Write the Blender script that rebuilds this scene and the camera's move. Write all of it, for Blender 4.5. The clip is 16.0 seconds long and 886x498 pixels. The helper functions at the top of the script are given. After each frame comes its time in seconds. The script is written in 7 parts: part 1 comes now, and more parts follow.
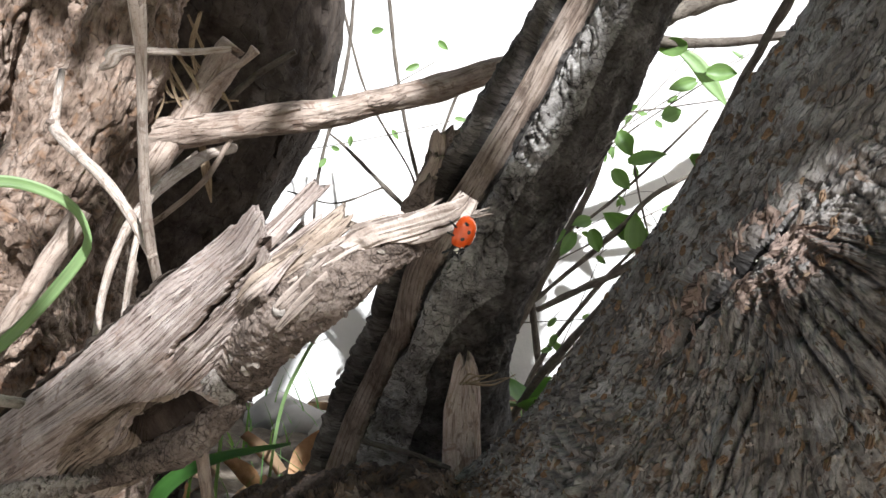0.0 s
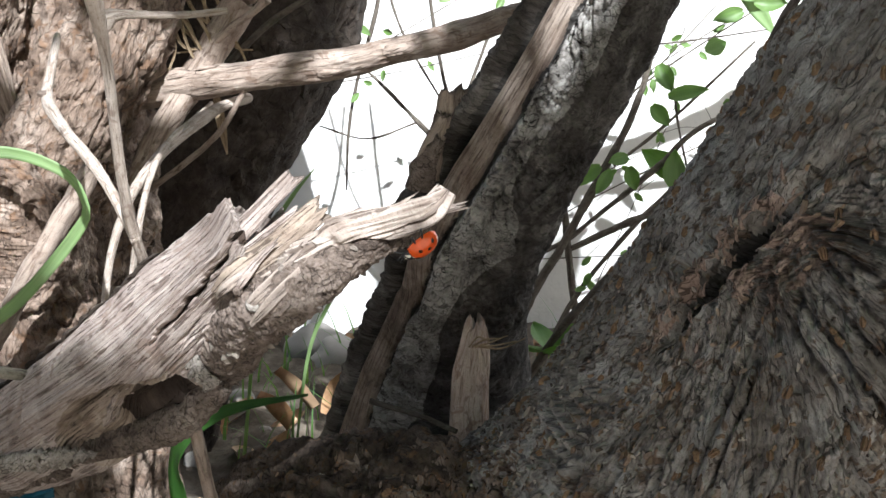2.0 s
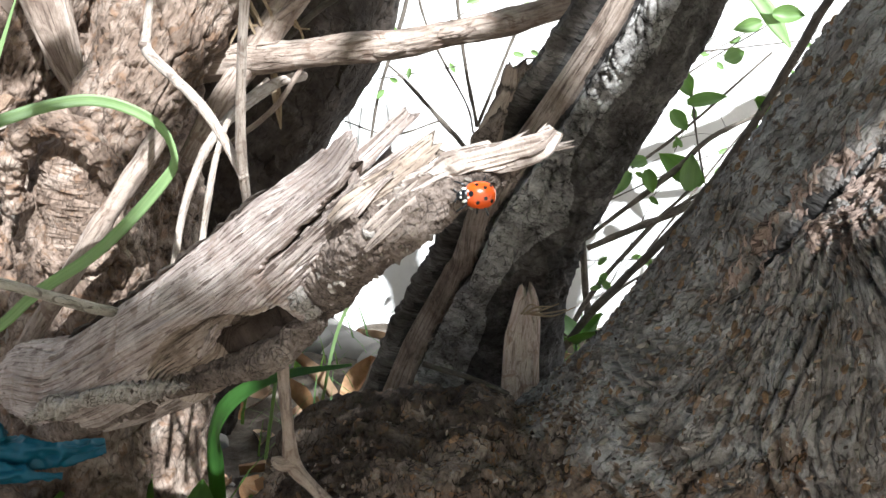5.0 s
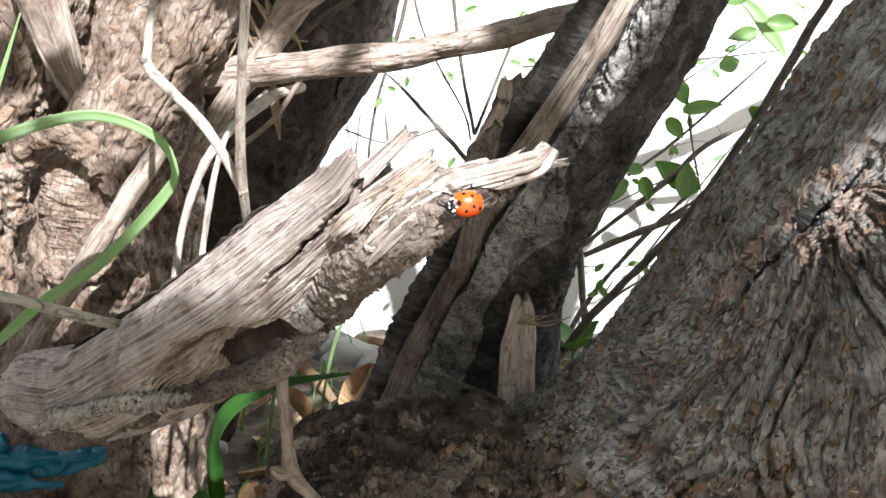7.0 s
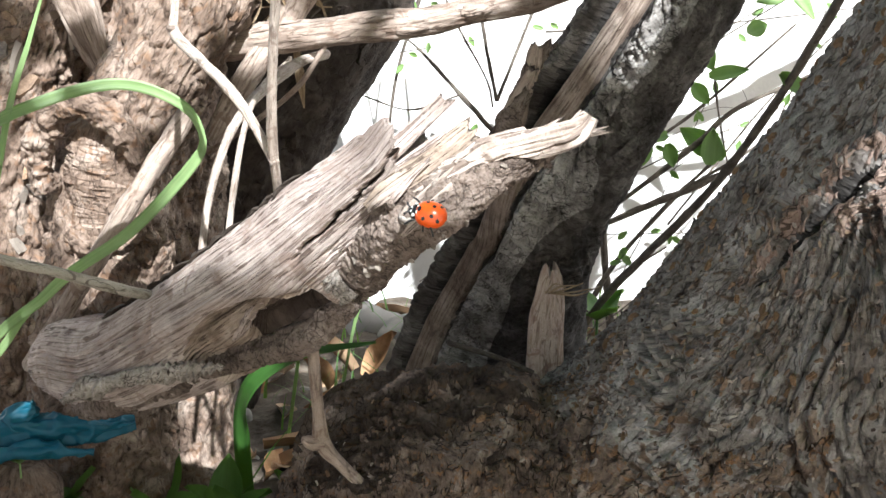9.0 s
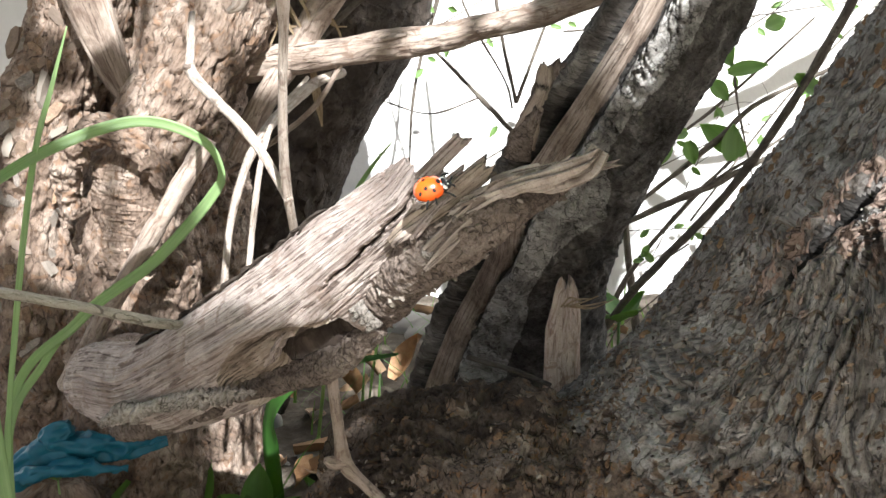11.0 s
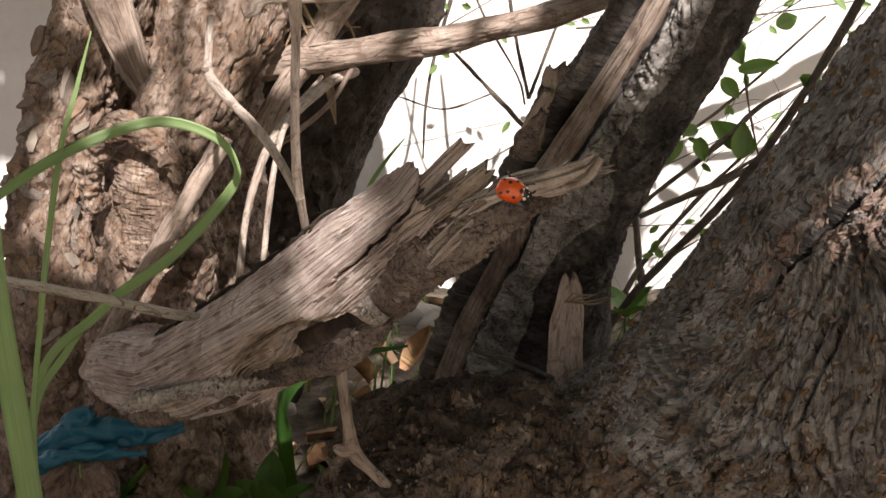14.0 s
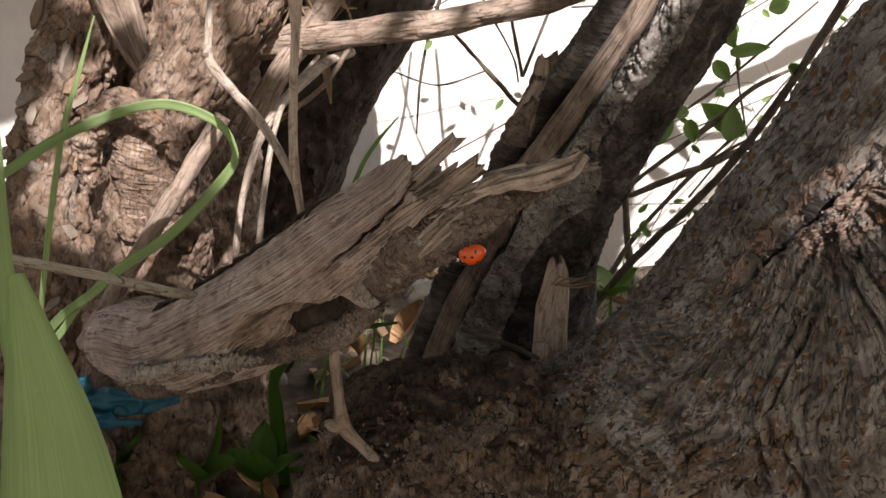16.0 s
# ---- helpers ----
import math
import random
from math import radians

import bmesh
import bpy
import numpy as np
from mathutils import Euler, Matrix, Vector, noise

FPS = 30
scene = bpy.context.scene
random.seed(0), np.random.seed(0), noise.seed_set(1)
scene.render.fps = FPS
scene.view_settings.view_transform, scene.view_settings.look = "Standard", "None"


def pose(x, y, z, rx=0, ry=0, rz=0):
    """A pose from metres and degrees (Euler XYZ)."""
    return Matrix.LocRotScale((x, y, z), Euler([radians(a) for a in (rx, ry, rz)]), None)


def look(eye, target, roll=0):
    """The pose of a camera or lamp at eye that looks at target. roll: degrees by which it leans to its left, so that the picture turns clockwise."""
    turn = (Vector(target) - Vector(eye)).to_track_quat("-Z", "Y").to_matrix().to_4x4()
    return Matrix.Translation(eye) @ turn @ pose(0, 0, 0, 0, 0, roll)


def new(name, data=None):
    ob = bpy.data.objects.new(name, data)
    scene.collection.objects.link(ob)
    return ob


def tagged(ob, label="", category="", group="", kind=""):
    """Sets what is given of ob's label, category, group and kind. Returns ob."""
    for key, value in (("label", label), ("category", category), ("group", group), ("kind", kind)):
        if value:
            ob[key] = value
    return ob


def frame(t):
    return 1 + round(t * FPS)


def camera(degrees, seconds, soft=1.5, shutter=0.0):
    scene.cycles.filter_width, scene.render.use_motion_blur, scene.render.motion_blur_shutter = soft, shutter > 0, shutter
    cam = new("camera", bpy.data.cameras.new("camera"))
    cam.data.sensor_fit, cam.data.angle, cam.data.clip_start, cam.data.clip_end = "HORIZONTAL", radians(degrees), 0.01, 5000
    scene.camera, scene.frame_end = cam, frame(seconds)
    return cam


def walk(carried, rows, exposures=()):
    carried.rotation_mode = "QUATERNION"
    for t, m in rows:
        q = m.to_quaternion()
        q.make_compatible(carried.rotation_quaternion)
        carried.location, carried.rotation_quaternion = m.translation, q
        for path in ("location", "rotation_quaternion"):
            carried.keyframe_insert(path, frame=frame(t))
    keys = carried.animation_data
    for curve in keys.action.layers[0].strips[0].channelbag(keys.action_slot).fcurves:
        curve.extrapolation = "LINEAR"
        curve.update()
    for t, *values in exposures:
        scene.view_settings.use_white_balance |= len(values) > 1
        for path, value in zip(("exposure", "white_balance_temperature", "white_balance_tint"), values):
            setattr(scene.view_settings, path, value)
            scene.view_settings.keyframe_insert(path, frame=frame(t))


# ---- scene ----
cam = camera(51.7, 16.0)
PATH = [
    (0, (0.0333, 0.0216, 0.3012), (0.097, 2.011, 0.104), -0.81),
    (0.5, (0.0396, 0.0239, 0.3032), (0.064, 2.009, 0.059), -0.89),
    (1, (0.0505, 0.0248, 0.3079), (0.041, 2.004, 0.021), -1.24),
    (1.5, (0.0466, 0.0263, 0.3070), (0.007, 1.997, -0.033), -1.16),
    (2, (0.0493, 0.0299, 0.3160), (-0.011, 1.993, -0.064), -1.00),
    (2.5, (0.0400, 0.0250, 0.3067), (-0.010, 1.990, -0.064), -0.88),
    (3, (0.0398, 0.0215, 0.3040), (-0.003, 1.987, -0.061), -0.59),
    (3.5, (0.0379, 0.0200, 0.2997), (0.000, 1.988, -0.057), -0.22),
    (4, (0.0330, 0.0172, 0.3017), (0.006, 1.987, -0.043), 0.37),
    (4.5, (0.0259, 0.0157, 0.3011), (0.006, 1.987, -0.034), 0.95),
    (4.7, (0.0245, 0.0147, 0.3001), (0.002, 1.986, -0.035), 0.98),
    (6.8, (0.0237, 0.0114, 0.3035), (-0.004, 1.984, -0.023), 1.04),
    (7, (0.0249, 0.0098, 0.3034), (0.003, 1.983, -0.023), 0.91),
    (7.5, (0.0235, 0.0103, 0.3081), (0.002, 1.983, -0.018), 0.58),
    (8, (0.0280, 0.0112, 0.3095), (-0.012, 1.983, -0.024), 0.18),
    (8.5, (0.0252, 0.0117, 0.3038), (-0.034, 1.977, -0.062), 0.48),
    (8.7, (0.0207, 0.0126, 0.3032), (-0.034, 1.974, -0.085), 0.77),
    (10.8, (0.0221, 0.0096, 0.3153), (-0.085, 1.962, -0.104), -1.13),
    (11, (0.0259, 0.0083, 0.3155), (-0.096, 1.959, -0.109), -1.14),
    (11.5, (0.0324, 0.0082, 0.3186), (-0.102, 1.965, -0.074), -1.32),
    (12, (0.0309, 0.0026, 0.3233), (-0.121, 1.959, -0.064), -1.20),
    (12.5, (0.0257, -0.0033, 0.3198), (-0.131, 1.951, -0.074), -0.89),
    (13, (0.0286, -0.0044, 0.3219), (-0.131, 1.949, -0.075), -0.83),
    (13.5, (0.0270, -0.0030, 0.3180), (-0.128, 1.947, -0.100), -0.80),
    (14, (0.0298, -0.0016, 0.3198), (-0.128, 1.942, -0.124), -0.86),
    (14.5, (0.0304, -0.0032, 0.3229), (-0.132, 1.937, -0.137), -0.82),
    (15, (0.0333, -0.0029, 0.3294), (-0.129, 1.930, -0.158), -0.51),
    (15.5, (0.0338, -0.0049, 0.3365), (-0.121, 1.923, -0.173), -0.06),
    (16, (0.0308, -0.0094, 0.3272), (-0.108, 1.919, -0.185), 0.41),
]
EXPOSURES = [(0.0, 1.1, 5850, 9), (1.0, 1.05, 5800, 8), (2.0, 1.15, 5750, 7), (3.5, 1.42, 5700, 6), (4.5, 1.47, 5700, 6), (8.5, 1.56, 5850, 7), (11.0, 1.62, 5950, 7), (12.5, 1.27, 6500, 14), (14.0, 0.78, 6750, 17), (16.0, 0.72, 6800, 18)]
walk(cam, [(t, look(eye, target, roll)) for t, eye, target, roll in PATH], EXPOSURES)

# ---- world and sun ----
SUN = Vector((0.25, -0.73, 0.62)).normalized()
world = bpy.data.worlds.new("sky")
scene.world = world
world.use_nodes = True
wt = world.node_tree
sky = wt.nodes.new("ShaderNodeTexSky")
sky.sky_type = "NISHITA"
sky.sun_disc = False
sky.dust_density, sky.ozone_density = 4.0, 0.6
sky.sun_elevation = math.asin(SUN.z)
sky.sun_rotation = math.atan2(SUN.x, SUN.y)
wt.links.new(sky.outputs[0], wt.nodes["Background"].inputs[0])
wt.nodes["Background"].inputs[1].default_value = 0.036
lamp = bpy.data.lights.new("sun", "SUN")
lamp.energy, lamp.angle, lamp.color = 5.0, radians(0.6), (1.0, 0.96, 0.91)
sun = new("sun", lamp)
sun.matrix_world = look(SUN * 5, (0, 0, 0))


# ---- materials ----
def nodes_of(name):
    m = bpy.data.materials.new(name)
    m.use_nodes = True
    t = m.node_tree
    return m, t, t.nodes["Principled BSDF"]


def ramp_node(t, fac, stops):
    r = t.nodes.new("ShaderNodeValToRGB")
    el = r.color_ramp.elements
    while len(el) < len(stops):
        el.new(0.5)
    for e, (p, c) in zip(el, stops):
        e.position, e.color = p, (*c, 1)
    t.links.new(fac, r.inputs[0])
    return r.outputs[0]


def noise_node(t, vec, scale, detail=6.0, rough=0.6, distortion=0.0):
    n = t.nodes.new("ShaderNodeTexNoise")
    n.inputs["Scale"].default_value = scale
    n.inputs["Detail"].default_value = detail
    n.inputs["Roughness"].default_value = rough
    n.inputs["Distortion"].default_value = distortion
    t.links.new(vec, n.inputs["Vector"])
    return n.outputs["Fac"]


def mapped(t, vec, sx, sy, sz):
    n = t.nodes.new("ShaderNodeMapping")
    n.inputs["Scale"].default_value = (sx, sy, sz)
    t.links.new(vec, n.inputs["Vector"])
    return n.outputs[0]


def mix_node(t, fac, a, b, how="MIX"):
    n = t.nodes.new("ShaderNodeMix")
    n.data_type, n.blend_type = "RGBA", how
    for sock, v in ((n.inputs[0], fac), (n.inputs[6], a), (n.inputs[7], b)):
        if isinstance(v, (int, float)):
            sock.default_value = v
        elif isinstance(v, tuple):
            sock.default_value = (*v, 1)
        else:
            t.links.new(v, sock)
    return n.outputs[2]


def bump_node(t, height, strength, distance, normal=None):
    n = t.nodes.new("ShaderNodeBump")
    n.inputs["Strength"].default_value = strength
    n.inputs["Distance"].default_value = distance
    t.links.new(height, n.inputs["Height"])
    if normal is not None:
        t.links.new(normal, n.inputs["Normal"])
    return n.outputs[0]


def flow_vector(t):
    a = t.nodes.new("ShaderNodeAttribute")
    a.attribute_name = "flow"
    return a.outputs["Vector"]


def object_vector(t):
    return t.nodes.new("ShaderNodeTexCoord").outputs["Object"]


def grained(name, stops, streaks, spots, along=0.12, fine=900.0, rough=0.85, relief=0.0006, spot_scale=160.0, patch=None, cracks=420.0, crack_along=0.16, crack_dark=0.25, mottled=1.0, warped=0.004):
    """Wood or bark: colours by grain along the flow, dark streaks, thin cracks, specks, and stains of a second scale."""
    m, t, b = nodes_of(name)
    v = flow_vector(t)
    warp = t.nodes.new("ShaderNodeVectorMath")
    warp.operation = "MULTIPLY_ADD"
    nw = t.nodes.new("ShaderNodeTexNoise")
    nw.inputs["Scale"].default_value = 130.0
    nw.inputs["Detail"].default_value = 3.0
    t.links.new(mapped(t, v, 1, 1, min(1.0, along * 8)), nw.inputs["Vector"])
    t.links.new(nw.outputs["Color"], warp.inputs[0])
    warp.inputs[1].default_value = (warped, warped, warped)
    t.links.new(v, warp.inputs[2])
    vw = warp.outputs[0]
    n1 = noise_node(t, mapped(t, vw, 1, 1, along), fine, 6, 0.65, 0.3)
    n2 = noise_node(t, v, 75.0, 6, 0.65, 0.5)
    n3 = noise_node(t, mapped(t, vw, 1, 1, along * 2.2), fine * 0.35, 4, 0.65, 0.5)
    n5 = noise_node(t, v, 2600.0, 4, 0.7)
    base = ramp_node(t, n2, stops)
    grain = ramp_node(t, n1, [(0.30, streaks), (0.48, (1, 1, 1)), (0.75, (1.25, 1.23, 1.2))])
    c = mix_node(t, 0.95, base, grain, "MULTIPLY")
    dark = ramp_node(t, n3, [(0.30, (1, 1, 1)), (0.40, (0, 0, 0))])
    c = mix_node(t, dark, c, spots)
    speck = ramp_node(t, n5, [(0.30, (0.55, 0.5, 0.46)), (0.45, (1, 1, 1)), (0.62, (1, 1, 1)), (0.75, (1.3, 1.28, 1.25))])
    c = mix_node(t, mottled, c, speck, "MULTIPLY")
    if patch:
        n4 = noise_node(t, v, spot_scale, 5, 0.6, 0.8)
        c = mix_node(t, ramp_node(t, n4, [(0.56, (0, 0, 0)), (0.63, (0.85, 0.85, 0.85))]), c, patch)
    vor = t.nodes.new("ShaderNodeTexVoronoi")
    vor.feature = "DISTANCE_TO_EDGE"
    vor.inputs["Scale"].default_value = cracks
    t.links.new(mapped(t, vw, 1, 1, crack_along), vor.inputs["Vector"])
    gate = noise_node(t, v, 210.0, 4, 0.6)
    width = t.nodes.new("ShaderNodeMath")
    width.operation = "MULTIPLY_ADD"
    t.links.new(gate, width.inputs[0])
    width.inputs[1].default_value = 0.40
    width.inputs[2].default_value = -0.20
    gap = t.nodes.new("ShaderNodeMath")
    gap.operation = "SUBTRACT"
    t.links.new(vor.outputs["Distance"], gap.inputs[0])
    t.links.new(width.outputs[0], gap.inputs[1])
    line = ramp_node(t, gap.outputs[0], [(0.0, (0, 0, 0)), (0.035, (1, 1, 1))])
    c = mix_node(t, mix_node(t, crack_dark, line, (1, 1, 1)), spots, c)
    t.links.new(c, b.inputs["Base Color"])
    b.inputs["Roughness"].default_value = rough
    b.inputs["Specular IOR Level"].default_value = 0.22
    h = bump_node(t, line, 0.8, relief * 1.5)
    h = bump_node(t, n3, 0.8, relief * 1.6, h)
    h = bump_node(t, n5, 0.5, relief * 0.4, h)
    t.links.new(bump_node(t, n1, 0.9, relief * 1.2, h), b.inputs["Normal"])
    return m


def speckled(name, stops, scale, rough=0.85, relief=0.0008, vec=object_vector, tint=None):
    m, t, b = nodes_of(name)
    v = vec(t)
    n1 = noise_node(t, v, scale, 8, 0.65)
    n2 = noise_node(t, v, scale * 0.17, 4, 0.6)
    c = ramp_node(t, n1, stops)
    c = mix_node(t, 0.7, c, ramp_node(t, n2, [(0.3, (0.7, 0.7, 0.7)), (0.7, (1.15, 1.15, 1.15))]), "MULTIPLY")
    if tint:
        info = t.nodes.new("ShaderNodeObjectInfo")
        c = mix_node(t, ramp_node(t, info.outputs["Random"], [(0.0, (0, 0, 0)), (1.0, (1, 1, 1))]), c, tint)
    t.links.new(c, b.inputs["Base Color"])
    b.inputs["Roughness"].default_value = rough
    b.inputs["Specular IOR Level"].default_value = 0.3
    t.links.new(bump_node(t, n1, 0.7, relief), b.inputs["Normal"])
    return m


def islands(name, stops, rough=0.9):
    """Loose pieces, each in a colour of its own."""
    m, t, b = nodes_of(name)
    g = t.nodes.new("ShaderNodeNewGeometry")
    n = noise_node(t, object_vector(t), 1600.0, 5, 0.65)
    c = mix_node(t, 0.8, ramp_node(t, g.outputs["Random Per Island"], stops), ramp_node(t, n, [(0.3, (0.55, 0.55, 0.55)), (0.7, (1.3, 1.3, 1.3))]), "MULTIPLY")
    t.links.new(c, b.inputs["Base Color"])
    b.inputs["Roughness"].default_value = rough
    t.links.new(bump_node(t, n, 0.6, 0.0002), b.inputs["Normal"])
    return m


def leafy(name, dark, light, veins=2500.0, rough=0.45, vec=flow_vector):
    """A thin leaf: gloss above and light through it."""
    m, t, b = nodes_of(name)
    v = vec(t)
    n1 = noise_node(t, mapped(t, v, 1, 1, 0.02), veins, 3, 0.5)
    n2 = noise_node(t, v, 90.0, 4, 0.6)
    c = mix_node(t, n2, dark, light)
    c = mix_node(t, 0.5, c, ramp_node(t, n1, [(0.35, (0.7, 0.75, 0.6)), (0.65, (1.2, 1.2, 1.1))]), "MULTIPLY")
    t.links.new(c, b.inputs["Base Color"])
    b.inputs["Roughness"].default_value = rough
    tr = t.nodes.new("ShaderNodeBsdfTranslucent")
    t.links.new(mix_node(t, 0.5, c, (0.35, 0.55, 0.08)), tr.inputs[0])
    t.links.new(bump_node(t, n1, 0.4, 0.0002), b.inputs["Normal"])
    mx = t.nodes.new("ShaderNodeMixShader")
    mx.inputs[0].default_value = 0.4
    t.links.new(b.outputs[0], mx.inputs[1])
    t.links.new(tr.outputs[0], mx.inputs[2])
    t.links.new(mx.outputs[0], t.nodes["Material Output"].inputs[0])
    return m


def plain(name, colour, rough, coat=0.0, noise_scale=0.0):
    m, t, b = nodes_of(name)
    b.inputs["Base Color"].default_value = (*colour, 1)
    b.inputs["Roughness"].default_value = rough
    b.inputs["Coat Weight"].default_value = coat
    b.inputs["Coat Roughness"].default_value = 0.08
    if noise_scale:
        n = noise_node(t, object_vector(t), noise_scale, 4, 0.6)
        c = mix_node(t, n, tuple(x * 0.65 for x in colour), tuple(min(1, x * 1.3) for x in colour))
        t.links.new(c, b.inputs["Base Color"])
        t.links.new(bump_node(t, n, 0.2, 0.0001), b.inputs["Normal"])
    return m


M_STUB = grained("weathered grey wood", [(0.32, (0.33, 0.265, 0.235)), (0.5, (0.47, 0.39, 0.35)), (0.66, (0.61, 0.535, 0.49))], (0.42, 0.35, 0.30), (0.15, 0.108, 0.088), 0.014, 1500, relief=0.0009, patch=(0.35, 0.265, 0.22), spot_scale=120, cracks=760, crack_along=0.010, crack_dark=0.25, warped=0.0016)
M_CRINKLE = grained("pale crinkled bark", [(0.32, (0.22, 0.19, 0.165)), (0.5, (0.42, 0.38, 0.34)), (0.66, (0.62, 0.57, 0.52))], (0.40, 0.34, 0.29), (0.06, 0.045, 0.036), 1.0, 900, relief=0.0007, cracks=900, crack_along=0.8, crack_dark=0.2)
M_WORN = grained("browner worn wood", [(0.32, (0.20, 0.150, 0.115)), (0.5, (0.34, 0.27, 0.215)), (0.66, (0.50, 0.42, 0.35))], (0.30, 0.24, 0.195), (0.075, 0.053, 0.04), 0.030, 1000, relief=0.0009, cracks=620, crack_along=0.020, crack_dark=0.18, warped=0.0020)
M_SPLINT = grained("torn inner wood", [(0.34, (0.22, 0.172, 0.142)), (0.5, (0.40, 0.335, 0.29)), (0.66, (0.58, 0.515, 0.46))], (0.34, 0.28, 0.235), (0.10, 0.07, 0.055), 0.03, 1100, relief=0.0005, cracks=700, crack_along=0.025, crack_dark=0.25, warped=0.0012)
M_STUBBARK = grained("flaking grey bark", [(0.32, (0.12, 0.092, 0.075)), (0.5, (0.235, 0.186, 0.155)), (0.68, (0.40, 0.335, 0.29))], (0.36, 0.30, 0.25), (0.045, 0.032, 0.025), 1.2, 800, relief=0.0010, cracks=330, crack_along=1.6, crack_dark=0.4)
M_CALLUS = grained("pale wrinkled bark", [(0.34, (0.14, 0.128, 0.116)), (0.5, (0.33, 0.31, 0.29)), (0.66, (0.56, 0.54, 0.51))], (0.30, 0.27, 0.25), (0.026, 0.021, 0.018), 1.6, 520, relief=0.0009, cracks=330, crack_along=2.2, crack_dark=0.35)
M_BGTWIG = grained("pale grey twig", [(0.3, (0.27, 0.245, 0.20)), (0.5, (0.40, 0.365, 0.31)), (0.7, (0.52, 0.48, 0.42))], (0.6, 0.55, 0.5), (0.12, 0.10, 0.08), 0.2, 900, relief=0.0003)
M_MIDBARK = grained("smooth grey bark", [(0.34, (0.05, 0.043, 0.038)), (0.5, (0.135, 0.12, 0.108)), (0.66, (0.32, 0.295, 0.272))], (0.4, 0.37, 0.35), (0.022, 0.018, 0.016), 2.2, 420, relief=0.0010, cracks=380, crack_along=1.6, crack_dark=0.6)
M_BARE = grained("bare brown wood", [(0.32, (0.12, 0.085, 0.066)), (0.5, (0.235, 0.185, 0.15)), (0.68, (0.37, 0.31, 0.265))], (0.4, 0.32, 0.27), (0.065, 0.045, 0.034), 0.05, 1200, relief=0.0003, cracks=500, crack_along=0.04, crack_dark=0.5, warped=0.0012)
M_RBARK = grained("rough brown grey bark", [(0.30, (0.12, 0.104, 0.092)), (0.48, (0.28, 0.256, 0.235)), (0.68, (0.50, 0.482, 0.465))], (0.36, 0.31, 0.27), (0.024, 0.018, 0.014), 0.12, 700, relief=0.0018, patch=(0.160, 0.105, 0.068), spot_scale=210, cracks=520, crack_along=0.13, crack_dark=0.42)
M_BASEBARK = grained("dark brown rough bark", [(0.30, (0.085, 0.060, 0.045)), (0.48, (0.22, 0.165, 0.128)), (0.68, (0.46, 0.39, 0.33))], (0.26, 0.20, 0.16), (0.022, 0.015, 0.011), 0.20, 800, relief=0.0020, patch=(0.30, 0.165, 0.08), spot_scale=420, cracks=420, crack_along=0.20, crack_dark=0.15)
# near-black bark: shade painted into the fork, grooves and knot furrow
M_SHADEBARK = grained("shade-dark bark", [(0.32, (0.028, 0.025, 0.023)), (0.5, (0.075, 0.069, 0.064)), (0.68, (0.19, 0.178, 0.168))], (0.45, 0.41, 0.38), (0.013, 0.011, 0.010), 1.2, 480, relief=0.0011, cracks=380, crack_along=1.2, crack_dark=0.6)
# near-black wood: shade painted into the hollow, the crack and the splinter gaps
M_GAPSHADE = grained("shade-dark wood", [(0.32, (0.022, 0.016, 0.013)), (0.5, (0.055, 0.040, 0.032)), (0.68, (0.12, 0.092, 0.074))], (0.4, 0.34, 0.3), (0.014, 0.010, 0.008), 0.1, 1200, relief=0.0006, cracks=900, crack_along=0.05, crack_dark=0.85, warped=0.001)
M_CREST = grained("pinkish torn bark", [(0.32, (0.20, 0.142, 0.115)), (0.5, (0.36, 0.272, 0.228)), (0.66, (0.52, 0.42, 0.36))], (0.4, 0.32, 0.27), (0.06, 0.04, 0.03), 0.25, 1200, relief=0.0007, cracks=800, crack_along=0.22, crack_dark=0.2)
# crumbling bark with the crotch's shade put into its colour
M_SHADEROOT = grained("shade-dark crumbling bark", [(0.30, (0.040, 0.029, 0.023)), (0.48, (0.085, 0.064, 0.050)), (0.68, (0.17, 0.135, 0.11))], (0.30, 0.24, 0.20), (0.016, 0.011, 0.009), 0.6, 700, relief=0.0018, patch=(0.13, 0.08, 0.045), spot_scale=300, cracks=420, crack_along=0.6, crack_dark=0.3)
M_PORE = speckled("corky brown pore", [(0.30, (0.085, 0.050, 0.029)), (0.5, (0.26, 0.160, 0.090)), (0.68, (0.43, 0.29, 0.175))], 1500, 0.85, 0.0005, tint=(0.18, 0.12, 0.075))
M_CRUMB = islands("small bark crumbs", [(0.0, (0.045, 0.032, 0.025)), (0.35, (0.15, 0.115, 0.09)), (0.6, (0.27, 0.18, 0.11)), (0.8, (0.33, 0.28, 0.235)), (1.0, (0.44, 0.39, 0.34))])
M_LBARK = grained("warm brown bark", [(0.32, (0.105, 0.072, 0.053)), (0.5, (0.25, 0.185, 0.143)), (0.7, (0.44, 0.36, 0.30))], (0.34, 0.265, 0.215), (0.035, 0.023, 0.017), 0.35, 620, relief=0.0012, patch=(0.22, 0.135, 0.085), spot_scale=190, cracks=330, crack_along=0.35, crack_dark=0.62)
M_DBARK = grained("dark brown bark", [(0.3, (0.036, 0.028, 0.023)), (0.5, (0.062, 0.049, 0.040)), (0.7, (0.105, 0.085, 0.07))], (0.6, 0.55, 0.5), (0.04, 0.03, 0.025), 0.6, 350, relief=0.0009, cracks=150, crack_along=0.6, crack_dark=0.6)
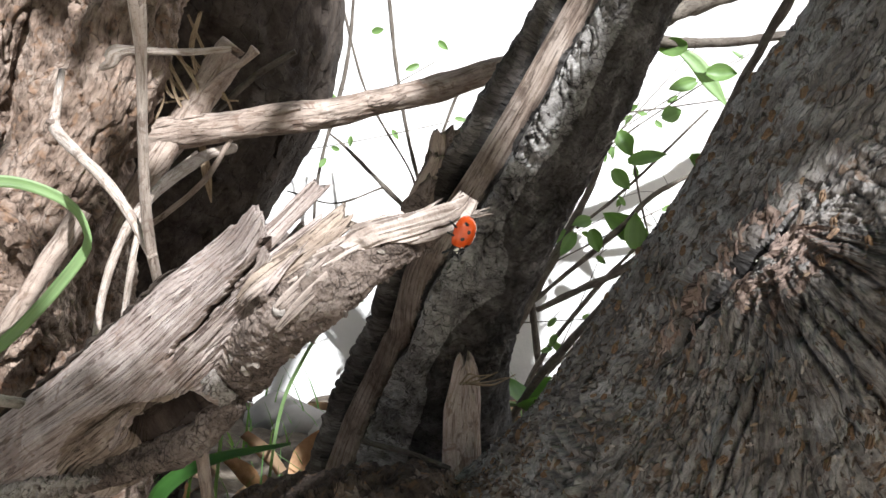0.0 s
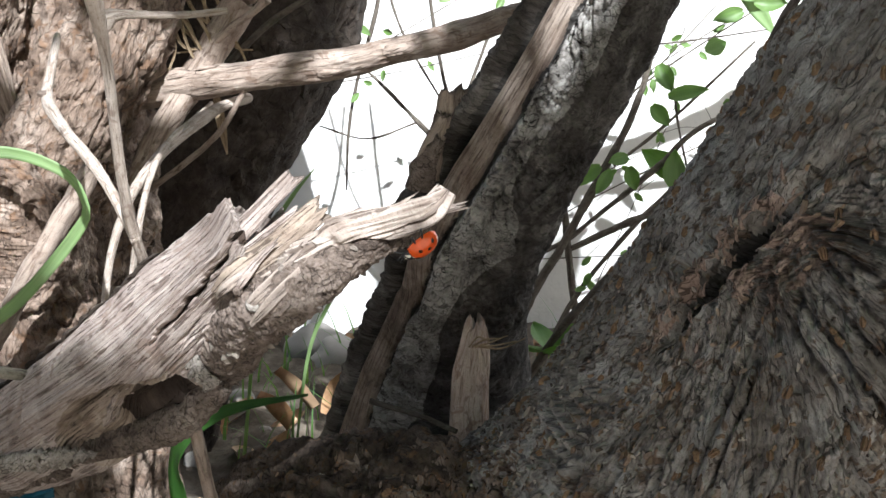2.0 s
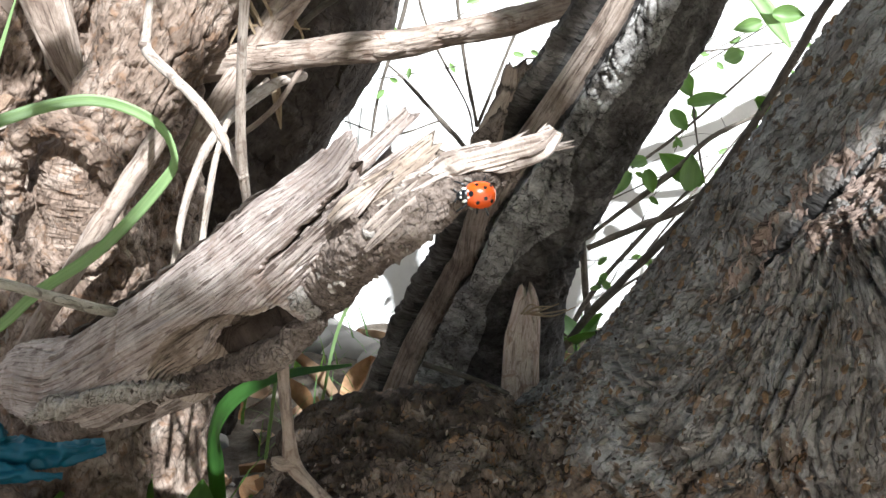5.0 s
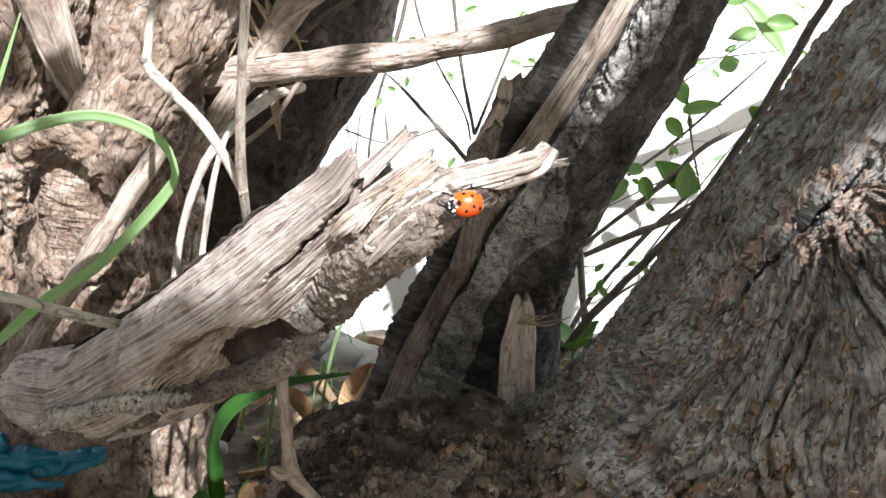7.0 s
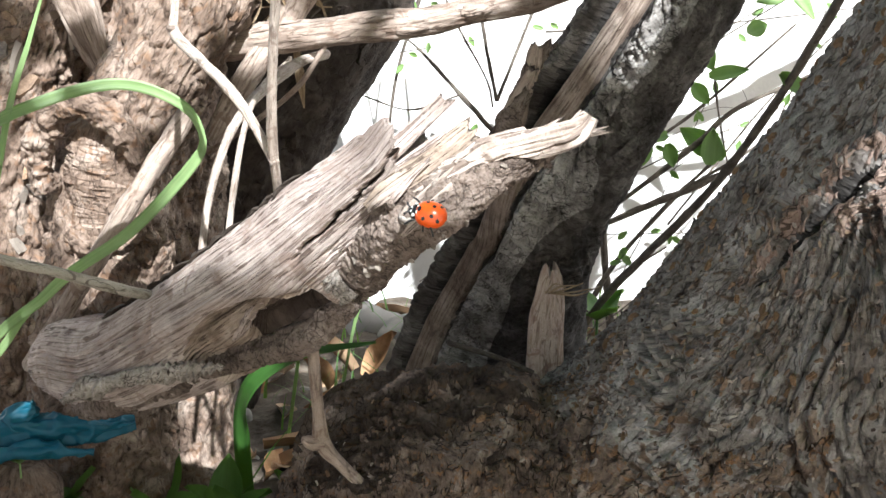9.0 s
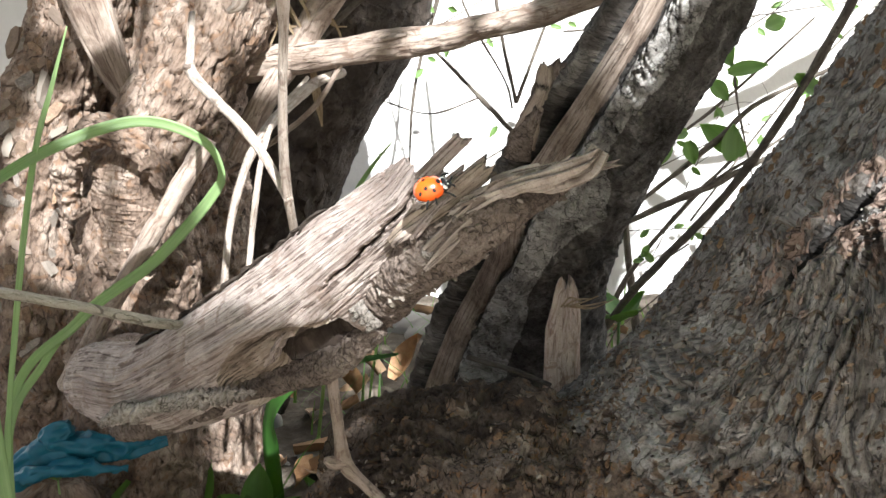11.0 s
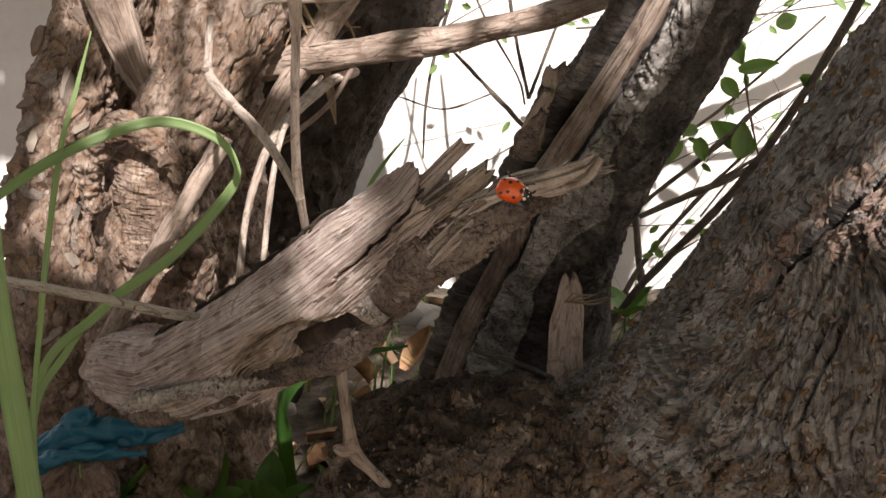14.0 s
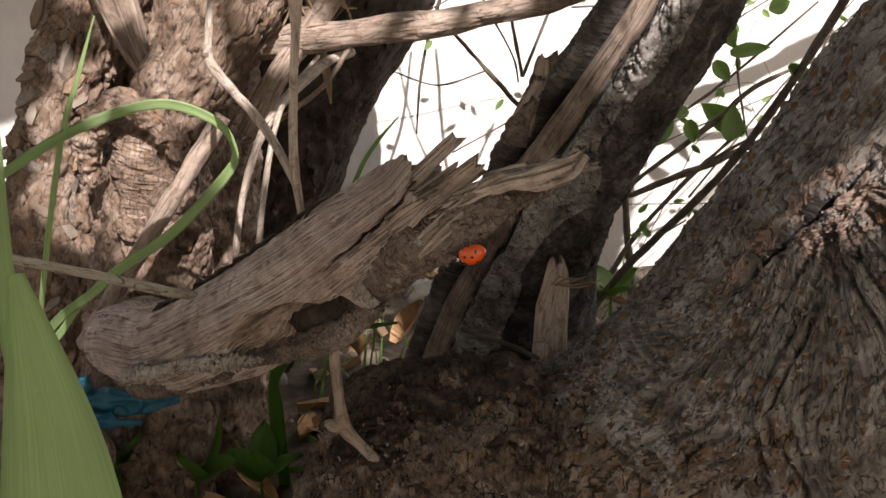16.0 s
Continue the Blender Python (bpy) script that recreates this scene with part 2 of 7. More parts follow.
M_TWIG = grained("pale dry twig", [(0.3, (0.31, 0.255, 0.212)), (0.5, (0.45, 0.383, 0.33)), (0.7, (0.57, 0.505, 0.45))], (0.55, 0.47, 0.40), (0.2, 0.145, 0.11), 0.07, 1800, relief=0.0003, patch=(0.26, 0.20, 0.165), spot_scale=150, cracks=700, crack_along=0.08, crack_dark=0.6, warped=0.0008)
M_HB = grained("greyish dead branch", [(0.3, (0.22, 0.168, 0.135)), (0.5, (0.34, 0.272, 0.225)), (0.7, (0.46, 0.388, 0.333))], (0.50, 0.42, 0.36), (0.12, 0.083, 0.062), 0.12, 900, relief=0.0003, patch=(0.19, 0.13, 0.098), spot_scale=110, cracks=330, crack_along=0.10, crack_dark=0.6, warped=0.0015)
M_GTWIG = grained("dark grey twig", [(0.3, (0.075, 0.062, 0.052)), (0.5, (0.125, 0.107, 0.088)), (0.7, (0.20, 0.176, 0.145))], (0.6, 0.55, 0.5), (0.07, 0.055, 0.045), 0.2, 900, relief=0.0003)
M_CHIP = grained("fresh pinkish wood", [(0.3, (0.42, 0.305, 0.25)), (0.5, (0.54, 0.425, 0.36)), (0.7, (0.64, 0.535, 0.47))], (0.6, 0.48, 0.42), (0.22, 0.14, 0.11), 0.06, 900, relief=0.0004, patch=(0.34, 0.22, 0.17), spot_scale=150, cracks=600, crack_along=0.04, crack_dark=0.4)
M_STRAW = grained("dry brown straw", [(0.3, (0.22, 0.16, 0.10)), (0.5, (0.33, 0.25, 0.165)), (0.7, (0.44, 0.35, 0.245))], (0.7, 0.62, 0.5), (0.15, 0.10, 0.06), 0.05, 1500, relief=0.0001)
M_GRASS = leafy("fresh green grass", (0.23, 0.35, 0.145), (0.35, 0.47, 0.24))
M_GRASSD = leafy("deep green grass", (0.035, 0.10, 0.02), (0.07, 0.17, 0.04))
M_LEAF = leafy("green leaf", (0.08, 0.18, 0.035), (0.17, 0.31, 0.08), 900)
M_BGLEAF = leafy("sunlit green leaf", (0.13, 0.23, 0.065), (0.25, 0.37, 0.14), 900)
M_DRYLEAF = speckled("dry brown leaf", [(0.3, (0.20, 0.09, 0.03)), (0.5, (0.40, 0.20, 0.075)), (0.7, (0.52, 0.32, 0.16))], 180, 0.7, tint=(0.40, 0.28, 0.18))
M_FLAKE = speckled("bark scale", [(0.3, (0.13, 0.08, 0.05)), (0.5, (0.25, 0.16, 0.10)), (0.7, (0.38, 0.27, 0.18))], 900, 0.85, 0.0003, tint=(0.15, 0.12, 0.10))
M_FLAKEG = speckled("grey bark scale", [(0.3, (0.12, 0.1, 0.085)), (0.5, (0.2, 0.17, 0.145)), (0.7, (0.33, 0.28, 0.24))], 900, 0.85, 0.0003, tint=(0.28, 0.24, 0.2))
M_BLUE = plain("blue rubbery cloth", (0.006, 0.10, 0.155), 0.55, 0.0, 300)
M_SOIL = speckled("dark soil and litter", [(0.25, (0.04, 0.03, 0.022)), (0.5, (0.10, 0.08, 0.06)), (0.72, (0.21, 0.18, 0.145))], 60, 0.95, 0.006)


def bounce_earth(m):
    """Away from the litter: unseen pale ground, added to bounce sunlight onto the trunks."""
    t = m.node_tree
    b = t.nodes["Principled BSDF"]
    old = b.inputs["Base Color"].links[0].from_socket
    v = object_vector(t)
    sep = t.nodes.new("ShaderNodeSeparateXYZ")
    t.links.new(v, sep.inputs[0])
    pale = ramp_node(t, noise_node(t, v, 18.0, 8, 0.65), [(0.3, (0.37, 0.315, 0.25)), (0.5, (0.49, 0.43, 0.36)), (0.7, (0.59, 0.53, 0.455))])
    near = t.nodes.new("ShaderNodeMapRange")
    near.inputs["From Min"].default_value, near.inputs["From Max"].default_value = -0.34, -0.16
    ragged = t.nodes.new("ShaderNodeMath")
    ragged.operation = "MULTIPLY_ADD"
    t.links.new(noise_node(t, v, 5.0, 6, 0.65), ragged.inputs[0])
    ragged.inputs[1].default_value = -0.5
    t.links.new(sep.outputs["Y"], ragged.inputs[2])
    t.links.new(ragged.outputs[0], near.inputs["Value"])
    t.links.new(mix_node(t, near.outputs[0], pale, old), b.inputs["Base Color"])


bounce_earth(M_SOIL)
M_WALL = speckled("rough white render", [(0.2, (0.66, 0.65, 0.62)), (0.5, (0.78, 0.77, 0.74)), (0.8, (0.84, 0.83, 0.8))], 25, 0.9, 0.004)
M_STONE = speckled("grey stone", [(0.3, (0.17, 0.155, 0.135)), (0.7, (0.32, 0.30, 0.27))], 60, 0.9, 0.002, tint=(0.32, 0.3, 0.28))
M_RED = plain("orange red wing case", (0.82, 0.10, 0.006), 0.28, 0.6, 900)
M_BLACK = plain("glossy black shell", (0.006, 0.006, 0.007), 0.3, 0.4)
M_WHITE = plain("white shell mark", (0.82, 0.8, 0.72), 0.4)


# ---- mesh tools ----
def vnoise(p):
    p = np.asarray(p, dtype=np.float64)
    i = np.floor(p).astype(np.int64)
    f = p - i
    u = f * f * f * (f * (f * 6 - 15) + 10)
    out = np.zeros(p.shape[:-1])
    for dx in (0, 1):
        for dy in (0, 1):
            for dz in (0, 1):
                h = ((i[..., 0] + dx) * 374761393 + (i[..., 1] + dy) * 668265263 + (i[..., 2] + dz) * 1442695041) & 0xFFFFFFFF
                h = ((h ^ (h >> 13)) * 1274126177) & 0xFFFFFFFF
                h = ((h ^ (h >> 16)) * 2246822519) & 0xFFFFFFFF
                val = (h ^ (h >> 15)) / 2147483648.0 - 1.0
                w = (u[..., 0] if dx else 1 - u[..., 0]) * (u[..., 1] if dy else 1 - u[..., 1]) * (u[..., 2] if dz else 1 - u[..., 2])
                out += val * w
    return out


def fbm(p, octaves=4, gain=0.5):
    out, a, k = 0.0, 1.0, 1.0
    for o in range(octaves):
        out = out + a * vnoise(np.asarray(p) * k + 17.3 * o)
        a, k = a * gain, k * 2.03
    return out


def stretched(flow, across, along, shift=0.0):
    """Noise coordinates from the flow: cells of the size across and along, in metres."""
    return np.stack([flow[..., 0] / across, flow[..., 1] / across, flow[..., 2] / along], -1) + shift


def cells(p, marks=False):
    """Distances to the nearest and the second nearest of scattered points; marks: also a chance number of the nearest."""
    i = np.floor(p).astype(np.int64)
    best = np.full(p.shape[:-1], 9.0)
    second = best.copy()
    mark = best.copy()
    for dx in (-1, 0, 1):
        for dy in (-1, 0, 1):
            for dz in (-1, 0, 1):
                c = i + np.array([dx, dy, dz])
                q = []
                for k in range(3):
                    h = (c[..., 0] * 73856093 + c[..., 1] * 19349663 + c[..., 2] * 83492791 + k * 7919) & 0xFFFFFFFF
                    h = ((h ^ (h >> 13)) * 1274126177) & 0xFFFFFFFF
                    r = (h ^ (h >> 16)) / 4294967296.0
                    q.append(c[..., k] + r)
                d = np.sqrt(((np.stack(q, -1) - p) ** 2).sum(-1))
                second = np.minimum(second, np.maximum(best, d))
                mark = np.where(d < best, r, mark)
                best = np.minimum(best, d)
    return (best, second, mark) if marks else (best, second)


def smooth01(x, a, b):
    u = np.clip((np.asarray(x) - a) / (b - a), 0, 1)
    return u * u * (3 - 2 * u)


def dense(lo, hi, a, b, n, share=0.86):
    """n numbers from lo to hi, most of them between a and b."""
    k = int(n * share)
    left = max(2, int((n - k) * (a - lo) / max(1e-9, (a - lo) + (hi - b))))
    right = max(2, n - k - left)
    return np.concatenate([np.linspace(lo, a, left, endpoint=False), np.linspace(a, b, n - left - right, endpoint=False), np.linspace(b, hi, right)])


def spline(pts, n, focus=None):
    """Catmull-Rom through the rows of pts (any width), n steps along it, even or closer within focus."""
    p = np.asarray(pts, dtype=float)
    p = np.vstack([2 * p[0] - p[1], p, 2 * p[-1] - p[-2]])
    out = []
    for k in range(1, len(p) - 2):
        u = np.linspace(0, 1, 60, endpoint=False)[:, None]
        a, b, c, d = p[k - 1], p[k], p[k + 1], p[k + 2]
        out.append(0.5 * (2 * b + (c - a) * u + (2 * a - 5 * b + 4 * c - d) * u * u + (3 * b - a - 3 * c + d) * u ** 3))
    out = np.vstack(out + [p[-2:-1]])
    s = np.concatenate([[0], np.cumsum(np.linalg.norm(np.diff(out[:, :3], axis=0), axis=1))])
    want = np.linspace(0, s[-1], n) if focus is None else dense(0, s[-1], focus[0], focus[1], n)
    return np.stack([np.interp(want, s, out[:, k]) for k in range(out.shape[1])], 1), want


def unit(v):
    return v / np.maximum(np.linalg.norm(v, axis=-1, keepdims=True), 1e-12)


def rods(line, ref):
    """Tangent, front (towards ref) and side along a line."""
    t = unit(np.gradient(line, axis=0))
    r = np.asarray(ref, dtype=float)
    n1 = unit(r - (t @ r)[:, None] * t)
    return t, n1, np.cross(t, n1)


def grid_mesh(name, verts, flow, closed=True, caps=True, keep=None):
    """A mesh from rings of points; keep: which cells stay."""
    nr, ns = verts.shape[:2]
    i = np.arange(nr - 1)[:, None]
    j = np.arange(ns if closed else ns - 1)[None, :]
    k = (j + 1) % ns
    quads = np.stack([i * ns + j, i * ns + k, (i + 1) * ns + k, (i + 1) * ns + j], -1)
    quads = quads[keep[: nr - 1, : quads.shape[1]]] if keep is not None else quads.reshape(-1, 4)
    v, f = verts.reshape(-1, 3), flow.reshape(-1, 3)
    tris = []
    if closed and caps:
        for ring in (0, nr - 1):
            v = np.vstack([v, verts[ring].mean(0)])
            f = np.vstack([f, flow[ring].mean(0)])
            for q in range(ns):
                a, b = ring * ns + q, ring * ns + (q + 1) % ns
                tris.append((b, a, len(v) - 1) if ring == 0 else (a, b, len(v) - 1))
    faces = quads.tolist() + tris
    used = np.unique(np.concatenate([quads.ravel(), np.array(tris, dtype=int).ravel()])) if keep is not None else np.arange(len(v))
    if keep is not None:
        back = np.full(len(v), -1)
        back[used] = np.arange(len(used))
        faces = [[int(back[x]) for x in q] for q in faces]
    return raw_mesh(name, v[used], faces, f[used])


def raw_mesh(name, v, faces, flow=None, smooth=True):
    me = bpy.data.meshes.new(name)
    me.from_pydata([tuple(x) for x in v], [], [tuple(q) for q in faces])
    a = me.attributes.new("flow", "FLOAT_VECTOR", "POINT")
    a.data.foreach_set("vector", np.asarray(v if flow is None else flow, dtype=np.float32).ravel())
    me.polygons.foreach_set("use_smooth", [smooth] * len(me.polygons))
    me.update()
    return me


def tube_grid(rows, rings, segs, shape=None, ref=(0, -1, 0), ends=None, focus=None, front=None):
    """Rings round a spline of (x, y, z, radius). shape(angle, s, flow, r) adds to the radius; ends(angle, s, length) shifts points along the line."""
    line, s = spline(rows, rings, focus)
    c, r = line[:, :3], line[:, 3]
    t, n1, n2 = rods(c, ref)
    th = np.linspace(-np.pi, np.pi, segs, endpoint=False) if front is None else dense(-np.pi, np.pi, front[0], front[1], segs + 1)[:-1]
    ang, ss = np.meshgrid(th, s)
    rr = np.repeat(r[:, None], segs, 1)
    mean = float(r.mean())
    flow = np.stack([np.cos(ang) * mean, np.sin(ang) * mean, ss], -1)
    if shape is not None:
        rr = np.maximum(rr + shape(ang, ss, flow, rr), 0.0002)
    v = c[:, None] + rr[..., None] * (np.cos(ang)[..., None] * n1[:, None] + np.sin(ang)[..., None] * n2[:, None])
    if ends is not None:
        v = v + ends(ang, ss, s[-1])[..., None] * t[:, None]
    return v, flow, ang, ss


def part(name, data, material, parent=None, label="", m=None):
    """Links a mesh or bmesh as one object under parent."""
    if isinstance(data, bmesh.types.BMesh):
        me = bpy.data.meshes.new(name)
        data.to_mesh(me)
        data.free()
    else:
        me = data
    if material is not None and not me.materials:
        me.materials.append(material)
    ob = new(name, me)
    if parent is not None:
        ob.parent = parent
    if m is not None:
        ob.matrix_basis = m
    if label:
        ob["label"] = label
    return ob


def thing(name, label, category, at=(0, 0, 0), group="", kind=""):
    e = new(name)
    e.empty_display_size = 0.01
    return tagged(e, label, category, group, kind)


def twig_mesh(rows, segs=12, rings=60, rough=0.12, seed=0.0, ref=(0, -1, 0)):
    def sh(a, s, f, r):
        q = stretched(f, 0.002, 0.012, seed)
        return r * rough * (fbm(q, 3) + 0.6 * np.abs(vnoise(stretched(f, 0.004, 0.006, seed + 5))))
    v, f, _, _ = tube_grid(rows, rings, segs, sh, ref)
    return grid_mesh("twig", v, f)


def blade_mesh(rows, facing=(0, -1, 0), fold=0.25, rings=120, thick=0.00018):
    """A grass blade: rows of x, y, z, half width; a folded ribbon with a thin body."""
    line, s = spline(rows, rings)
    t, n1, n2 = rods(line[:, :3], facing)
    w = line[:, 3]
    prof = [(-1.0, fold), (-0.5, fold * 0.4), (0.0, 0.0), (0.5, fold * 0.4), (1.0, fold)]
    prof = [(a, b, 0.0) for a, b in prof] + [(a, b, 1.0) for a, b in prof[::-1]]
    v = np.stack([line[:, :3] + (w * a)[:, None] * n2 + ((w * b) - d * thick)[:, None] * n1 for a, b, d in prof], 1)
    f = np.stack([np.stack([w * a * 0 + a * w.max(), s * 0 + b * 0.001, s], -1) for a, b, d in prof], 1)
    return grid_mesh("blade", v, f)


def sliver_mesh(rows, ref=(0, -1, 0), flat=0.4, seed=0.0, rings=26, segs=14, jag=0.35, bend=0.0):
    """A torn splinter: a flattened, ridged, tapering piece with a ragged end."""
    line, s = spline(rows, rings)
    t, n1, n2 = rods(line[:, :3], ref)
    th = np.linspace(-np.pi, np.pi, segs, endpoint=False)
    ang, ss = np.meshgrid(th, s)
    mean = line[:, 3].mean()
    f = np.stack([np.cos(ang) * mean, np.sin(ang) * mean, ss], -1)
    n = fbm(stretched(f, mean * 0.6, s[-1] * 0.5, seed), 3)
    rr = line[:, 3][:, None] * (1 + jag * n)
    v = line[:, None, :3] + (rr * np.cos(ang) * flat)[..., None] * n1[:, None] + (rr * np.sin(ang))[..., None] * n2[:, None]
    rag = smooth01(ss / s[-1], 0.6, 1.0) * vnoise(stretched(f, mean * 0.35, 1.0, seed + 3)) * s[-1] * 0.16
    v = v + rag[..., None] * t[:, None]
    return grid_mesh("sliver", v, f)


def leaf_mesh(length, width, seed=0, cup=0.15, rows=7):
    """A pointed oval leaf along +y, folded at the midrib, with a thin body."""
    v, faces, f = [], [], []
    for side in (0, 1):
        for i in range(rows + 1):
            u = i / rows
            w = width * 0.5 * math.sin(math.pi * min(1, u * 0.93 + 0.07)) ** 0.8 * (1 - 0.25 * u) * (0.15 if i == rows else 1)
            for a in (-1, -0.5, 0, 0.5, 1):
                wob = 0.08 * width * noise.noise((u * 3 + seed, a * 2, seed * 1.7))
                v.append((a * w, u * length, cup * width * abs(a) - 0.5 * length * 0.25 * u * u + wob - side * 0.00015))
                f.append((a * w, 0.0, u * length))
    n = (rows + 1) * 5
    for i in range(rows):
        for k in range(4):
            a = i * 5 + k
            faces.append((a, a + 1, a + 6, a + 5))
            faces.append((n + a, n + a + 5, n + a + 6, n + a + 1))
    return raw_mesh("leaf", v, faces, f)


def flake_mesh(seed, length=0.0035, width=0.0016, thick=0.0005):
    """A small curled bark scale along +y, its base in the plane z = 0."""
    rng = random.Random(seed)
    v, faces = [], []
    n = 7
    top = []
    for k in range(n):
        a = 2 * math.pi * k / n
        q = 0.75 + 0.5 * rng.random()
        top.append((math.cos(a) * width * 0.5 * q, math.sin(a) * length * 0.5 * q))
    for x, y in top:
        v.append((x * 1.1, y * 1.1, -thick))
    for x, y in top:
        v.append((x, y, thick * (0.5 + rng.random()) + max(0, y / length) * thick * 2))
    v.append((0, 0, thick * 1.1))
    for k in range(n):
        q = (k + 1) % n
        faces.append((k, q, n + q, n + k))
        faces.append((n + k, n + q, 2 * n))
    return raw_mesh("bark_flake", v, faces, None, False)


def pore_mesh(seed, length=0.0038, width=0.0021, high=0.0009):
    """A corky pore along +y: a lens of two or three ragged lips with splits between them."""
    rng = random.Random(seed)
    xs = (-1.0, -0.72, -0.38, -0.12, 0.12, 0.45, 0.72, 1.0)
    hs = (-0.9, 0.6, 1.0, -0.5, 0.9, 0.7, 0.5, -0.9) if seed % 2 else (-0.9, 0.5, -0.2, 0.9, 1.0, -0.3, 0.7, -0.9)
    v, f = [], []
    n = 6
    for i in range(n + 1):
        y = -1 + 2 * i / n
        w = math.sqrt(max(0.02, 1 - y * y)) * rng.uniform(0.85, 1.1)
        for x, h in zip(xs, hs):
            v.append(((x + rng.uniform(-0.06, 0.06)) * w * width * 0.5, y * length * 0.5 * rng.uniform(0.92, 1.08), high * (h * w + rng.uniform(-0.25, 0.25)) + (-0.0004 if i in (0, n) else 0.0005)))
    for i in range(n):
        for k in range(7):
            q = i * 8 + k
            f.append((q, q + 1, q + 9, q + 8))
    return raw_mesh("bark_pore", v, f, None, False)


def plank_mesh(rows, ref=(0, -1, 0), flat=0.5, seed=0.0, rings=60, segs=36, rag=0.12, fibre=0.00022):
    """A torn plank of wood: squarish section, straight ridges along it, stepped ragged end."""
    line, s = spline(rows, rings)
    t, n1, n2 = rods(line[:, :3], ref)
    th = np.linspace(-np.pi, np.pi, segs, endpoint=False)
    ang, ss = np.meshgrid(th, s)
    mean = line[:, 3].mean()
    f = np.stack([np.cos(ang) * mean, np.sin(ang) * mean, ss], -1)
    box = 1 / (np.abs(np.cos(ang)) ** 5 + np.abs(np.sin(ang)) ** 5) ** 0.2
    n = fbm(stretched(f, 0.0006, 0.03, seed), 3)
    lump = fbm(stretched(f, mean * 1.5, 0.006, seed + 9), 2)
    rr = line[:, 3][:, None] * box * (1 + 0.10 * lump) + fibre * n
    v = line[:, None, :3] + (rr * np.cos(ang) * flat)[..., None] * n1[:, None] + (rr * np.sin(ang))[..., None] * n2[:, None]
    L = s[-1]
    steps = vnoise(np.stack([np.sin(ang) * rr / 0.0009, np.cos(ang) * 1.5, 0 * ang + seed], -1)) + 0.5 * vnoise(np.stack([np.sin(ang) * rr / 0.0004, np.cos(ang) * 3, 0 * ang + seed + 5], -1))
    v = v + (smooth01(ss / L, 0.55, 1.0) * steps * L * rag)[..., None] * t[:, None]
    return grid_mesh("plank", v, f)


def seat(at, normal, along, spin=0.0):
    """A pose at a place with z along the normal and y near along."""
    z = Vector(normal).normalized()
    y = Vector(along)
    y = (y - y.dot(z) * z).normalized()
    x = y.cross(z)
    m = Matrix((x, y, z)).transposed().to_4x4()
    return Matrix.Translation(at) @ m @ pose(0, 0, 0, 0, 0, spin)


# ---- ground and wall ----
GROUND = 0.08


def build_setting():
    n = 150
    e = np.concatenate([-np.geomspace(60, 0.9, 12), np.linspace(-0.85, 0.85, n), np.geomspace(0.9, 60, 12)])
    xx, yy = np.meshgrid(e, e)
    near = np.exp(-((xx / 1.2) ** 2 + (yy / 1.2) ** 2))
    p = np.stack([xx * 22, yy * 22, xx * 0], -1)
    zz = GROUND + near * (0.010 * fbm(p, 4) + 0.004 * fbm(p * 6, 3)) - 0.002
    zz = np.where(np.abs(yy - 0.85) < 0.12, np.minimum(zz, GROUND - 0.001), zz)
    v = np.stack([xx, yy + 0.3, zz], -1)
    tagged(part("ground", grid_mesh("ground", v, v.copy(), closed=False), M_SOIL), "dark soil strewn with dry litter below a shrub", "ground", kind="structure")
    # wall
    x = np.linspace(-2.5, 2.5, 260)
    z = np.linspace(GROUND - 0.03, 1.25, 70)
    xx, zz = np.meshgrid(x, z)
    off = 0.006 * fbm(np.stack([xx * 7, zz * 7, xx * 0], -1), 4)
    front = np.stack([xx, 0.86 - off, zz], -1)
    back = np.stack([xx, 1.0 + 0 * xx, zz], -1)
    ring = np.concatenate([front, back[:, ::-1]], 1)
    tagged(part("wall_north", grid_mesh("wall", ring, ring.copy()), M_WALL), "rough whitewashed wall in bright sun", "wall", kind="structure")


# ---- the main trunk ----
RT = [(0.0244, 0.3460, 0.0054, 0.0604), (0.0292, 0.3341, 0.0677, 0.0587), (0.0493, 0.3170, 0.1193, 0.0572), (0.0799, 0.2973, 0.1529, 0.0593), (0.1154, 0.2786, 0.1957, 0.0591),
      (0.1475, 0.2649, 0.2479, 0.0573), (0.1813, 0.2541, 0.3021, 0.0586), (0.2419, 0.2589, 0.3985, 0.0630), (0.2957, 0.2664, 0.5267, 0.0509), (0.3089, 0.2632, 0.5692, 0.0265)]


KNOT_S, KNOT_A, KNOT_LEAN = 0.316, -1.022, 2.4


def fan_flow(a, s, f):
    """The bark's grain: along the trunk, but fanning out below the knot."""
    da, ds = (a - KNOT_A) * 0.06, s - KNOT_S
    rho, phi = np.sqrt(da * da + ds * ds), np.arctan2(da, -ds)
    w = ((1 - smooth01(np.abs(phi - 0.75), 0.85, 1.25)) * smooth01(rho, 0.008, 0.022))[..., None]
    mean = np.sqrt(f[..., 0] ** 2 + f[..., 1] ** 2)
    turn = KNOT_A + phi * 0.9
    return f * (1 - w) + w * np.stack([np.cos(turn) * mean, np.sin(turn) * mean, KNOT_S - rho], -1)


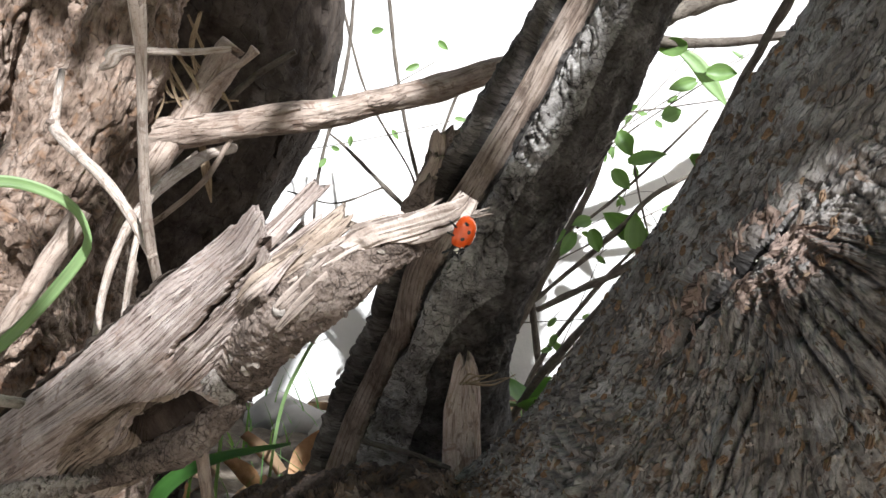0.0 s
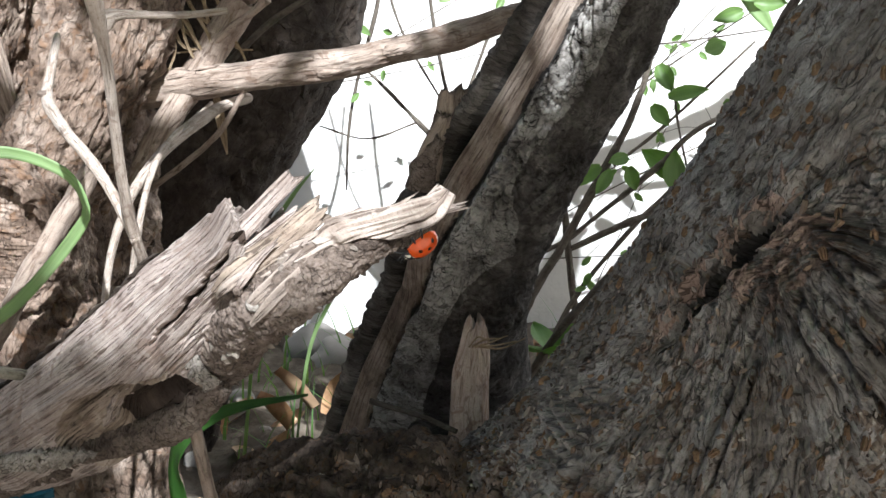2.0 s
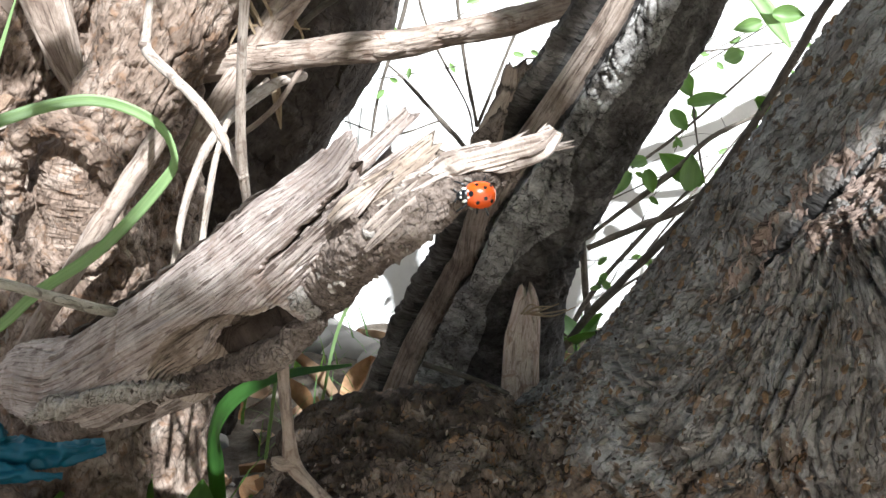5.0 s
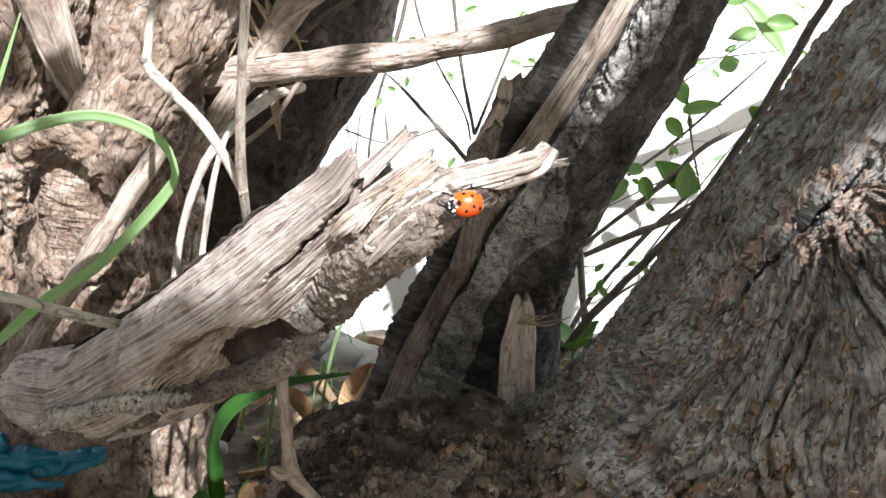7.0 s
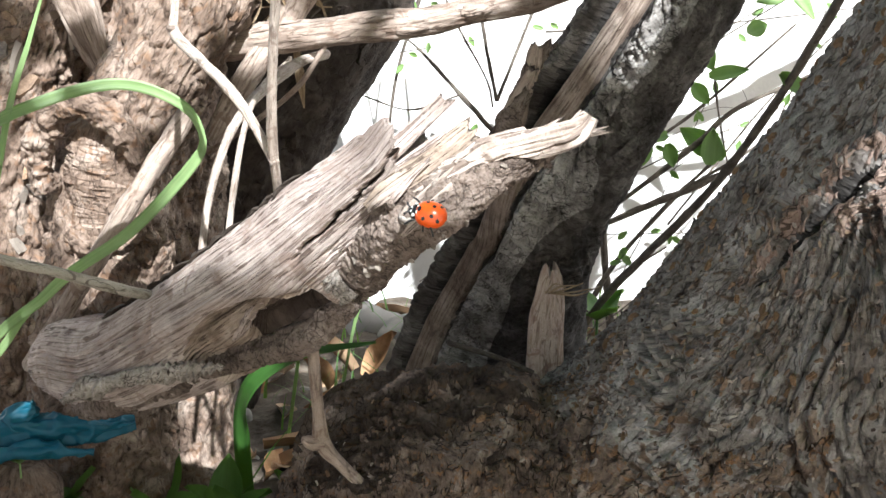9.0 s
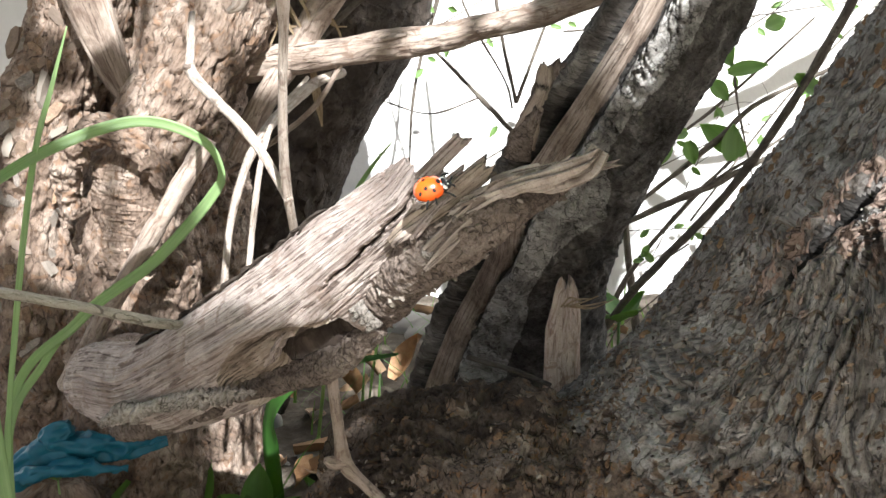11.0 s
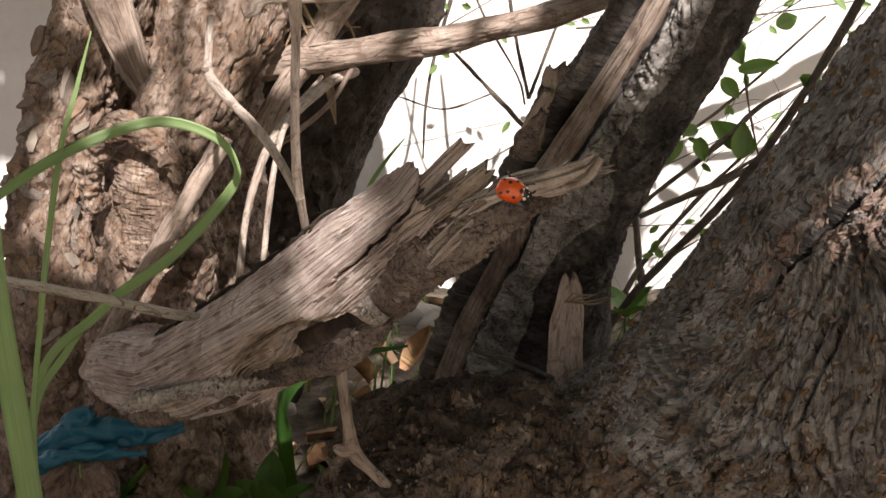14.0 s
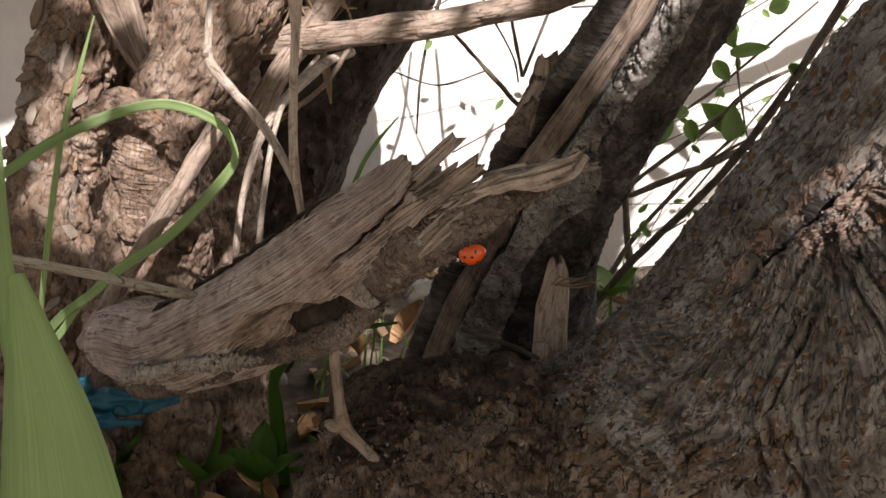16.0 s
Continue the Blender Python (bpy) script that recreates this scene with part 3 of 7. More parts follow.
def rt_shape(a, s, f, r):
    w = fbm(stretched(f, 0.03, 0.03, 3.0), 2)
    f = fan_flow(a, s, f)
    g = f + np.stack([0.004 * w, 0.004 * w, 0.002 * w], -1)
    slow = 0.0030 * fbm(stretched(g, 0.035, 0.07), 2)
    # round the upper end of the knot: distance and direction
    da, ds = (a - KNOT_A) * 0.06, s - KNOT_S
    rho = np.sqrt(da * da + ds * ds)
    phi = np.arctan2(da, -ds)
    fold = smooth01(a - KNOT_A - 2.0 * np.minimum(ds, 0.01), 0.05, 0.3) * smooth01(rho, 0.008, 0.022)
    base = np.clip(smooth01(s, 0.27, 0.17) * (1 - 0.5 * fold) + 0.30, 0, 1)
    c0, c1, mark = cells(stretched(g, 0.0032, 0.0095, 4.0), True)
    edge = smooth01(c1 - c0, 0.02, 0.22)
    scale = base * (0.0009 * (mark - 0.5) * edge - 0.0009 * (1 - edge))
    d0, d1, _ = cells(stretched(g, 0.005, 0.020, 14.0), True)
    scale = scale - 0.00025 * (1 - smooth01(d1 - d0, 0.01, 0.12))
    # the knot: a ragged ridge with a furrow under it
    u = (s - KNOT_S + 0.017) / 0.022
    vv = (a - KNOT_A - KNOT_LEAN * (s - KNOT_S)) * 0.058
    ragged = 1 + 0.55 * fbm(stretched(f, 0.0030, 0.003, 31.0), 3)
    along = np.exp(-np.abs(u) ** 3 * 1.0)
    knot = along * (0.0052 * np.exp(-((vv - 0.0018) / 0.0022) ** 2) * ragged - 0.0070 * np.exp(-((vv - 0.0056) / 0.0017) ** 2) + 0.0042 * np.exp(-((vv - 0.0105) / 0.0034) ** 2) * ragged)
    fold = fold * (1 - along * np.exp(-(np.maximum(np.abs(vv - 0.003) - 0.005, 0) / 0.003) ** 2))
    # folds that fan out below the knot, deep to its far side, parted by sharp crevices
    turn = phi + 0.12 * w
    fan = 0.50 + 0.50 * smooth01(phi, 0.25, 0.75)
    wide = turn / 0.17 * np.clip(rho / 0.035, 0.6, 1.7) ** 0.5
    big = fbm(np.stack([wide, rho / 0.06, 0 * a], -1), 2)
    small = fbm(np.stack([wide * 2.4, rho / 0.022, 0 * a + 8], -1), 2)
    comb = np.sin(np.pi * (phi + 0.05 * w + 0.03 * vnoise(np.stack([rho / 0.012, phi / 0.3, 0 * a + 6.0], -1))) / 0.165)
    comb = smooth01(phi, 0.75, 0.95) * (1 - smooth01(phi, 1.75, 2.0)) * (0.6 + 0.5 * vnoise(np.stack([phi / 0.2, rho / 0.02, 0 * a + 2.0], -1))) * smooth01(rho, 0.010, 0.018) * (1 - smooth01(rho, 0.060, 0.085)) * (0.0016 * np.abs(comb) - 0.0046 * np.exp(-(comb / 0.26) ** 2))
    folds = fold * comb + fold * fan * (1 - 0.5 * smooth01(phi, 0.75, 0.95)) * (0.0024 * big - 0.0050 * np.exp(-(big / 0.15) ** 2) - 0.0019 * np.exp(-(small / 0.13) ** 2) + 0.0016)
    fib = np.stack([turn / 0.022, rho / 0.014, 0 * a + 4], -1)
    torn = fbm(stretched(g, 0.0028, 0.0120, 17.0), 3)
    fine = 0.0008 * fbm(fib, 3) * fold + 0.0006 * fbm(stretched(g, 0.0014, 0.0020, 7.0), 3) - 0.0008 * np.exp(-(torn / 0.10) ** 2) * (1 - 0.4 * fold)
    shred = np.exp(-((vv - 0.012) / 0.008) ** 2) * smooth01(s, KNOT_S - 0.028, KNOT_S - 0.012) * (1 - smooth01(s, KNOT_S + 0.004, KNOT_S + 0.012))
    fine = fine + shred * (0.0011 * fbm(stretched(f, 0.0014, 0.0045, 27.0), 3) - 0.0012 * np.exp(-(vnoise(stretched(f, 0.0018, 0.0060, 29.0)) / 0.14) ** 2))
    rings = 0.0011 * np.exp(-((s - 0.238) / 0.016) ** 2 - ((a + 1.15) / 0.22) ** 2) * np.sin(np.sqrt((s - 0.262) ** 2 + ((a + 1.25) * 0.068) ** 2) / 0.00062 + 2 * w)
    return slow + scale + folds + fine + knot + rings - 0.0008


def build_main_trunk():
    tr = thing("tree", "rough grey-brown bark trunk leaning out of a fork with dark crotch", "tree")
    v, f, ang, ss = tube_grid(RT, 760, 430, rt_shape, focus=(0.11, 0.37), front=(-1.85, 0.1))
    f = fan_flow(ang, ss, f)
    low = ss - 0.050 * (ang + 1.0) + 0.045 * fbm(stretched(f, 0.010, 0.022, 55.0), 5, 0.65) < 0.206
    vv = (ang - KNOT_A - KNOT_LEAN * (ss - KNOT_S)) * 0.058 + 0.0005 * fbm(stretched(f, 0.005, 0.006, 81.0), 2)
    # the furrow's floor is painted near black as shade
    furrow = (np.abs(vv - 0.0056) < 0.0021 * np.exp(-np.abs((ss - KNOT_S + 0.019) / 0.021) ** 3)) & (np.abs(ss - KNOT_S + 0.019) < 0.026) & ~low
    torn = (np.abs(vv - 0.0014) < 0.0021) | ((vv > 0.0074) & (vv < 0.020))
    torn = torn & (ss > KNOT_S - 0.042 + 0.012 * fbm(stretched(f, 0.006, 0.006, 83.0), 3) + 0.022 * (vv > 0.007)) & (ss < KNOT_S + 0.004 + 0.006 * vnoise(stretched(f, 0.004, 0.004, 85.0)))
    torn = torn & (fbm(stretched(f, 0.0032, 0.006, 87.0), 3) > -0.16) & ~low & ~furrow
    part("trunk", grid_mesh("trunk", v, f, keep=~(low | furrow | torn)), M_RBARK, tr)
    part("torn_bark", grid_mesh("torn_bark", v, f, caps=False, keep=torn), M_CREST, tr, "pinkish shredded bark about the knot")
    part("knot_furrow", grid_mesh("knot_furrow", v, f, caps=False, keep=furrow), M_SHADEBARK, tr, "furrow under the knot, shade painted in")
    part("trunk_base", grid_mesh("trunk_base", v, f, caps=False, keep=low), M_BASEBARK, tr, "darker brown flaking bark near the fork")
    # the swollen root below the fork

    def swell(a, s, f, r):
        q = fbm(stretched(f, 0.010, 0.009, 5.0), 3)
        c0, c1, mark = cells(stretched(f, 0.0062, 0.0036, 34.0), True)
        edge = smooth01(c1 - c0, 0.02, 0.25)
        flaky = 0.0013 * (mark - 0.5) * edge - 0.0008 * (1 - edge)
        return 0.0042 * fbm(stretched(f, 0.016, 0.014, 15.0), 4, 0.6) - 0.0022 * np.exp(-(q / 0.12) ** 2) + flaky + 0.0010 * fbm(stretched(f, 0.0024, 0.0022, 25.0), 3)
    rv, rf, ra, _ = tube_grid([(0.1000, 0.2900, 0.1560, 0.0480), (0.0720, 0.2860, 0.1580, 0.0455), (0.0440, 0.2830, 0.1612, 0.0420), (0.0215, 0.2860, 0.1700, 0.0385), (-0.0015, 0.2930, 0.1710, 0.0310), (-0.0125, 0.2970, 0.1620, 0.0255), (-0.0195, 0.2960, 0.1440, 0.0255), (-0.0225, 0.2960, 0.1030, 0.0290), (-0.0225, 0.2960, 0.0650, 0.0330)], 420, 300, swell, front=(-2.2, 1.6))
    # the root's upper side, towards the crotch, painted dark as shade
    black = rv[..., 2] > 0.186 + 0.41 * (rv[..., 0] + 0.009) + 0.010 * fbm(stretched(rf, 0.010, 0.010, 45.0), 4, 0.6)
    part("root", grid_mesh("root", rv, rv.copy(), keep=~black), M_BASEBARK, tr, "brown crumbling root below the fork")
    part("root_shade", grid_mesh("root_shade", rv, rv.copy(), caps=False, keep=black), M_SHADEROOT, tr, "crumbling wood in the crotch, shade painted in")
    rng = random.Random(77)
    meshes = [flake_mesh(120 + k, 0.0046 + 0.0008 * (k % 3), 0.0022, 0.0006) for k in range(6)]
    for k, me in enumerate(meshes):
        me.materials.append((M_SHADEROOT, M_BASEBARK, M_BASEBARK)[k % 3])
    deb = thing("bark_debris", "dark crumbled bark heaped in the crotch", "bark debris", kind="stuff")
    for k in range(280):
        i, j = rng.randrange(30, 350), int(np.argmin(np.abs(ra[0] - rng.uniform(-2.0, 1.0))))
        p, q, e = rv[i, j], rv[i + 4, j], rv[i, j + 4]
        nrm = np.cross(e - p, q - p)
        nrm = nrm if nrm @ (p - rv[i].mean(0)) > 0 else -nrm
        part("crumb", meshes[rng.randrange(6)], None, deb, m=seat(Vector(p), Vector(nrm).normalized() + Vector((rng.uniform(-0.6, 0.6), rng.uniform(-0.6, 0.6), rng.uniform(-0.6, 0.6))), q - p, rng.uniform(-80, 80)) @ Matrix.Diagonal((*[rng.uniform(0.4, 1.2)] * 3, 1)))
    # ragged crest of the knot
    rng = random.Random(15)
    for k in range(64):
        s0 = KNOT_S - 0.042 + 0.048 * rng.random()
        a0 = KNOT_A + KNOT_LEAN * (s0 - KNOT_S) + (rng.uniform(-0.03, 0.07) if k % 3 else rng.uniform(0.13, 0.30))
        i, j = int(np.argmin(np.abs(ss[:, 0] - s0))), int(np.argmin(np.abs(ang[0] - a0)))
        o = v[i, j]
        out = unit(o - v[i].mean(0)) * rng.uniform(0.0003, 0.0009)
        ax = unit(np.array((0.5, -0.1, 0.6)) + np.array((rng.uniform(-0.6, 0.6), rng.uniform(-0.3, 0.3), rng.uniform(-0.6, 0.6))))
        q = o + ax * rng.uniform(0.0018, 0.0045)
        part("crest_splinter", sliver_mesh([(*(o - out - ax * 0.0006), 0.0006), (*((o + q) / 2 + out * 0.5), 0.0006), (*(q + out * 0.3), 0.0002)], ref=tuple(out), flat=0.5, seed=k * 2.3, jag=0.7, rings=14, segs=10), M_CREST, tr)
    # corky pores with split lips, loose bark scales and crumbs
    rng = random.Random(5)

    def root_site():
        i, j = rng.randrange(30, 350), int(np.argmin(np.abs(ra[0] - rng.uniform(-2.0, 1.2))))
        p = rv[i, j]
        du, dv = rv[i + 4, j] - rv[i - 4, j], rv[i, j + 4] - rv[i, j - 4]
        nrm = np.cross(dv, du)
        return p, (nrm if nrm @ (p - rv[i].mean(0)) > 0 else -nrm), np.array((0.35, 0.0, 1.0)), 0.0, 0.0

    def site(a0, a1, s0, s1):
        i, j = int(np.argmin(np.abs(ss[:, 0] - rng.uniform(s0, s1)))), int(np.argmin(np.abs(ang[0] - rng.uniform(a0, a1))))
        p = v[i, j]
        du, dv = v[i + 4, j] - v[i - 4, j], v[i, j + 4] - v[i, j - 4]
        nrm = np.cross(dv, du)
        return p, (nrm if nrm @ (p - v[i].mean(0)) > 0 else -nrm), du, ss[i, 0], ang[0, j]
    pores = [pore_mesh(200 + k) for k in range(9)]
    for k, me in enumerate(pores):
        me.materials.append(M_PORE)
    for k in range(298):
        p, nrm, du, s0, a0 = site(-1.75, 0.0, 0.13, 0.36) if k % 6 else root_site()
        near_knot = abs(s0 - KNOT_S + 0.015) < 0.022 and abs(a0 - KNOT_A - KNOT_LEAN * (s0 - KNOT_S)) < 0.2
        if near_knot:
            continue
        sc = rng.uniform(0.5, 1.05)
        part("bark_pore", pores[k % 9], None, tr, m=seat(Vector(p), nrm, (0.3, 0, 1), rng.uniform(-35, 35)) @ Matrix.Diagonal((sc, sc, sc * 0.75, 1)))
    meshes = [flake_mesh(k, 0.0030 + 0.0005 * (k % 4), 0.0013 + 0.0002 * (k % 3), 0.0004) for k in range(8)]
    for k, me in enumerate(meshes):
        me.materials.append(M_FLAKE if k % 3 == 0 else M_FLAKEG)
    for k in range(290):
        p, nrm, du, s0, a0 = site(-1.8, 0.0, 0.12, 0.27 if k % 3 else 0.36) if k % 5 else root_site()
        part("bark_flake", meshes[rng.randrange(8)], None, tr, m=seat(Vector(p), nrm, du, rng.uniform(-40, 40)) @ Matrix.Diagonal((*[rng.uniform(0.4, 1.0)] * 3, 1)))
    cv, cf = [], []
    forms = [flake_mesh(300 + k, 0.0018, 0.0007, 0.0002) for k in range(5)]
    forms = [([x.co.copy() for x in me.vertices], [tuple(q.vertices) for q in me.polygons]) for me in forms]
    for k in range(2900):
        p, nrm, du, s0, a0 = site(-1.85, 0.05, 0.12, 0.30 if k % 4 else 0.36) if k % 3 else root_site()
        m = seat(Vector(p), Vector(nrm).normalized() + Vector((rng.uniform(-0.5, 0.5), rng.uniform(-0.5, 0.5), rng.uniform(-0.5, 0.5))), du, rng.uniform(-60, 60))
        sc = rng.uniform(0.4, 1.25)
        fv, ff = forms[k % 5]
        b0 = len(cv)
        cv += [tuple(m @ (q * sc)) for q in fv]
        cf += [tuple(b0 + i for i in q) for q in ff]
    tagged(part("bark_grit", raw_mesh("bark_grit", cv, cf, None, False), M_CRUMB, tr), kind="stuff")
    return tr


# ---- the middle limb ----
MID = [(0.020, 0.450, 0.060, 0.0600), (0.0274, 0.4330, 0.1232, 0.0545), (0.0361, 0.4169, 0.1886, 0.0384), (0.0411, 0.3978, 0.2165, 0.0312), (0.0454, 0.3782, 0.2374, 0.0273), (0.0511, 0.3591, 0.2623, 0.0267), (0.0673, 0.3422, 0.2942, 0.0240),
       (0.0847, 0.3307, 0.3259, 0.0227), (0.1159, 0.3284, 0.3823, 0.0198), (0.1545, 0.3321, 0.4705, 0.0187), (0.1684, 0.3307, 0.5143, 0.0159)]


def mid_groove(s):
    return np.radians(np.interp(s, [0.0, 0.14, 0.165, 0.195, 0.225, 0.25, 0.6], [-74, -74, -73, -69, -55, -47, -48]))


def mid_shape(a, s, f, r):
    g = mid_groove(s)
    d = (a - g) * 0.0275
    strip = smooth01(d, 0.0006, 0.0016) * (1 - smooth01(d, 0.0140, 0.0155))
    slow = 0.0014 * fbm(stretched(f, 0.02, 0.05), 3)
    groove = -0.0125 * np.exp(-(d / 0.0018) ** 2)
    lip = 0.0032 * np.exp(-((d + 0.006) / 0.004) ** 2)
    w = vnoise(stretched(f, 0.012, 0.012))
    callus = -0.0030 * np.exp(-((d - 0.0150) / 0.0011) ** 2) + 0.0040 * smooth01(d, 0.0150, 0.0175) * np.exp(-(np.maximum(d - 0.0165, 0) / 0.008) ** 2)
    wr = smooth01(d, 0.0142, 0.016) * np.exp(-(np.maximum(d - 0.017, 0) / 0.014) ** 2)
    q = np.stack([(f[..., 2] + 0.5 * d + 0.005 * w) / 0.0024, d / 0.007, 0 * d], -1)
    wrinkle = -wr * 0.0038 * np.exp(-(fbm(q, 2) / 0.17) ** 2)
    pock = cells(stretched(f, 0.0042, 0.0030, 2.0))
    bark = (1 - strip) * (0.0009 * fbm(stretched(f, 0.006, 0.005, 5.0), 4) - 0.0013 * (1 - smooth01(pock[0], 0.10, 0.30)))
    flaky = (1 - strip) * smooth01(vnoise(stretched(f, 0.02, 0.03, 41.0)), 0.0, 0.5) * 0.0011 * fbm(stretched(f, 0.0028, 0.0022, 6.0), 3)
    grain = strip * (0.00025 * fbm(stretched(f, 0.0009, 0.03, 8.0), 3) - 0.0012 + 0.0016 * np.sin(np.clip(d / 0.0148, 0, 1) * np.pi))
    return slow + groove + lip + callus + wrinkle + bark + flaky + grain


def build_mid_limb():
    limb = thing("tree_limb", "leaning grey limb with a bare brown strip in its bark", "tree limb")
    v, f, ang, ss = tube_grid(MID, 520, 400, mid_shape, focus=(0.12, 0.38), front=(-1.9, 1.9))
    d = (ang - mid_groove(ss)) * 0.0275 + 0.0012 * fbm(stretched(f, 0.004, 0.008, 21.0), 3)
    bare = (d > 0.0008) & (d < 0.0150)
    callus = (d >= 0.0150) & (d < 0.0150 + 0.0155 * np.clip(1.0 + 0.6 * vnoise(stretched(f, 0.02, 0.03, 44.0)), 0.5, 1.6))
    edge = 0.0006 * fbm(stretched(f, 0.003, 0.006, 91.0), 3)
    groove = (np.abs((ang - mid_groove(ss)) * 0.0275 - 0.0002 + edge) < 0.0024) | (np.abs((ang - mid_groove(ss)) * 0.0275 - 0.0150 + edge) < 0.0012)
    bare, callus = bare & ~groove, callus & ~groove
    # low right side and grooves painted dark in place of shade
    shade_mask = (ss - 0.066 + 0.020 * fbm(stretched(f, 0.010, 0.012, 71.0), 5, 0.65) + 0.010 * np.cos(ang) < 0.155) & (d > 0.018) & ~callus | groove
    part("bark", grid_mesh("bark", v, f, keep=~(bare | callus | shade_mask)), M_MIDBARK, limb)
    part("shade_bark", grid_mesh("shade_bark", v, f, keep=shade_mask), M_SHADEBARK, limb, "bark in fork and grooves, shade painted in")
    callus = callus & ~shade_mask
    part("callus", grid_mesh("callus", v, f, caps=False, keep=callus), M_CALLUS, limb, "pale wrinkled callus beside the bare strip")
    part("bare_wood", grid_mesh("bare_wood", v, f, caps=False, keep=bare), M_BARE, limb, "bare brown wood strip")
    # torn flap of bark beside the groove
    rng = random.Random(2)
    for k in range(5):
        x0, z0 = 0.0335 + 0.0022 * k, 0.281 + 0.0042 * k
        rows = [(x0 - 0.001, 0.336, z0 - 0.004, 0.0045), (x0 + 0.001, 0.332 - 0.001 * (k % 2), z0 + 0.005, 0.0042), (x0 + 0.004 + rng.uniform(-0.002, 0.002), 0.328, z0 + 0.013 + 0.003 * (k % 2), 0.0018)]
        part("bark_flap", sliver_mesh(rows, flat=0.35, seed=k * 3.1), M_HB if k in (1, 3) else M_STUBBARK, limb)
    # a curl of lifted bark
    part("bark_curl", sliver_mesh([(0.066, 0.3235, 0.270, 0.0014), (0.073, 0.3215, 0.2755, 0.0020), (0.080, 0.3225, 0.284, 0.0008)], flat=0.5, seed=8.0), M_MIDBARK, limb)
    return limb


# ---- the broken branch ----
STUB = [(-0.1270, 0.4240, 0.1742, 0.0152), (-0.1284, 0.3745, 0.1866, 0.0142), (-0.1274, 0.3377, 0.1944, 0.0134), (-0.1145, 0.3111, 0.2016, 0.0138), (-0.0882, 0.2843, 0.2108, 0.0144), (-0.0547, 0.2580, 0.2327, 0.0148), (-0.0329, 0.2435, 0.2488, 0.0140), (-0.0137, 0.2304, 0.2653, 0.0127), (0.0010, 0.2192, 0.2790, 0.0111), (0.0082, 0.2115, 0.2880, 0.0098)]
STUB_LEN = float(spline(STUB, 400)[1][-1])


def crack_line(s):
    """The angle at which the long drying crack runs."""
    u = STUB_LEN - s
    return np.interp(u, [-0.006, 0.0, 0.005, 0.013, 0.021, 0.029, 0.040, 0.050], [-0.26, -0.22, -0.19, -0.14, -0.08, -0.05, -0.03, 0.02]) + 0.05 * vnoise(np.stack([s / 0.0045, 0 * s, 0 * s], -1)) + 0.025 * vnoise(np.stack([s / 0.0012, 0 * s, 0 * s + 5.0], -1))


def lip_line(u):
    """The angle of the folded lip, below which the wood falls back."""
    return np.interp(u, [0.038, 0.0447, 0.049, 0.0587, 0.066, 0.072, 0.079, 0.0834, 0.088, 0.0912, 0.097], [0.90, 0.70, 0.56, 0.23, 0.0, -0.12, -0.14, -0.09, 0.0, 0.14, 0.60]) + 0.03 * vnoise(np.stack([u / 0.005, 0 * u, 0 * u + 2.0], -1))


def curl_line(u):
    """The angle of the curled edge over the dark hollow."""
    return np.interp(u, [0.044, 0.050, 0.054, 0.059, 0.066, 0.070, 0.074, 0.080, 0.090], [1.0, 0.72, 0.62, 0.53, 0.42, 0.52, 0.64, 0.85, 1.2]) + 0.06 * vnoise(np.stack([u / 0.0035, 0 * u, 0 * u + 9.0], -1))


def stub_shape(a, s, f, r):
    u = STUB_LEN - s
    slow = 0.0010 * fbm(stretched(f, 0.018, 0.05), 2)
    w = 0.0012 * vnoise(stretched(f, 0.012, 0.022, 9.0)) + 0.0004 * vnoise(stretched(f, 0.006, 0.010, 19.0))
    g = f + w[..., None]
    # below the lip the grain sweeps round its edge
    lip, curl = lip_line(u), curl_line(u)
    fib = 0.00034 * fbm(stretched(g, 0.0011, 0.055, 3.0), 3)
    rill = -0.00050 * np.exp(-(vnoise(stretched(g, 0.0021, 0.070, 33.0)) / 0.10) ** 2) - 0.00035 * np.exp(-(vnoise(stretched(g, 0.0012, 0.045, 12.0)) / 0.09) ** 2)
    # long drying crack
    c = crack_line(s)
    on = 1 - smooth01(u, 0.034, 0.046)
    crack = -0.0032 * on * np.exp(-((a - c) * 0.0115 / 0.00042) ** 2) + 0.0007 * on * smooth01(c - a, -0.02, 0.03) * (1 - smooth01(c - a, 0.25, 0.6))
    # the lip, the hollowed wood below it and the dark hole under the curled edge
    h = smooth01(u, 0.044, 0.056) * (1 - smooth01(u, 0.090, 0.097))
    fall = h * (0.0011 * np.exp(-((a - lip + 0.10) / 0.13) ** 2) - 0.0024 * smooth01(a, lip, lip + 0.20) * (1 - smooth01(a, 1.1, 1.4)))
    sweep = h * smooth01(a, lip, lip + 0.1) * (0.0005 * fbm(np.stack([(a - lip) * 0.0135 / 0.0013, u / 0.020, 0 * u + 51], -1), 3) - 0.0006 * np.exp(-(vnoise(np.stack([(a - lip) * 0.0135 / 0.0022, u / 0.03, 0 * u + 57], -1)) / 0.13) ** 2))
    h2 = smooth01(u, 0.047, 0.052) * (1 - smooth01(u, 0.069, 0.076))
    back = 1 - smooth01(a, 1.15, 1.35)
    hole = h2 * (0.0022 * np.exp(-((a - curl + 0.035) / 0.05) ** 2) - 0.0066 * smooth01(a, curl, curl + 0.05) * back)
    belly = 0.0050 * smooth01(a, 0.75, 1.35) * (1 - smooth01(a, 2.2, 2.9)) * smooth01(u, 0.034, 0.050) * (1 - smooth01(u, 0.100, 0.135))
    knob = 0.003 * np.exp(-((s - (STUB_LEN - 0.125)) / 0.02) ** 2 - ((a - 0.9) / 0.5) ** 2)
    return slow + fib + rill + crack + fall + sweep + hole + belly + knob


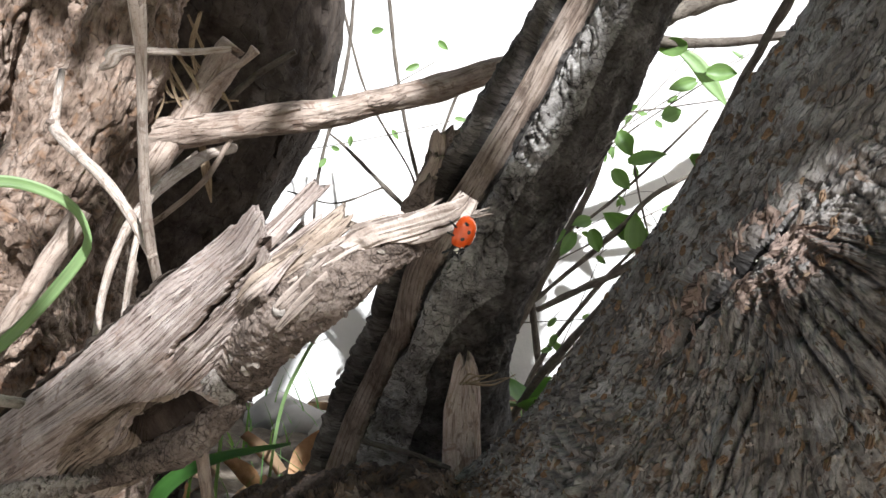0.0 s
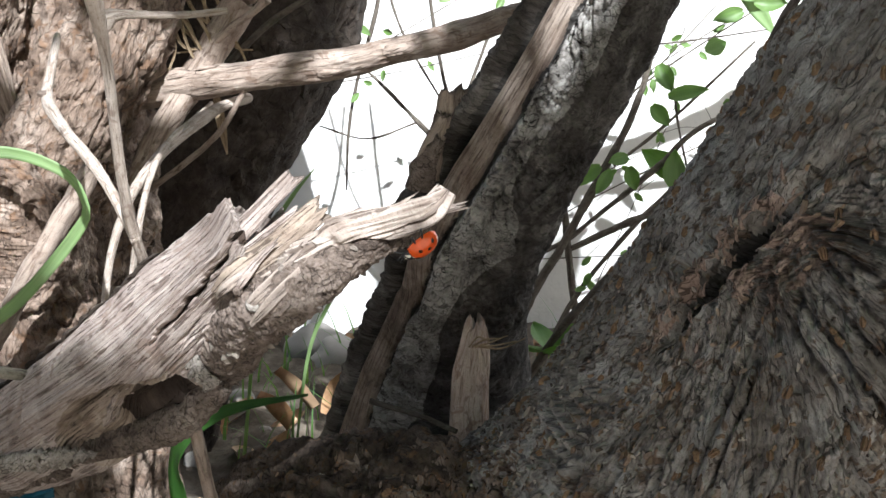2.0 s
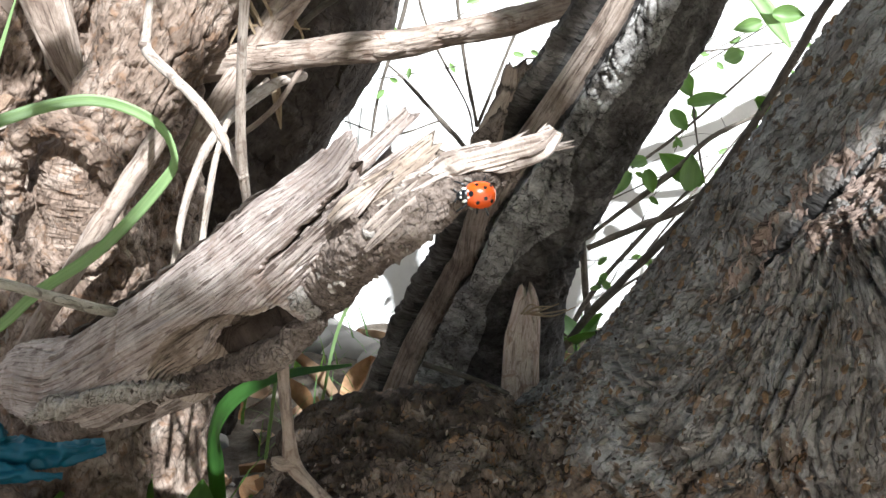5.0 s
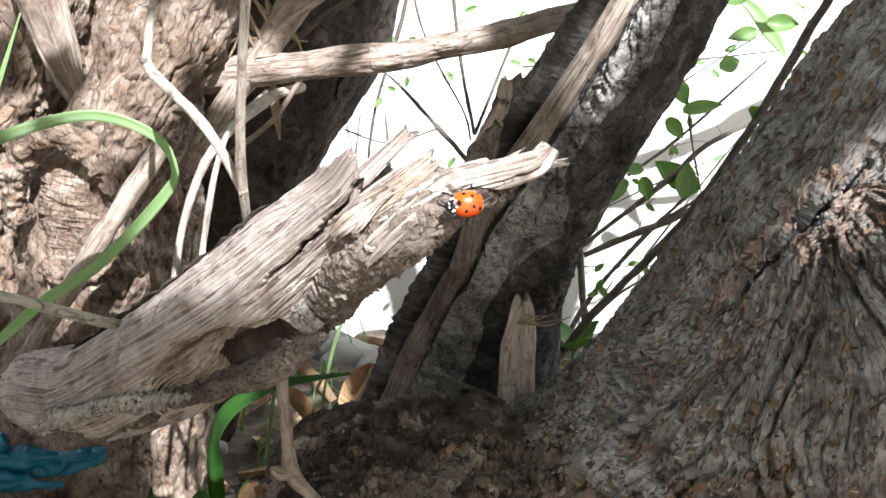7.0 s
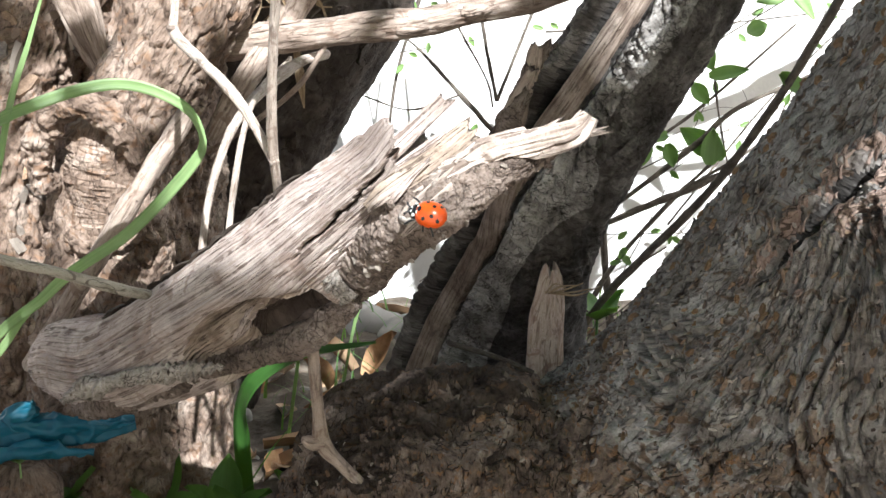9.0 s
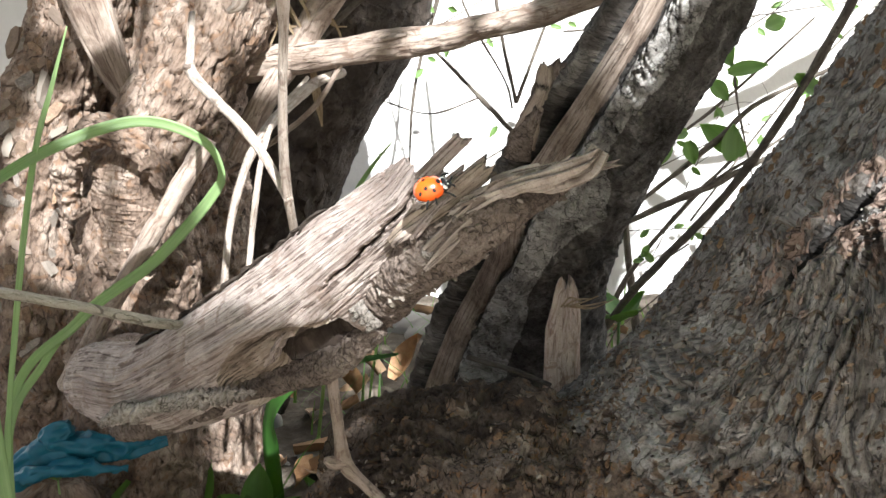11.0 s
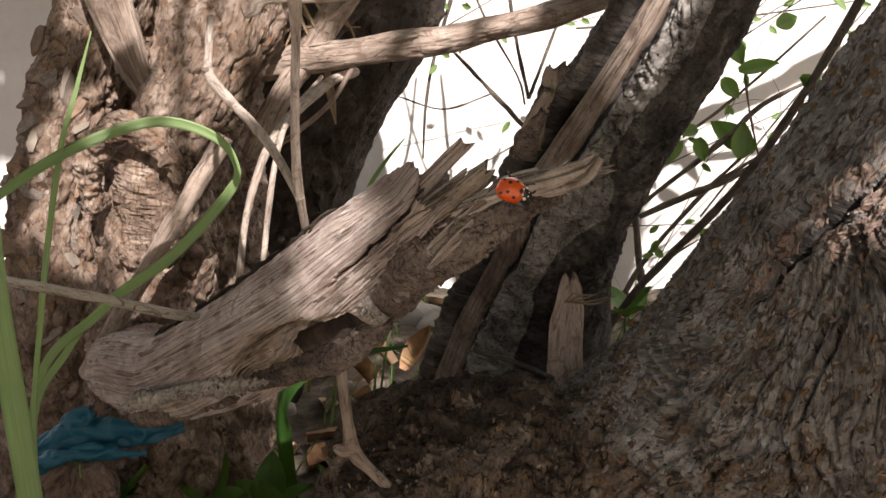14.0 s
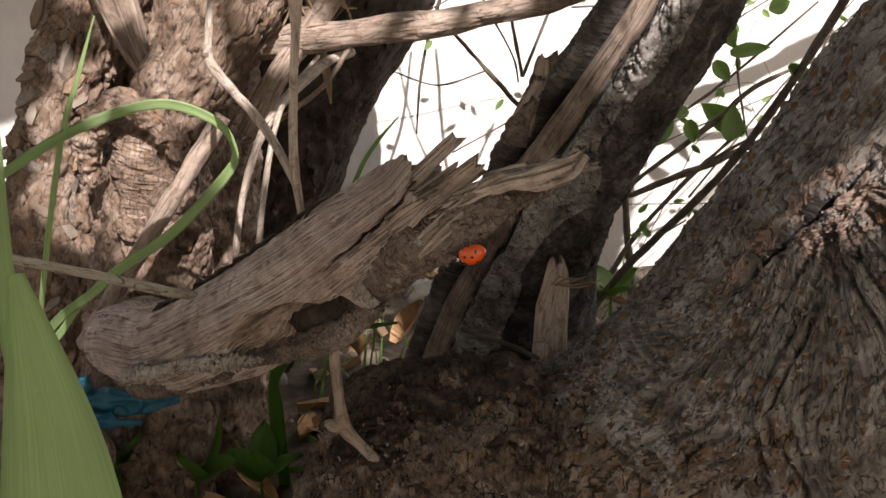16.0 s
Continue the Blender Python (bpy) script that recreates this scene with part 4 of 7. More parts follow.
def stub_ends(a, s, L):
    k = smooth01(s, L - 0.014, L)
    step = vnoise(np.stack([a * 3.5, 0 * a, 0 * a + 3.3], -1)) * 0.0018 + vnoise(np.stack([a * 9.0, 0 * a, 0 * a + 1.3], -1)) * 0.0007 + vnoise(np.stack([a * 34.0, 0 * a, 0 * a + 7.3], -1)) * 0.0004
    trend = np.interp(a, [-3.2, -1.9, -1.35, -1.10, -0.95, -0.7, -0.30, -0.20, 0.10, 0.3, 0.6, 1.2, 3.2], [-0.014, -0.012, -0.003, 0.0035, 0.0005, 0.003, 0.0015, -0.002, -0.004, -0.009, -0.014, -0.018, -0.006])
    return k * (step + trend)


RING = [(-0.0093, 0.2300, 0.2481, 0.0055), (-0.0066, 0.2300, 0.2536, 0.0078), (-0.0018, 0.2235, 0.2615, 0.0080), (0.0050, 0.2145, 0.2682, 0.0074), (0.0126, 0.2095, 0.2729, 0.0064), (0.0200, 0.2085, 0.2780, 0.0058), (0.0275, 0.2085, 0.2822, 0.0046), (0.0340, 0.2090, 0.2856, 0.0034), (0.0395, 0.2090, 0.2884, 0.0016)]
ROLL = [(-0.1057, 0.2930, 0.1920, 0.0028), (-0.1005, 0.2859, 0.1945, 0.0046), (-0.0909, 0.2770, 0.1999, 0.0050), (-0.0693, 0.2623, 0.2105, 0.0046), (-0.0518, 0.2530, 0.2209, 0.0044), (-0.0346, 0.2432, 0.2282, 0.0042), (-0.0221, 0.2370, 0.2337, 0.0040), (-0.0130, 0.2330, 0.2415, 0.0034), (-0.0077, 0.2290, 0.2465, 0.0020)]
CRINKLE = [(-0.1030, 0.2730, 0.2010, 0.0010), (-0.0945, 0.2680, 0.2074, 0.0020), (-0.0855, 0.2583, 0.2118, 0.0023), (-0.0705, 0.2508, 0.2178, 0.0023), (-0.0550, 0.2435, 0.2224, 0.0019), (-0.0440, 0.2396, 0.2250, 0.0008)]


def ring_shape(a, s, f, r):
    w = vnoise(stretched(f, 0.006, 0.006, 2.0))
    near = 1 - smooth01(s, 0.016, 0.030)
    q = fbm(np.stack([f[..., 0] / 0.009, f[..., 1] / 0.009, (f[..., 2] + 0.35 * f[..., 1] + 0.002 * w) / 0.0018], -1), 2)
    folds = -0.0010 * near * np.exp(-(q / 0.16) ** 2)
    q = fbm(stretched(f, 0.0035, 0.0045, 3.0), 3)
    crumble = (1 - 0.7 * near) * (0.0004 * fbm(stretched(f, 0.0022, 0.0040, 13.0), 3) - 0.0006 * np.exp(-(q / 0.10) ** 2))
    return 0.0010 * fbm(stretched(f, 0.010, 0.014), 2) + folds + crumble + 0.0003 * fbm(stretched(f, 0.0010, 0.0014), 3)


def roll_shape(a, s, f, r):
    bands = -0.0007 * np.exp(-(fbm(np.stack([f[..., 0] / 0.008, f[..., 1] / 0.008, (f[..., 2] + 0.5 * f[..., 1]) / 0.0042], -1), 2) / 0.15) ** 2)
    return 0.0008 * fbm(stretched(f, 0.008, 0.012, 4.0), 2) + bands + 0.00025 * fbm(stretched(f, 0.001, 0.0014), 3)


def crinkle_shape(a, s, f, r):
    w = fbm(stretched(f, 0.004, 0.006, 6.0), 2)
    return 0.0007 * np.sin((s + 0.5 * f[..., 1]) / 0.00036 + 4.5 * w) * (0.7 + 0.6 * w) + 0.0008 * w


SPUR = [(0.0080, 0.2100, 0.2752, 0.0030), (0.0165, 0.2075, 0.2808, 0.0032), (0.0252, 0.2068, 0.2850, 0.0028), (0.0345, 0.2070, 0.2875, 0.0025), (0.0410, 0.2078, 0.2895, 0.0020), (0.0436, 0.2083, 0.2913, 0.0014), (0.0450, 0.2085, 0.2932, 0.0007)]


def spur_shape(a, s, f, r):
    deep = -0.0017 * np.exp(-(vnoise(stretched(f, 0.0021, 0.030, 2.0)) / 0.16) ** 2) - 0.0008 * np.exp(-(vnoise(stretched(f, 0.0011, 0.014, 7.0)) / 0.14) ** 2)
    torn = 0.0012 * smooth01(vnoise(stretched(f, 0.0026, 0.011, 15.0)), -0.1, 0.15)
    return deep + torn + 0.0007 * fbm(stretched(f, 0.004, 0.012), 2) + 0.0004 * fbm(stretched(f, 0.0006, 0.008, 4.0), 3)


def build_stub():
    st = thing("broken_branch", "weathered grey broken branch stub with splintered end and flaking bark", "branch")
    v, f, ang, ss = tube_grid(STUB, 620, 400, stub_shape, ends=stub_ends, focus=(0.07, STUB_LEN - 0.0005), front=(-2.0, 2.0))
    stub_th = ang[0]
    L = STUB_LEN
    u = L - ss
    # hollow, core and split are masks for painted shade
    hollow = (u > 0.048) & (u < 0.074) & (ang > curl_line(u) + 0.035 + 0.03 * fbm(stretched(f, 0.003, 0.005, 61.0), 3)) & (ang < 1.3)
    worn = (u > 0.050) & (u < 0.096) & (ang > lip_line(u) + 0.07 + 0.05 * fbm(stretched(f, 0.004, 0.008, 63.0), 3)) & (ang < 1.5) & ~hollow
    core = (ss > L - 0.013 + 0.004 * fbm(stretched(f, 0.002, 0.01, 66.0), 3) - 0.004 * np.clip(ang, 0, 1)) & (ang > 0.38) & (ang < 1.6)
    wide = 0.00010 + 0.00036 * smooth01(ss, L - 0.046, L - 0.022) * (1 + 0.5 * vnoise(stretched(f, 0.01, 0.004, 95.0)))
    split = (np.abs(ang - crack_line(ss)) * 0.0115 < wide) & (ss > L - 0.044) & ~core
    part("crack", grid_mesh("crack", v, f, caps=False, keep=split), M_GAPSHADE, st, "long drying crack, shade painted in")
    part("wood", grid_mesh("wood", v, f, keep=~(hollow | core | split | worn)), M_STUB, st)
    part("worn_wood", grid_mesh("worn_wood", v, f, caps=False, keep=worn), M_WORN, st, "browner hollowed wood below the lip")
    part("hollow", grid_mesh("hollow", v, f, caps=False, keep=hollow), M_GAPSHADE, st, "hollow under a folded lip, shade painted in")
    part("core_gap", grid_mesh("core_gap", v, f, caps=False, keep=core), M_GAPSHADE, st, "gaps behind the splinters, shade painted in")
    lv, lf, la, ls = tube_grid(RING, 260, 200, ring_shape)
    part("bark_ring", grid_mesh("bark_ring", lv, lf), M_STUBBARK, st, "grey-brown sleeve of old bark on the underside")
    rv, rf, ra, _ = tube_grid(ROLL, 380, 120, roll_shape)
    part("bark_roll", grid_mesh("bark_roll", rv, rf), M_STUBBARK, st, "thin roll of flaking bark along the underside")
    cv, cf, _, _ = tube_grid(CRINKLE, 420, 110, crinkle_shape)
    part("bark_crinkle", grid_mesh("bark_crinkle", cv, cf), M_CRINKLE, st, "pale crinkled edge of dead bark")
    # pale scalloped rim of the sleeve and a small cut knob
    for k in range(5):
        q = -0.9 + 0.27 * k
        c0 = Vector((-0.0074, 0.2300, 0.2524))
        ax = Vector((0.62, -0.47, 0.63)).normalized()
        n1 = Vector((0, -1, 0)) - ax * ax.dot(Vector((0, -1, 0)))
        n1.normalize()
        n2 = ax.cross(n1)
        out = n1 * math.cos(q) + n2 * math.sin(q)
        base = c0 + out * 0.0080
        rows = [(*(base + ax * 0.0026), 0.0011), (*(base + out * 0.0006), 0.0014), (*(base - ax * (0.0016 + 0.0008 * (k % 3)) + out * 0.0009), 0.0007)]
        part("bark_scallop", sliver_mesh(rows, ref=tuple(out), flat=0.2, seed=k * 3.3, jag=0.6, rings=22, segs=14), M_CRINKLE, st)
    part("knob", twig_mesh([(0.0062, 0.2090, 0.2703, 0.0012), (0.0063, 0.2052, 0.2713, 0.0014), (0.0063, 0.2040, 0.2717, 0.0011)], 14, 16, 0.3, 4.0), M_CRINKLE, st, "pale cut knob")
    part("knob", twig_mesh([(0.0028, 0.2110, 0.2718, 0.0009), (0.0027, 0.2066, 0.2736, 0.0010), (0.0025, 0.2056, 0.2746, 0.0007)], 12, 14, 0.2, 8.0), M_STUBBARK, st)
    sv, sf, _, _ = tube_grid(SPUR, 200, 110, spur_shape)
    part("spur", grid_mesh("spur", sv, sf), M_SPLINT, st, "frayed pale wooden spur")
    # splinters of the torn end
    sl = [((0.0021, 0.2115, 0.2844), (0.0137, 0.2105, 0.2958), 0.0020, 0.0017, 0),
          ((0.0029, 0.2075, 0.2774), (0.0198, 0.2085, 0.2898), 0.0026, 0.0024, 3),
          ((0.0002, 0.2105, 0.2770), (0.0140, 0.2115, 0.2884), 0.0016, 0.0013, 0),
          ((0.0065, 0.2040, 0.2726), (0.0149, 0.2045, 0.2810), 0.0011, 0.0008, 1),
          ((0.0004, 0.2062, 0.2745), (0.0085, 0.2058, 0.2813), 0.0010, 0.0006, 1),
          ((0.0040, 0.2052, 0.2760), (0.0112, 0.2055, 0.2838), 0.0009, 0.0005, 0),
          ((0.0099, 0.2025, 0.2722), (0.0232, 0.2050, 0.2855), 0.0011, 0.0009, 1),
          ((0.0215, 0.2045, 0.2838), (0.0358, 0.2052, 0.2906), 0.0012, 0.0008, 1),
          ((0.0272, 0.2058, 0.2850), (0.0452, 0.2072, 0.2896), 0.0012, 0.0006, 1),
          ((0.0279, 0.2062, 0.2880), (0.0405, 0.2078, 0.2916), 0.0010, 0.0006, 1),
          ((0.0390, 0.2070, 0.2898), (0.0428, 0.2080, 0.2932), 0.0011, 0.0007, 1),
          ((0.0235, 0.2052, 0.2830), (0.0352, 0.2050, 0.2862), 0.0010, 0.0006, 1),
          ((0.0165, 0.2050, 0.2775), (0.0270, 0.2045, 0.2832), 0.0010, 0.0006, 2)]
    for k, (a, c, w0, w1, kind) in enumerate(sl):
        a, c = Vector(a), Vector(c)
        d = c - a
        side = Vector((0.3, -0.2, -0.4)) * (0.0016 * math.sin(k * 2.1))
        rows = [(*(a - d * 0.35 + Vector((0, 0.0030, -0.0005))), w0 * 0.35), (*a, w0), (*(a + d * 0.5 + side * 0.4), (w0 + w1) / 2), (*c, w1)]
        part("splinter", plank_mesh(rows, flat=0.45 if k else 0.3, seed=k * 7.7, rag=0.10 if w1 > 0.0009 else 0.2), (M_STUB, M_SPLINT, M_STUBBARK, M_WORN)[kind], st)
    # torn crumbs and scales about the torn side
    rng = random.Random(9)
    meshes = [flake_mesh(40 + k, 0.0024 + 0.0005 * (k % 3), 0.0012, 0.0005) for k in range(6)]
    for k, me in enumerate(meshes):
        me.materials.append((M_FLAKEG, M_STUBBARK, M_FLAKEG)[k % 3])
    for k in range(56):
        i, j = rng.randrange(60, 255), rng.randrange(2, 196)
        if not -0.9 < la[i, j] < 2.2:
            continue
        p = lv[i, j]
        du, dv = lv[min(i + 2, 258), j] - lv[i - 2, j], lv[i, (j + 2) % 200] - lv[i, j - 2]
        nrm = np.cross(dv, du)
        nrm = nrm if nrm @ (p - lv[i].mean(0)) > 0 else -nrm
        part("bark_flake", meshes[rng.randrange(6)], None, st, m=seat(Vector(p), nrm, du, rng.uniform(-80, 80)) @ Matrix.Diagonal((*[rng.uniform(0.5, 1.3)] * 3, 1)))
    # ragged dark bark edge along the top
    for k in range(12):
        i = 300 + k * 20 + rng.randrange(-5, 5)
        j = int(np.argmin(np.abs(stub_th + 1.62 + rng.uniform(-0.08, 0.08))))
        p, q = v[i, j], v[min(i + 26, 612), j]
        out = unit(p - v[i].mean(0))
        rows = [(*(p - out * 0.0006), 0.0016), (*((p + q) / 2 + out * 0.0007), 0.0018), (*(q + out * 0.0002), 0.0007)]
        part("bark_edge", sliver_mesh(rows, ref=tuple(out), flat=0.3, seed=60 + k * 1.7, jag=0.7), M_DBARK, st)
    # curled flakes along the edge over the hollow
    for k in range(7):
        u0 = 0.0505 + 0.0036 * k
        i = int(np.argmin(np.abs(L - ss[:, 0] - u0)))
        j = int(np.argmin(np.abs(stub_th - float(curl_line(np.array([u0]))[0]) + 0.02)))
        p, q = v[i, j], v[i - 12, j + 3 * (k % 3)]
        out = unit(p - v[i].mean(0))
        rows = [(*(p - out * 0.0008), 0.0010), (*((p + q) / 2 + out * rng.uniform(0.0004, 0.0010)), 0.0012), (*(q + out * rng.uniform(0.0, 0.0012) + np.array((0, 0, -0.0010))), 0.0004)]
        part("wood_curl", sliver_mesh(rows, ref=tuple(out), flat=0.25, seed=80 + k * 2.3, jag=0.6), M_STUB, st)
    return st


# ---- trunks behind ----
def rough_trunk(rows, amount, seed, rings, segs, cell=(0.012, 0.02)):
    def sh(a, s, f, r):
        c = cells(stretched(f, cell[0], cell[1], seed))
        q = fbm(stretched(f, 0.011, 0.018, seed + 30), 3)
        return amount * (1.5 * fbm(stretched(f, 0.02, 0.03, seed), 4) - 0.3 * (1 - smooth01(c[1] - c[0], 0.03, 0.3)) - 1.3 * np.exp(-(q / 0.10) ** 2) + 0.45 * fbm(stretched(f, 0.004, 0.004, seed), 3, 0.6))
    return tube_grid(rows, rings, segs, sh)


def build_back_trunks():
    dk = thing("tree", "dark brown trunk in deep shade behind dead twigs", "tree")
    # unseen top bent left to keep the trunk's shadow off the wall
    v, f, _, _ = rough_trunk([(-0.1743, 0.592, -0.0187, 0.0512), (-0.1664, 0.5875, 0.0684, 0.0460), (-0.1485, 0.590, 0.1676, 0.0517), (-0.1253, 0.592, 0.2659, 0.0601), (-0.0958, 0.594, 0.3504, 0.0766), (-0.0800, 0.596, 0.4200, 0.0720), (-0.1150, 0.604, 0.5300, 0.0600), (-0.2000, 0.620, 0.7000, 0.0500)], 0.0016, 3.0, 300, 200)
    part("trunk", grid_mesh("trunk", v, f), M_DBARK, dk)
    rng = random.Random(61)
    plates = [flake_mesh(170 + k, 0.014 + 0.003 * (k % 3), 0.007, 0.0012) for k in range(4)]
    for me in plates:
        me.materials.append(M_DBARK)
    for k in range(40):
        i, j = rng.randrange(60, 220), int((rng.uniform(-1.2, 1.3) + math.pi) / (2 * math.pi) * 200)
        p, q, e = v[i, j], v[i + 3, j], v[i, j + 3]
        nrm = np.cross(e - p, q - p)
        nrm = nrm if nrm @ (p - v[i].mean(0)) > 0 else -nrm
        part("bark_plate", plates[k % 4], None, dk, m=seat(Vector(p), nrm, (0, 0, 1), rng.uniform(-30, 30)) @ Matrix.Diagonal((*[rng.uniform(0.6, 1.2)] * 3, 1)))
    lt = thing("tree", "gnarled brown trunk with peeling bark and an oval scar", "tree")
    mv, mf, _, _ = rough_trunk([(-0.2040, 0.4179, 0.0575, 0.0430), (-0.1970, 0.4130, 0.1353, 0.0365), (-0.1870, 0.4101, 0.2033, 0.0300), (-0.1781, 0.4120, 0.2713, 0.02284), (-0.1625, 0.4159, 0.3199, 0.02138), (-0.1509, 0.4198, 0.3588, 0.02138), (-0.1353, 0.4276, 0.4560, 0.02138), (-0.1159, 0.4373, 0.5921, 0.01944)], 0.0024, 5.0, 420, 240, (0.008, 0.012))
    part("trunk", grid_mesh("trunk", mv, mf), M_LBARK, lt)
    v, f, _, _ = rough_trunk([(-0.1596, 0.4082, 0.0575, 0.03888), (-0.1450, 0.4004, 0.1353, 0.03305), (-0.1353, 0.3945, 0.2033, 0.02819), (-0.1275, 0.3907, 0.2519, 0.02479), (-0.1139, 0.3887, 0.2859, 0.02187), (-0.0964, 0.3877, 0.3151, 0.01993), (-0.0828, 0.3907, 0.3442, 0.02041), (-0.0673, 0.4033, 0.4171, 0.02138), (-0.0478, 0.4179, 0.5532, 0.01944)], 0.0023, 8.0, 420, 240, (0.008, 0.012))
    part("side_stem", grid_mesh("side_stem", v, f), M_LBARK, lt, "knobbly side stem carrying a dead branch")
    v, f, _, _ = rough_trunk([(-0.1450, 0.4568, 0.0575, 0.04860), (-0.1431, 0.4548, 0.2033, 0.04180), (-0.1353, 0.4548, 0.3005, 0.03694), (-0.1217, 0.4548, 0.3685, 0.03305), (-0.0964, 0.4616, 0.4949, 0.02916)], 0.0020, 18.0, 260, 180, (0.006, 0.006))
    part("back_stem", grid_mesh("back_stem", v, f), M_LBARK, lt, "tan back stem in the gap between the stems")
    # oval scar with folded rows

    def scar(a, s, f, r):
        return 0.0007 * fbm(stretched(f, 0.012, 0.0016), 3) - 0.0008 * np.exp(-(vnoise(np.stack([f[..., 0] / 0.02, f[..., 1] / 0.02, (s + 0.15 * f[..., 1]) / 0.0030], -1)) / 0.12) ** 2) + 0.0008 * fbm(stretched(f, 0.008, 0.008), 2)
    v, f, _, _ = tube_grid([(-0.1295, 0.3819, 0.2325, 0.00389), (-0.1295, 0.3809, 0.2364, 0.01215), (-0.1285, 0.3800, 0.2500, 0.01604), (-0.1266, 0.3800, 0.2636, 0.01701), (-0.1246, 0.3800, 0.2762, 0.01507), (-0.1237, 0.3819, 0.2820, 0.00486)], 220, 160, scar)
    part("scar", grid_mesh("scar", v, f), M_LBARK, lt, "oval healed scar with folded rows")

    def rim(a, s, f, r):
        return 0.0018 * fbm(stretched(f, 0.005, 0.005), 4, 0.6)
    rows = [(-0.1275 + 0.0204 * math.cos(q), 0.368 - 0.010 * max(0, math.sin(q)), 0.2587 + 0.0282 * math.sin(q), 0.0047 + 0.0012 * math.sin(q)) for q in np.linspace(-2.2, 3.4, 16)]
    v, f, _, _ = tube_grid(rows, 240, 60, rim)
    part("callus_rim", grid_mesh("callus_rim", v, f), M_LBARK, lt)
    # peeling slab
    slab = sliver_mesh([(-0.1587, 0.3887, 0.3928, 0.01021), (-0.1450, 0.3848, 0.3491, 0.00972), (-0.1334, 0.3800, 0.3199, 0.00778), (-0.1275, 0.3790, 0.3034, 0.00292)], flat=0.18, seed=2.0, rings=70, segs=40, jag=0.12)
    part("peeling_slab", slab, M_BARE, lt, "flat strip of peeling pale bark")
    rng = random.Random(14)
    meshes = [flake_mesh(70 + k, 0.010 + 0.002 * (k % 3), 0.0055, 0.0009) for k in range(6)]
    for k, me in enumerate(meshes):
        me.materials.append((M_FLAKEG, M_FLAKE)[k % 2])
    for k in range(90):
        i, j = rng.randrange(90, 260), int((rng.uniform(-1.3, 1.2) + math.pi) / (2 * math.pi) * 240)
        p, q, e = mv[i, j], mv[i + 3, j], mv[i, j + 3]
        nrm = np.cross(e - p, q - p)
        nrm = nrm if nrm @ (p - mv[i].mean(0)) > 0 else -nrm
        part("bark_flake", meshes[rng.randrange(6)], None, lt, m=seat(Vector(p), nrm, (0, 0, 1), rng.uniform(-70, 70)) @ Matrix.Diagonal((*[rng.uniform(0.5, 1.1)] * 3, 1)))
    return lt


